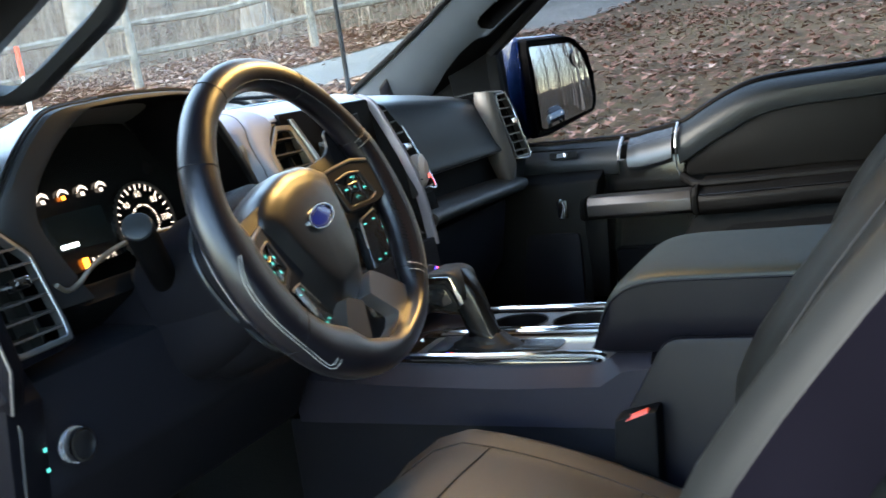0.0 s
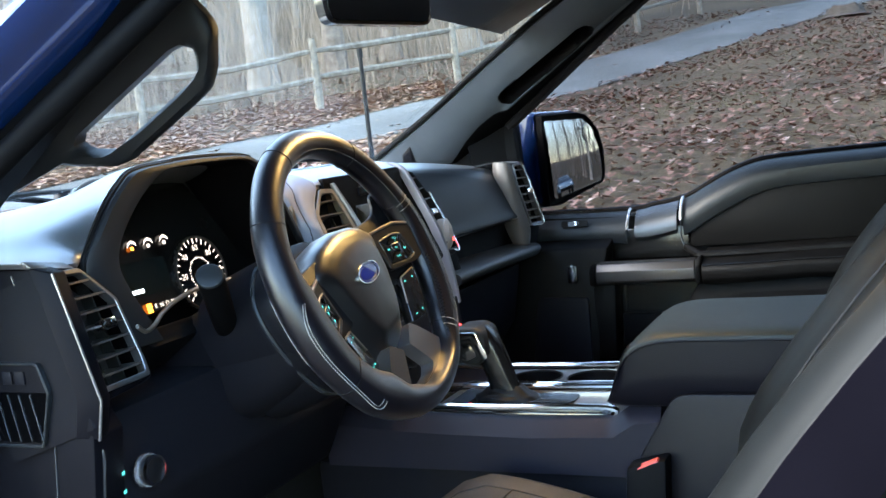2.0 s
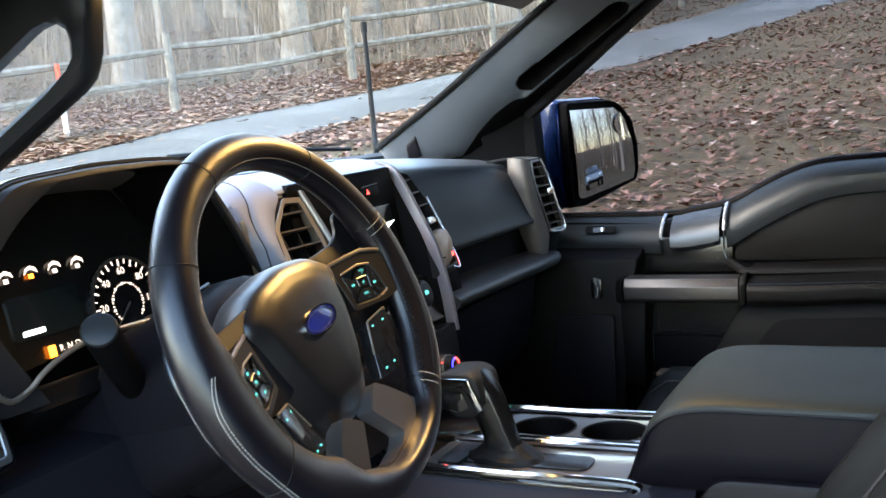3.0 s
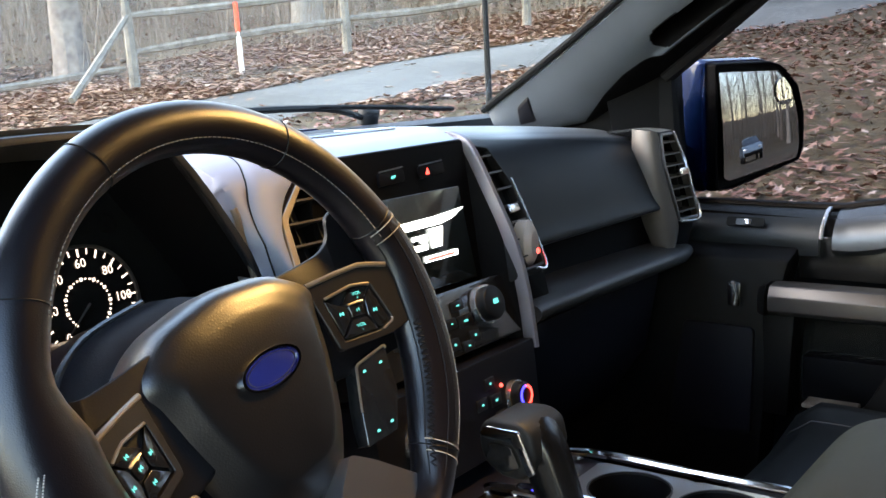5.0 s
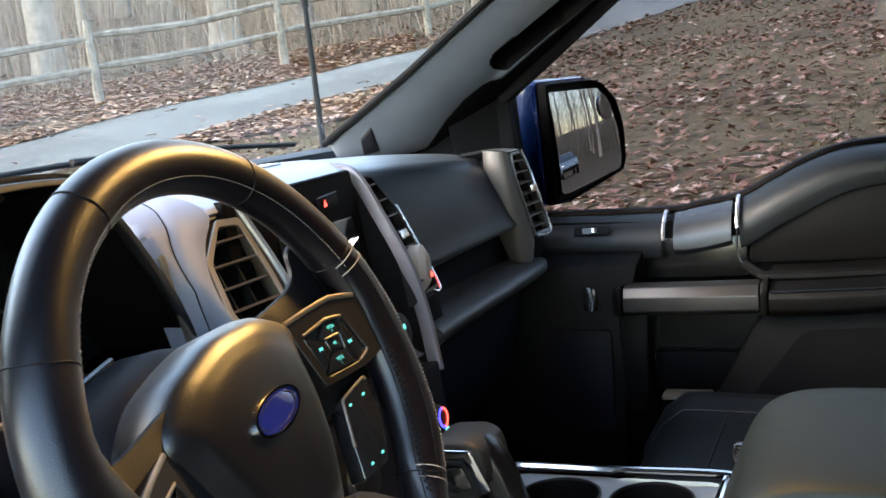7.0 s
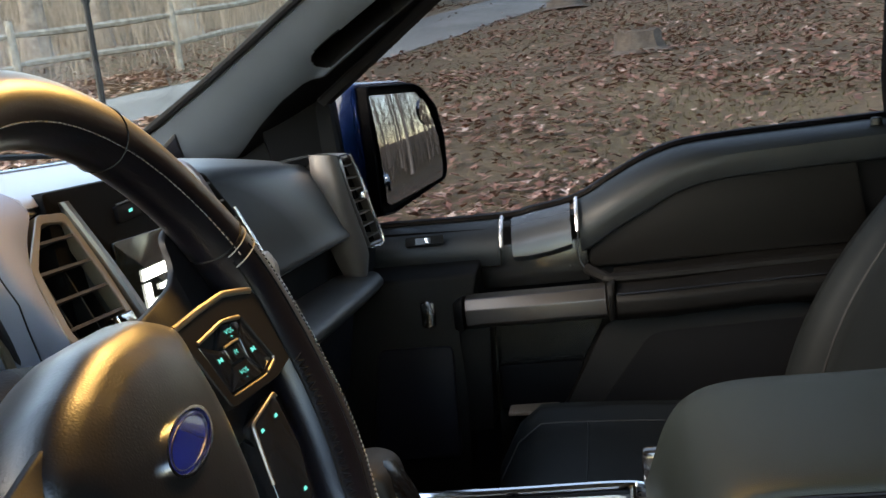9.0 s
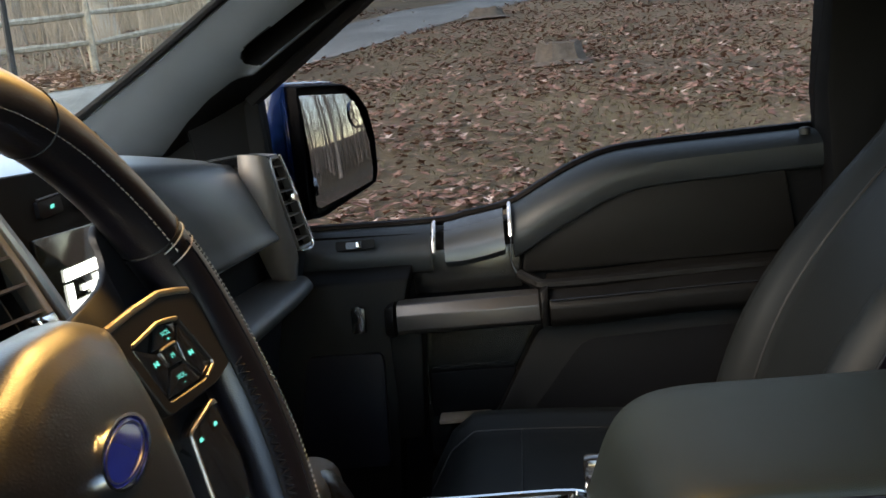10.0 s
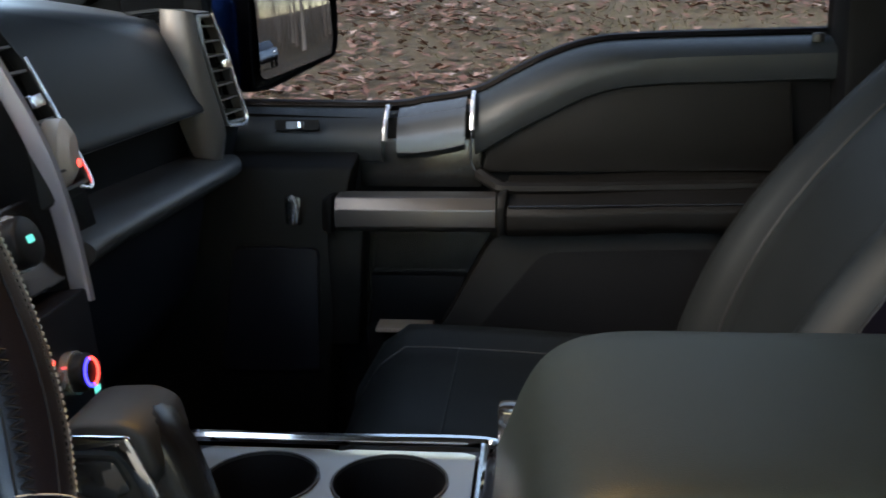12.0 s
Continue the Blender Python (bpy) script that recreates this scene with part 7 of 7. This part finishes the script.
sec = [(0.706, 1.086), (0.704, 1.106), (0.712, 1.118), (0.720, 1.1205), (0.738, 1.130), (0.765, 1.141), (0.81, 1.143), (0.81, 1.078), (0.716, 1.074)]
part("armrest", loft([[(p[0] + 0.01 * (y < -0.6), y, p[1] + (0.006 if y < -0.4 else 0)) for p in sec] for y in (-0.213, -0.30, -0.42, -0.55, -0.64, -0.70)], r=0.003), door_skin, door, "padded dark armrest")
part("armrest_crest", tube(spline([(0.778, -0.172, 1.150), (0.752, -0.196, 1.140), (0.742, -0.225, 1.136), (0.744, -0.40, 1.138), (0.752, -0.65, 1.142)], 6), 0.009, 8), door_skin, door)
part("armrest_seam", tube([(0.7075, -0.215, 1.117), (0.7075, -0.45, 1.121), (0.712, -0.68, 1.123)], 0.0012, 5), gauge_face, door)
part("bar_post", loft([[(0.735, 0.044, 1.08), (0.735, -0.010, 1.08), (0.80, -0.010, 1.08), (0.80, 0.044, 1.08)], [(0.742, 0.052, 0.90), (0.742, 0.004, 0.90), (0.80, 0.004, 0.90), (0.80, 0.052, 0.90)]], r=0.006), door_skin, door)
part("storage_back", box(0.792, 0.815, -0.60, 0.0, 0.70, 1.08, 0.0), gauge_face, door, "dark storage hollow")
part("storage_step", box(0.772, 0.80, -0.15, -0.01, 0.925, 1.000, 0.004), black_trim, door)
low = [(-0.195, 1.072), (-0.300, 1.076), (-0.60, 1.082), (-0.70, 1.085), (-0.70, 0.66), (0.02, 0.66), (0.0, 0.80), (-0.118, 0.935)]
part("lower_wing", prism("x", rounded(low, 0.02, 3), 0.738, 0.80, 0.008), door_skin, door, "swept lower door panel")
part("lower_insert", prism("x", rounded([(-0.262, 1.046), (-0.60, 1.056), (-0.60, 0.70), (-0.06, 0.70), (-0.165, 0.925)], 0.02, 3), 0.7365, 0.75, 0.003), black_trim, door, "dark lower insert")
part("pocket_lip", box(0.732, 0.775, -0.105, -0.022, 0.924, 0.931, 0.002), tan_card, door, "pale edge in the door pocket")
plate_ = [(0.060, 1.2105), (0.125, 1.2105), (0.125, 1.2245), (0.060, 1.2245)]
sw = part("window_switch", loft([[(0.7905 - (z - 1.2105) * -0.45 - d, y, z + d * 0.4) for y, z in rounded(plate_, 0.003, 2)] for d in (0.0, 0.0035)]), door_skin, door, "flush black window switch")
part("switch_cup", loft([[(0.7885 - (z - 1.2105) * -0.45 - d, y, z + d * 0.4) for y, z in rounded([(0.082, 1.2125), (0.108, 1.2125), (0.108, 1.2225), (0.082, 1.2225)], 0.002, 2)] for d in (0.0, 0.0030)]), gauge_face, sw)
part("lever", loft([[(0.786 - (z - 1.2105) * -0.45 - d, y, z + d * 0.4) for y, z in [(0.084, 1.2135), (0.091, 1.2135), (0.091, 1.2225), (0.084, 1.2225)]] for d in (0.0, 0.0055)], r=0.001), chrome, sw)
lt = part("latch_handle", tube(spline([(0.728, 0.092, 1.122), (0.722, 0.088, 1.126), (0.720, 0.084, 1.112), (0.722, 0.086, 1.092), (0.729, 0.090, 1.086)], 5), 0.0042, 8), bright_trim, door, "chrome inner latch")
part("latch_cup", box(0.729, 0.737, 0.078, 0.102, 1.084, 1.126, 0.004), gauge_face, lt)
part("sill_guard", box(0.78, 0.90, -0.72, 0.5, 0.60, 0.67, 0.01), lower_plastic, door)
part("lock_pin", disc((0.808, -0.635, 1.341), (0, 0, 1), 0.009, 0.012, 14, 0.003), dash_dark, door)

pil = thing("seat_belt_pillar", (0.80, -0.72, 0.62), "black pillar trim behind the passenger window", "pillar")
part("pillar_cover", prism("x", [(-0.660, 1.20), (-0.655, 1.40), (-0.670, 1.55), (-0.69, 1.80), (-0.90, 1.80), (-0.90, 0.62), (-0.70, 0.62)], 0.755, 0.86, 0.012), black_trim, pil)

# ---- centre console ----
con = thing("centre_console", (0.0, -0.1, 0.62), "wide dark console with chrome rails and cupholders", "console")
top = lambda y: 1.022 + (0.012 if y > 0.1 else 0.0) + 0.05 * max(0, (-0.20 - y)) / 0.1
side = []
for y, zt, w, well in ((0.26, 1.035, 0.140, 0), (0.10, 1.025, 0.140, 0), (0.032, 1.0225, 0.140, 0), (0.030, 1.0225, 0.140, 1), (-0.10, 1.020, 0.140, 1), (-0.206, 1.0235, 0.140, 1), (-0.208, 1.0235, 0.140, 0), (-0.228, 1.024, 0.140, 0), (-0.262, 1.046, 0.142, 0), (-0.300, 1.050, 0.142, 0)):
    zw = 0.945 if well else zt
    side.append([(-w, y, 0.940), (-w - 0.003, y, zt - 0.024), (-w + 0.001, y, zt - 0.020), (-w + 0.026, y, zt + 0.002), (0.030, y, zt), (0.030, y, zw), (0.138, y, zw), (0.138, y, zt), (0.155, y, zt), (0.170, y, zt - 0.012), (0.175, y, 0.99), (0.170, y, 0.935)])
part("console_body", loft(side), console_side, con, "slate grey console shell")
part("console_base", box(-0.118, 0.150, -0.70, 0.30, 0.62, 0.938, 0.01), lower_plastic, con)
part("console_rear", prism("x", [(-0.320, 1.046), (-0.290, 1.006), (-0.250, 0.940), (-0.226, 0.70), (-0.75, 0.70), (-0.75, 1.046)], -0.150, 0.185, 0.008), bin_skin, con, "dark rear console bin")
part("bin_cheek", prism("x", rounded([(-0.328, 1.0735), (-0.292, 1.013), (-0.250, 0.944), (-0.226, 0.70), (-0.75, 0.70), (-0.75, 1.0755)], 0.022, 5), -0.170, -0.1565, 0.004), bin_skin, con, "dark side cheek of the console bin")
plate = rounded([(-0.112, 0.105), (-0.112, -0.214), (0.026, -0.214), (0.026, 0.105)], 0.008, 4)
part("deck", flat_plate(plate, lambda u, v, n: Vector((u, v, 1.0265 + n)), 0.012, 0.001), gloss_black, con, "dark console deck")
part("silver_plate", flat_plate(rounded([(-0.104, 0.075), (-0.104, -0.206), (0.005, -0.206), (0.005, 0.075)], 0.010), lambda u, v, n: Vector((u, v, 1.0295 + n)), 0.003, 0.0008), satin_silver, con, "satin silver shifter plate")
for y0, y1, yc in ((-0.0885, 0.030, -0.035), (-0.206, -0.0885, -0.140)):
    hole = [(0.084 + 0.046 * math.cos(2 * math.pi * k / 48), yc + 0.046 * math.sin(2 * math.pi * k / 48)) for k in range(48)]
    rim = []
    for p in hole:
        d = Vector(p) - Vector((0.084, yc))
        f = min(0.056 / abs(d.x) if abs(d.x) > 1e-6 else 9, ((y1 - yc) if d.y > 0 else (yc - y0)) / abs(d.y) if abs(d.y) > 1e-6 else 9)
        rim.append((0.084 + d.x * f, yc + d.y * f))
    part("cup_plate", loft([[(p[0], p[1], 1.027) for p in rim], [(p[0], p[1], 1.0300) for p in rim], [(p[0], p[1], 1.0300) for p in hole], [(p[0], p[1], 1.024) for p in hole]], caps=False), satin_silver, con, "satin silver cupholder plate")
for x, y0, y1 in ((-0.110, 0.11, -0.215), (0.010, 0.09, -0.212), (0.024, 0.06, -0.210), (0.150, 0.05, -0.214)):
    part("chrome_rail", tube(spline([(x, y0 + 0.015, 1.022), (x, y0, 1.034), (x, (y0 + y1) / 2, 1.0345), (x, y1, 1.035), (x, y1 - 0.006, 1.022)], 6), 0.0052, 8), chrome, con, "bright chrome rail")
part("chrome_rail", tube([(0.150, -0.2135, 1.034), (0.026, -0.2135, 1.034)], 0.0040, 8), chrome, con)
part("chrome_rail", tube([(-0.110, -0.2135, 1.033), (0.008, -0.2135, 1.033)], 0.0034, 8), chrome, con)
part("chrome_rail", tube([(-0.110, 0.110, 1.034), (-0.070, 0.150, 1.040), (-0.02, 0.165, 1.050)], 0.0045, 8), chrome, con)
part("chrome_rail", tube([(0.150, 0.05, 1.034), (0.120, 0.090, 1.040), (0.10, 0.13, 1.050)], 0.0045, 8), chrome, con)
for y in (-0.035, -0.140):
    ringz = lambda r, z: [(0.084 + r * math.cos(2 * math.pi * k / 36), y + r * math.sin(2 * math.pi * k / 36), z) for k in range(36)]
    well = loft([ringz(0.046, 1.0295), ringz(0.0445, 1.02), ringz(0.042, 0.955), ringz(0.030, 0.951), ringz(0.010, 0.951)], caps=False)
    cup = part("cupholder", well, black_trim, con, "deep dark cupholder")
    part("cup_lip", ring_band((0.084, y, 1.0315), (0, 0, 1), 0.0475, 0.002, 0.003, 36), dash_dark, cup)
part("shifter_slot", flat_plate(rounded([(-0.072, 0.050), (-0.072, -0.150), (-0.022, -0.150), (-0.022, 0.050)], 0.016), lambda u, v, n: Vector((u, v, 1.0325 + n)), 0.003, 0.0006), gauge_face, con)

# ---- armrest lid ----
lid = thing("console_armrest", (0.02, -0.45, 1.05), "dark leather console armrest lid, closed", "armrest")
nose = spline([(0, -0.226, 1.060), (0, -0.229, 1.070), (0, -0.237, 1.090), (0, -0.246, 1.112), (0, -0.259, 1.133), (0, -0.276, 1.147), (0, -0.300, 1.1555), (0, -0.340, 1.159), (0, -0.42, 1.159), (0, -0.52, 1.160), (0, -0.74, 1.160)], 3)
CX = -0.020
pad, band, seam = [], [], {-1: [], 1: []}
for p in nose:
    w, zt = 0.134 - 0.012 * max(0, (p.y + 0.27) / 0.045) ** 2, p.z
    zs = max(1.056, min(1.145, zt - 0.014))
    zs = min(zs, zt - 0.002)
    ring = []
    for k in range(25):
        g = math.pi * (1 - k / 24)
        c, h = math.cos(g), math.sin(g)
        ring.append((CX + w * math.copysign(abs(c) ** 0.42, c), p.y, zs + (zt - zs) * h ** 0.62))
    pad.append(ring)
    band.append([(CX - w + 0.012, p.y, 1.048), (CX - w + 0.001, p.y, 1.054), (CX - w - 0.001, p.y, (1.054 + zs) / 2), (CX - w + 0.001, p.y, zs - 0.001), (CX + w - 0.001, p.y, zs - 0.001), (CX + w + 0.001, p.y, (1.054 + zs) / 2), (CX + w - 0.001, p.y, 1.054), (CX + w - 0.012, p.y, 1.048)])
    for s in (-1, 1):
        seam[s].append((CX + s * (w + 0.0005), p.y, zs))
part("lid_pad", loft(pad), lid_leather, lid, "smooth dark leather pad", 75)
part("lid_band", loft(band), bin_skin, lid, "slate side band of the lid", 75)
for s in (-1, 1):
    part("piping", tube(seam[s], 0.0016, 6), bin_skin, lid, "stitched edge seam")
part("latch", box(0.110, 0.132, -0.275, -0.225, 1.045, 1.085, 0.006), gloss_black, lid, "black lid latch")

# ---- gear shifter ----
sh = thing("gear_shifter", (-0.045, 0.0, 1.03), "black and chrome console gear shifter", "gear shifter")
part("boot", loft([[(-0.050 + w * math.cos(t), -0.032 + h * math.sin(t), z + 0.002 * math.sin(5 * t)) for t in [6.283 * i / 30 for i in range(30)]] for w, h, z in ((0.030, 0.058, 1.030), (0.029, 0.052, 1.037), (0.024, 0.042, 1.041), (0.024, 0.036, 1.046), (0.018, 0.028, 1.052))]), black_rubber, sh, "wrinkled dark boot")
# the lever: a broad blade that sweeps up and forward into the head
back = spline([(0, -0.066, 1.038), (0, -0.055, 1.052), (0, -0.045, 1.083), (0, -0.030, 1.126), (0, -0.014, 1.149), (0, 0.002, 1.154)], 5)
fore = spline([(0, -0.008, 1.038), (0, -0.008, 1.052), (0, -0.004, 1.072), (0, 0.004, 1.094), (0, 0.012, 1.110), (0, 0.020, 1.130)], 5)
rings = []
for i, (p, q) in enumerate(zip(back, fore)):
    hw = 0.015 + 0.012 * i / (len(back) - 1)
    ring = []
    for k in range(16):
        t = 6.283 * k / 16
        c, h = math.copysign(abs(math.cos(t)) ** 0.6, math.cos(t)), math.copysign(abs(math.sin(t)) ** 0.6, math.sin(t))
        m = p.lerp(q, 0.5 + 0.5 * c)
        ring.append((-0.052 + hw * h, m.y, m.z))
    rings.append(ring)
part("stem", loft(rings), stem_black, sh, "black sweeping stem", 60)
H = rounded([(0.046, 1.146), (0.034, 1.154), (0.000, 1.156), (-0.016, 1.148), (-0.022, 1.120), (-0.006, 1.094), (0.018, 1.094), (0.040, 1.106), (0.047, 1.125)], 0.008, 3)
part("head", loft([[(x, p[0], p[1]) for p in o_] for x, o_ in ((-0.086, inset(H, 0.86)), (-0.084, inset(H, 0.95)), (-0.079, H), (-0.026, H), (-0.020, inset(H, 0.93)), (-0.016, inset(H, 0.80)))]), dash_dark, sh, "rounded black knob head", 60)
cb = rounded([(0.041, 1.140), (0.034, 1.149), (-0.006, 1.149), (-0.017, 1.124), (-0.024, 1.108), (-0.014, 1.104), (-0.003, 1.128), (0.004, 1.136), (0.032, 1.136)], 0.003, 2)
part("chrome_frame", flat_plate([(p[0], p[1]) for p in cb], lambda u, v, n: Vector((-0.0885 - n, u, v)), -0.004, 0.0010), chrome, sh, "chrome side frame")
part("side_button", prism("x", rounded([(0.033, 1.131), (0.006, 1.131), (-0.004, 1.110), (0.014, 1.102), (0.036, 1.110)], 0.004, 3), -0.0895, -0.080, 0.0015), gloss_black, sh)
part("base_plate", flat_plate(rounded([(-0.092, 0.050), (-0.092, 0.018), (-0.012, 0.018), (-0.012, 0.050)], 0.006), lambda u, v, n: Vector((u, v, 1.0365 + n)), 0.006, 0.001), dash_dark, sh)


# ---- seats ----
def cushion(cx, w, y0, y1, zt, tilt, parent, skin, seam_mat, crown=0.0):
    """A padded seat base with raised sides, seen from the front edge back."""
    secs = []
    for f in [i / 14 for i in range(15)]:
        y = y0 + (y1 - y0) * f
        front = max(0.0, 1 - f / (0.16 if not crown else 0.24))
        z = zt - 0.085 * front ** 2 - tilt * f * f
        ring = []
        for k in range(21):
            g = -1 + 2 * k / 20
            side = 0.020 * math.exp(-((abs(g) - 0.78) / 0.18) ** 2) - 0.06 * (max(0, abs(g) - 0.82) / 0.18) ** 2.2
            side += crown * (1 - g * g) - 0.03 * crown / 0.03 * max(0, abs(g) - 0.7) / 0.3 if crown else 0.0
            puff = -0.004 * math.exp(-((abs(g) - 0.60) / 0.03) ** 2)
            ring.append((cx + g * w * (1 - (0.10 if not crown else 0.42) * front ** 2), y, z + side + puff))
        ring += [(cx + w * 0.98, y, z - 0.13), (cx - w * 0.98, y, z - 0.13)]
        secs.append(ring)
    c = part("cushion", loft(secs), skin, parent, "", 60)
    for s in (-1, 1):
        part("seam", tube([(r[10 + s * 6][0], r[10 + s * 6][1], r[10 + s * 6][2] + 0.0005) for r in secs], 0.0013, 5), seam_mat, c)
    for i in (4, 9):
        part("seam", tube([(p[0], p[1], p[2] + 0.0005) for p in secs[i][4:17]], 0.0013, 5), seam_mat, c)
    return c


def backrest(cx, w, y0, lean, z0, z1, parent, skin, seam_mat, belly=0.0, line=None):
    """A leaning seat back with full rounded bolsters down both sides."""
    secs = []
    for f in [i / 24 for i in range(25)]:
        z = z0 + (z1 - z0) * f
        yc = y0 - lean * f + belly * (math.sin(math.pi * min(f, 0.62) / 0.62) - 0.35)
        if line:
            yc = float(np.interp(z, [q[0] for q in line], [q[1] for q in line])) - 0.050 * (1 - 0.4 * f)
        ww = w * (1.0 - 0.10 * f ** 3)
        ring = []
        for k in range(25):
            g = -1 + 2 * k / 24
            a = abs(g)
            bol = 0.050 * math.exp(-((a - 0.80) / 0.17) ** 2) * (1 - 0.4 * f) - 0.006 * math.exp(-((a - 0.55) / 0.04) ** 2)
            ring.append((cx + g * ww, yc + bol - 0.075 * max(0, (a - 0.80) / 0.20) ** 2.2, z))
        ring += [(cx + ww * 1.01, yc - 0.09, z), (cx + ww * 0.96, yc - 0.13, z), (cx - ww * 0.96, yc - 0.13, z), (cx - ww * 1.01, yc - 0.09, z)]
        secs.append(ring)
    c = part("backrest", loft(secs, r=0.0), skin, parent, "", 60)
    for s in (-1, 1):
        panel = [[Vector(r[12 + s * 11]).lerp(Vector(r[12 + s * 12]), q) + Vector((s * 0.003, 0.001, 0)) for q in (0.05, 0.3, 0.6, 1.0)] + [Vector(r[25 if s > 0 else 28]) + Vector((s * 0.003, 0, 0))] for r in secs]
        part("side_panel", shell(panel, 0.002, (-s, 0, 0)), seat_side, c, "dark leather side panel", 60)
    for s in (-1, 1):
        part("seam", tube([(r[12 + s * 7][0], r[12 + s * 7][1] + 0.001, r[12 + s * 7][2]) for r in secs], 0.0022, 5), seam_mat, c)
        part("seam", tube([Vector(r[12 + s * 11]).lerp(Vector(r[12 + s * 12]), 0.04) + Vector((s * 0.001, 0, 0)) for r in secs], 0.0022, 5), seam_mat, c)
    return c


def headrest(cx, y, z, parent, skin):
    o = lambda w, h, d: [(cx + w * math.copysign(abs(math.cos(t)) ** 0.6, math.cos(t)), y + d, z + h * math.copysign(abs(math.sin(t)) ** 0.6, math.sin(t))) for t in [6.283 * i / 24 for i in range(24)]]
    h = part("headrest", loft([o(0.10, 0.07, -0.10), o(0.135, 0.10, -0.08), o(0.14, 0.105, -0.03), o(0.125, 0.09, 0.0), o(0.06, 0.04, 0.008)]), skin, parent)
    for s in (-1, 1):
        part("headrest_post", tube([(cx + s * 0.06, y - 0.05, z - 0.19), (cx + s * 0.06, y - 0.05, z - 0.08)], 0.007, 8), chrome, h)


ps = thing("passenger_seat", (0.45, -0.35, 0.62), "black leather front passenger seat, empty", "seat", "front seats")
cushion(0.440, 0.215, -0.020, -0.50, 0.962, 0.03, ps, seat_leather, dash_dark)
backrest(0.450, 0.235, -0.460, 0.40, 0.93, 1.58, ps, seat_leather, black_rubber, 0.045)
headrest(0.45, -0.94, 1.67, ps, seat_leather)
part("seat_base", box(0.25, 0.65, -0.50, -0.05, 0.62, 0.90, 0.02), lower_plastic, ps)

ds = thing("driver_seat", (-0.40, -0.35, 0.62), "black leather driver seat with bolsters, empty", "seat", "front seats")
cushion(-0.400, 0.235, 0.045, -0.50, 0.952, 0.16, ds, seat_cloth, dash_dark, 0.026)
backrest(-0.400, 0.255, 0, 0, 0.90, 1.56, ds, seat_leather, black_rubber, 0.0, [(0.90, -0.414), (0.94, -0.409), (0.98, -0.408), (1.035, -0.415), (1.082, -0.437), (1.156, -0.490), (1.2375, -0.556), (1.298, -0.610), (1.40, -0.695), (1.50, -0.765), (1.56, -0.80)])
headrest(-0.40, -0.90, 1.68, ds, seat_leather)
part("seat_base", box(-0.62, -0.18, -0.55, -0.05, 0.62, 0.85, 0.02), lower_plastic, ds)

bk_ = thing("seat_belt_buckle", (-0.175, -0.30, 0.90), "black seat belt buckle with red release", "buckle")
part("buckle_body", loft([[(-0.205, -0.25, 0.86), (-0.165, -0.25, 0.86), (-0.165, -0.31, 0.86), (-0.205, -0.31, 0.86)], [(-0.208, -0.262, 0.978), (-0.168, -0.262, 0.978), (-0.168, -0.318, 0.992), (-0.208, -0.318, 0.992)]], r=0.005), black_trim, bk_)
part("release_button", loft([[(-0.2085, -0.264, 0.971), (-0.196, -0.263, 0.973), (-0.196, -0.308, 0.990), (-0.2085, -0.308, 0.989)], [(-0.206, -0.266, 0.974), (-0.198, -0.265, 0.976), (-0.198, -0.306, 0.994), (-0.206, -0.306, 0.993)]], r=0.0018), red_plastic, bk_, "red release button")


def pedal(x, w, y, z, label):
    p = thing("pedal", (x, y, z), label, "pedal", "foot pedals")
    part("pad", loft([[(x - w, y, z - 0.05), (x + w, y, z - 0.05), (x + w, y + 0.02, z - 0.05), (x - w, y + 0.02, z - 0.05)], [(x - w, y + 0.04, z + 0.05), (x + w, y + 0.04, z + 0.05), (x + w, y + 0.06, z + 0.05), (x - w, y + 0.06, z + 0.05)]], r=0.006), black_rubber, p)
    part("pedal_arm", tube([(x, y + 0.03, z), (x, y + 0.10, z + 0.10), (x, y + 0.14, z + 0.30)], 0.009, 8), black_trim, p)


pedal(-0.36, 0.045, 0.34, 0.78, "black rubber brake pedal in the footwell")
pedal(-0.24, 0.030, 0.36, 0.76, "black rubber accelerator pedal in the footwell")
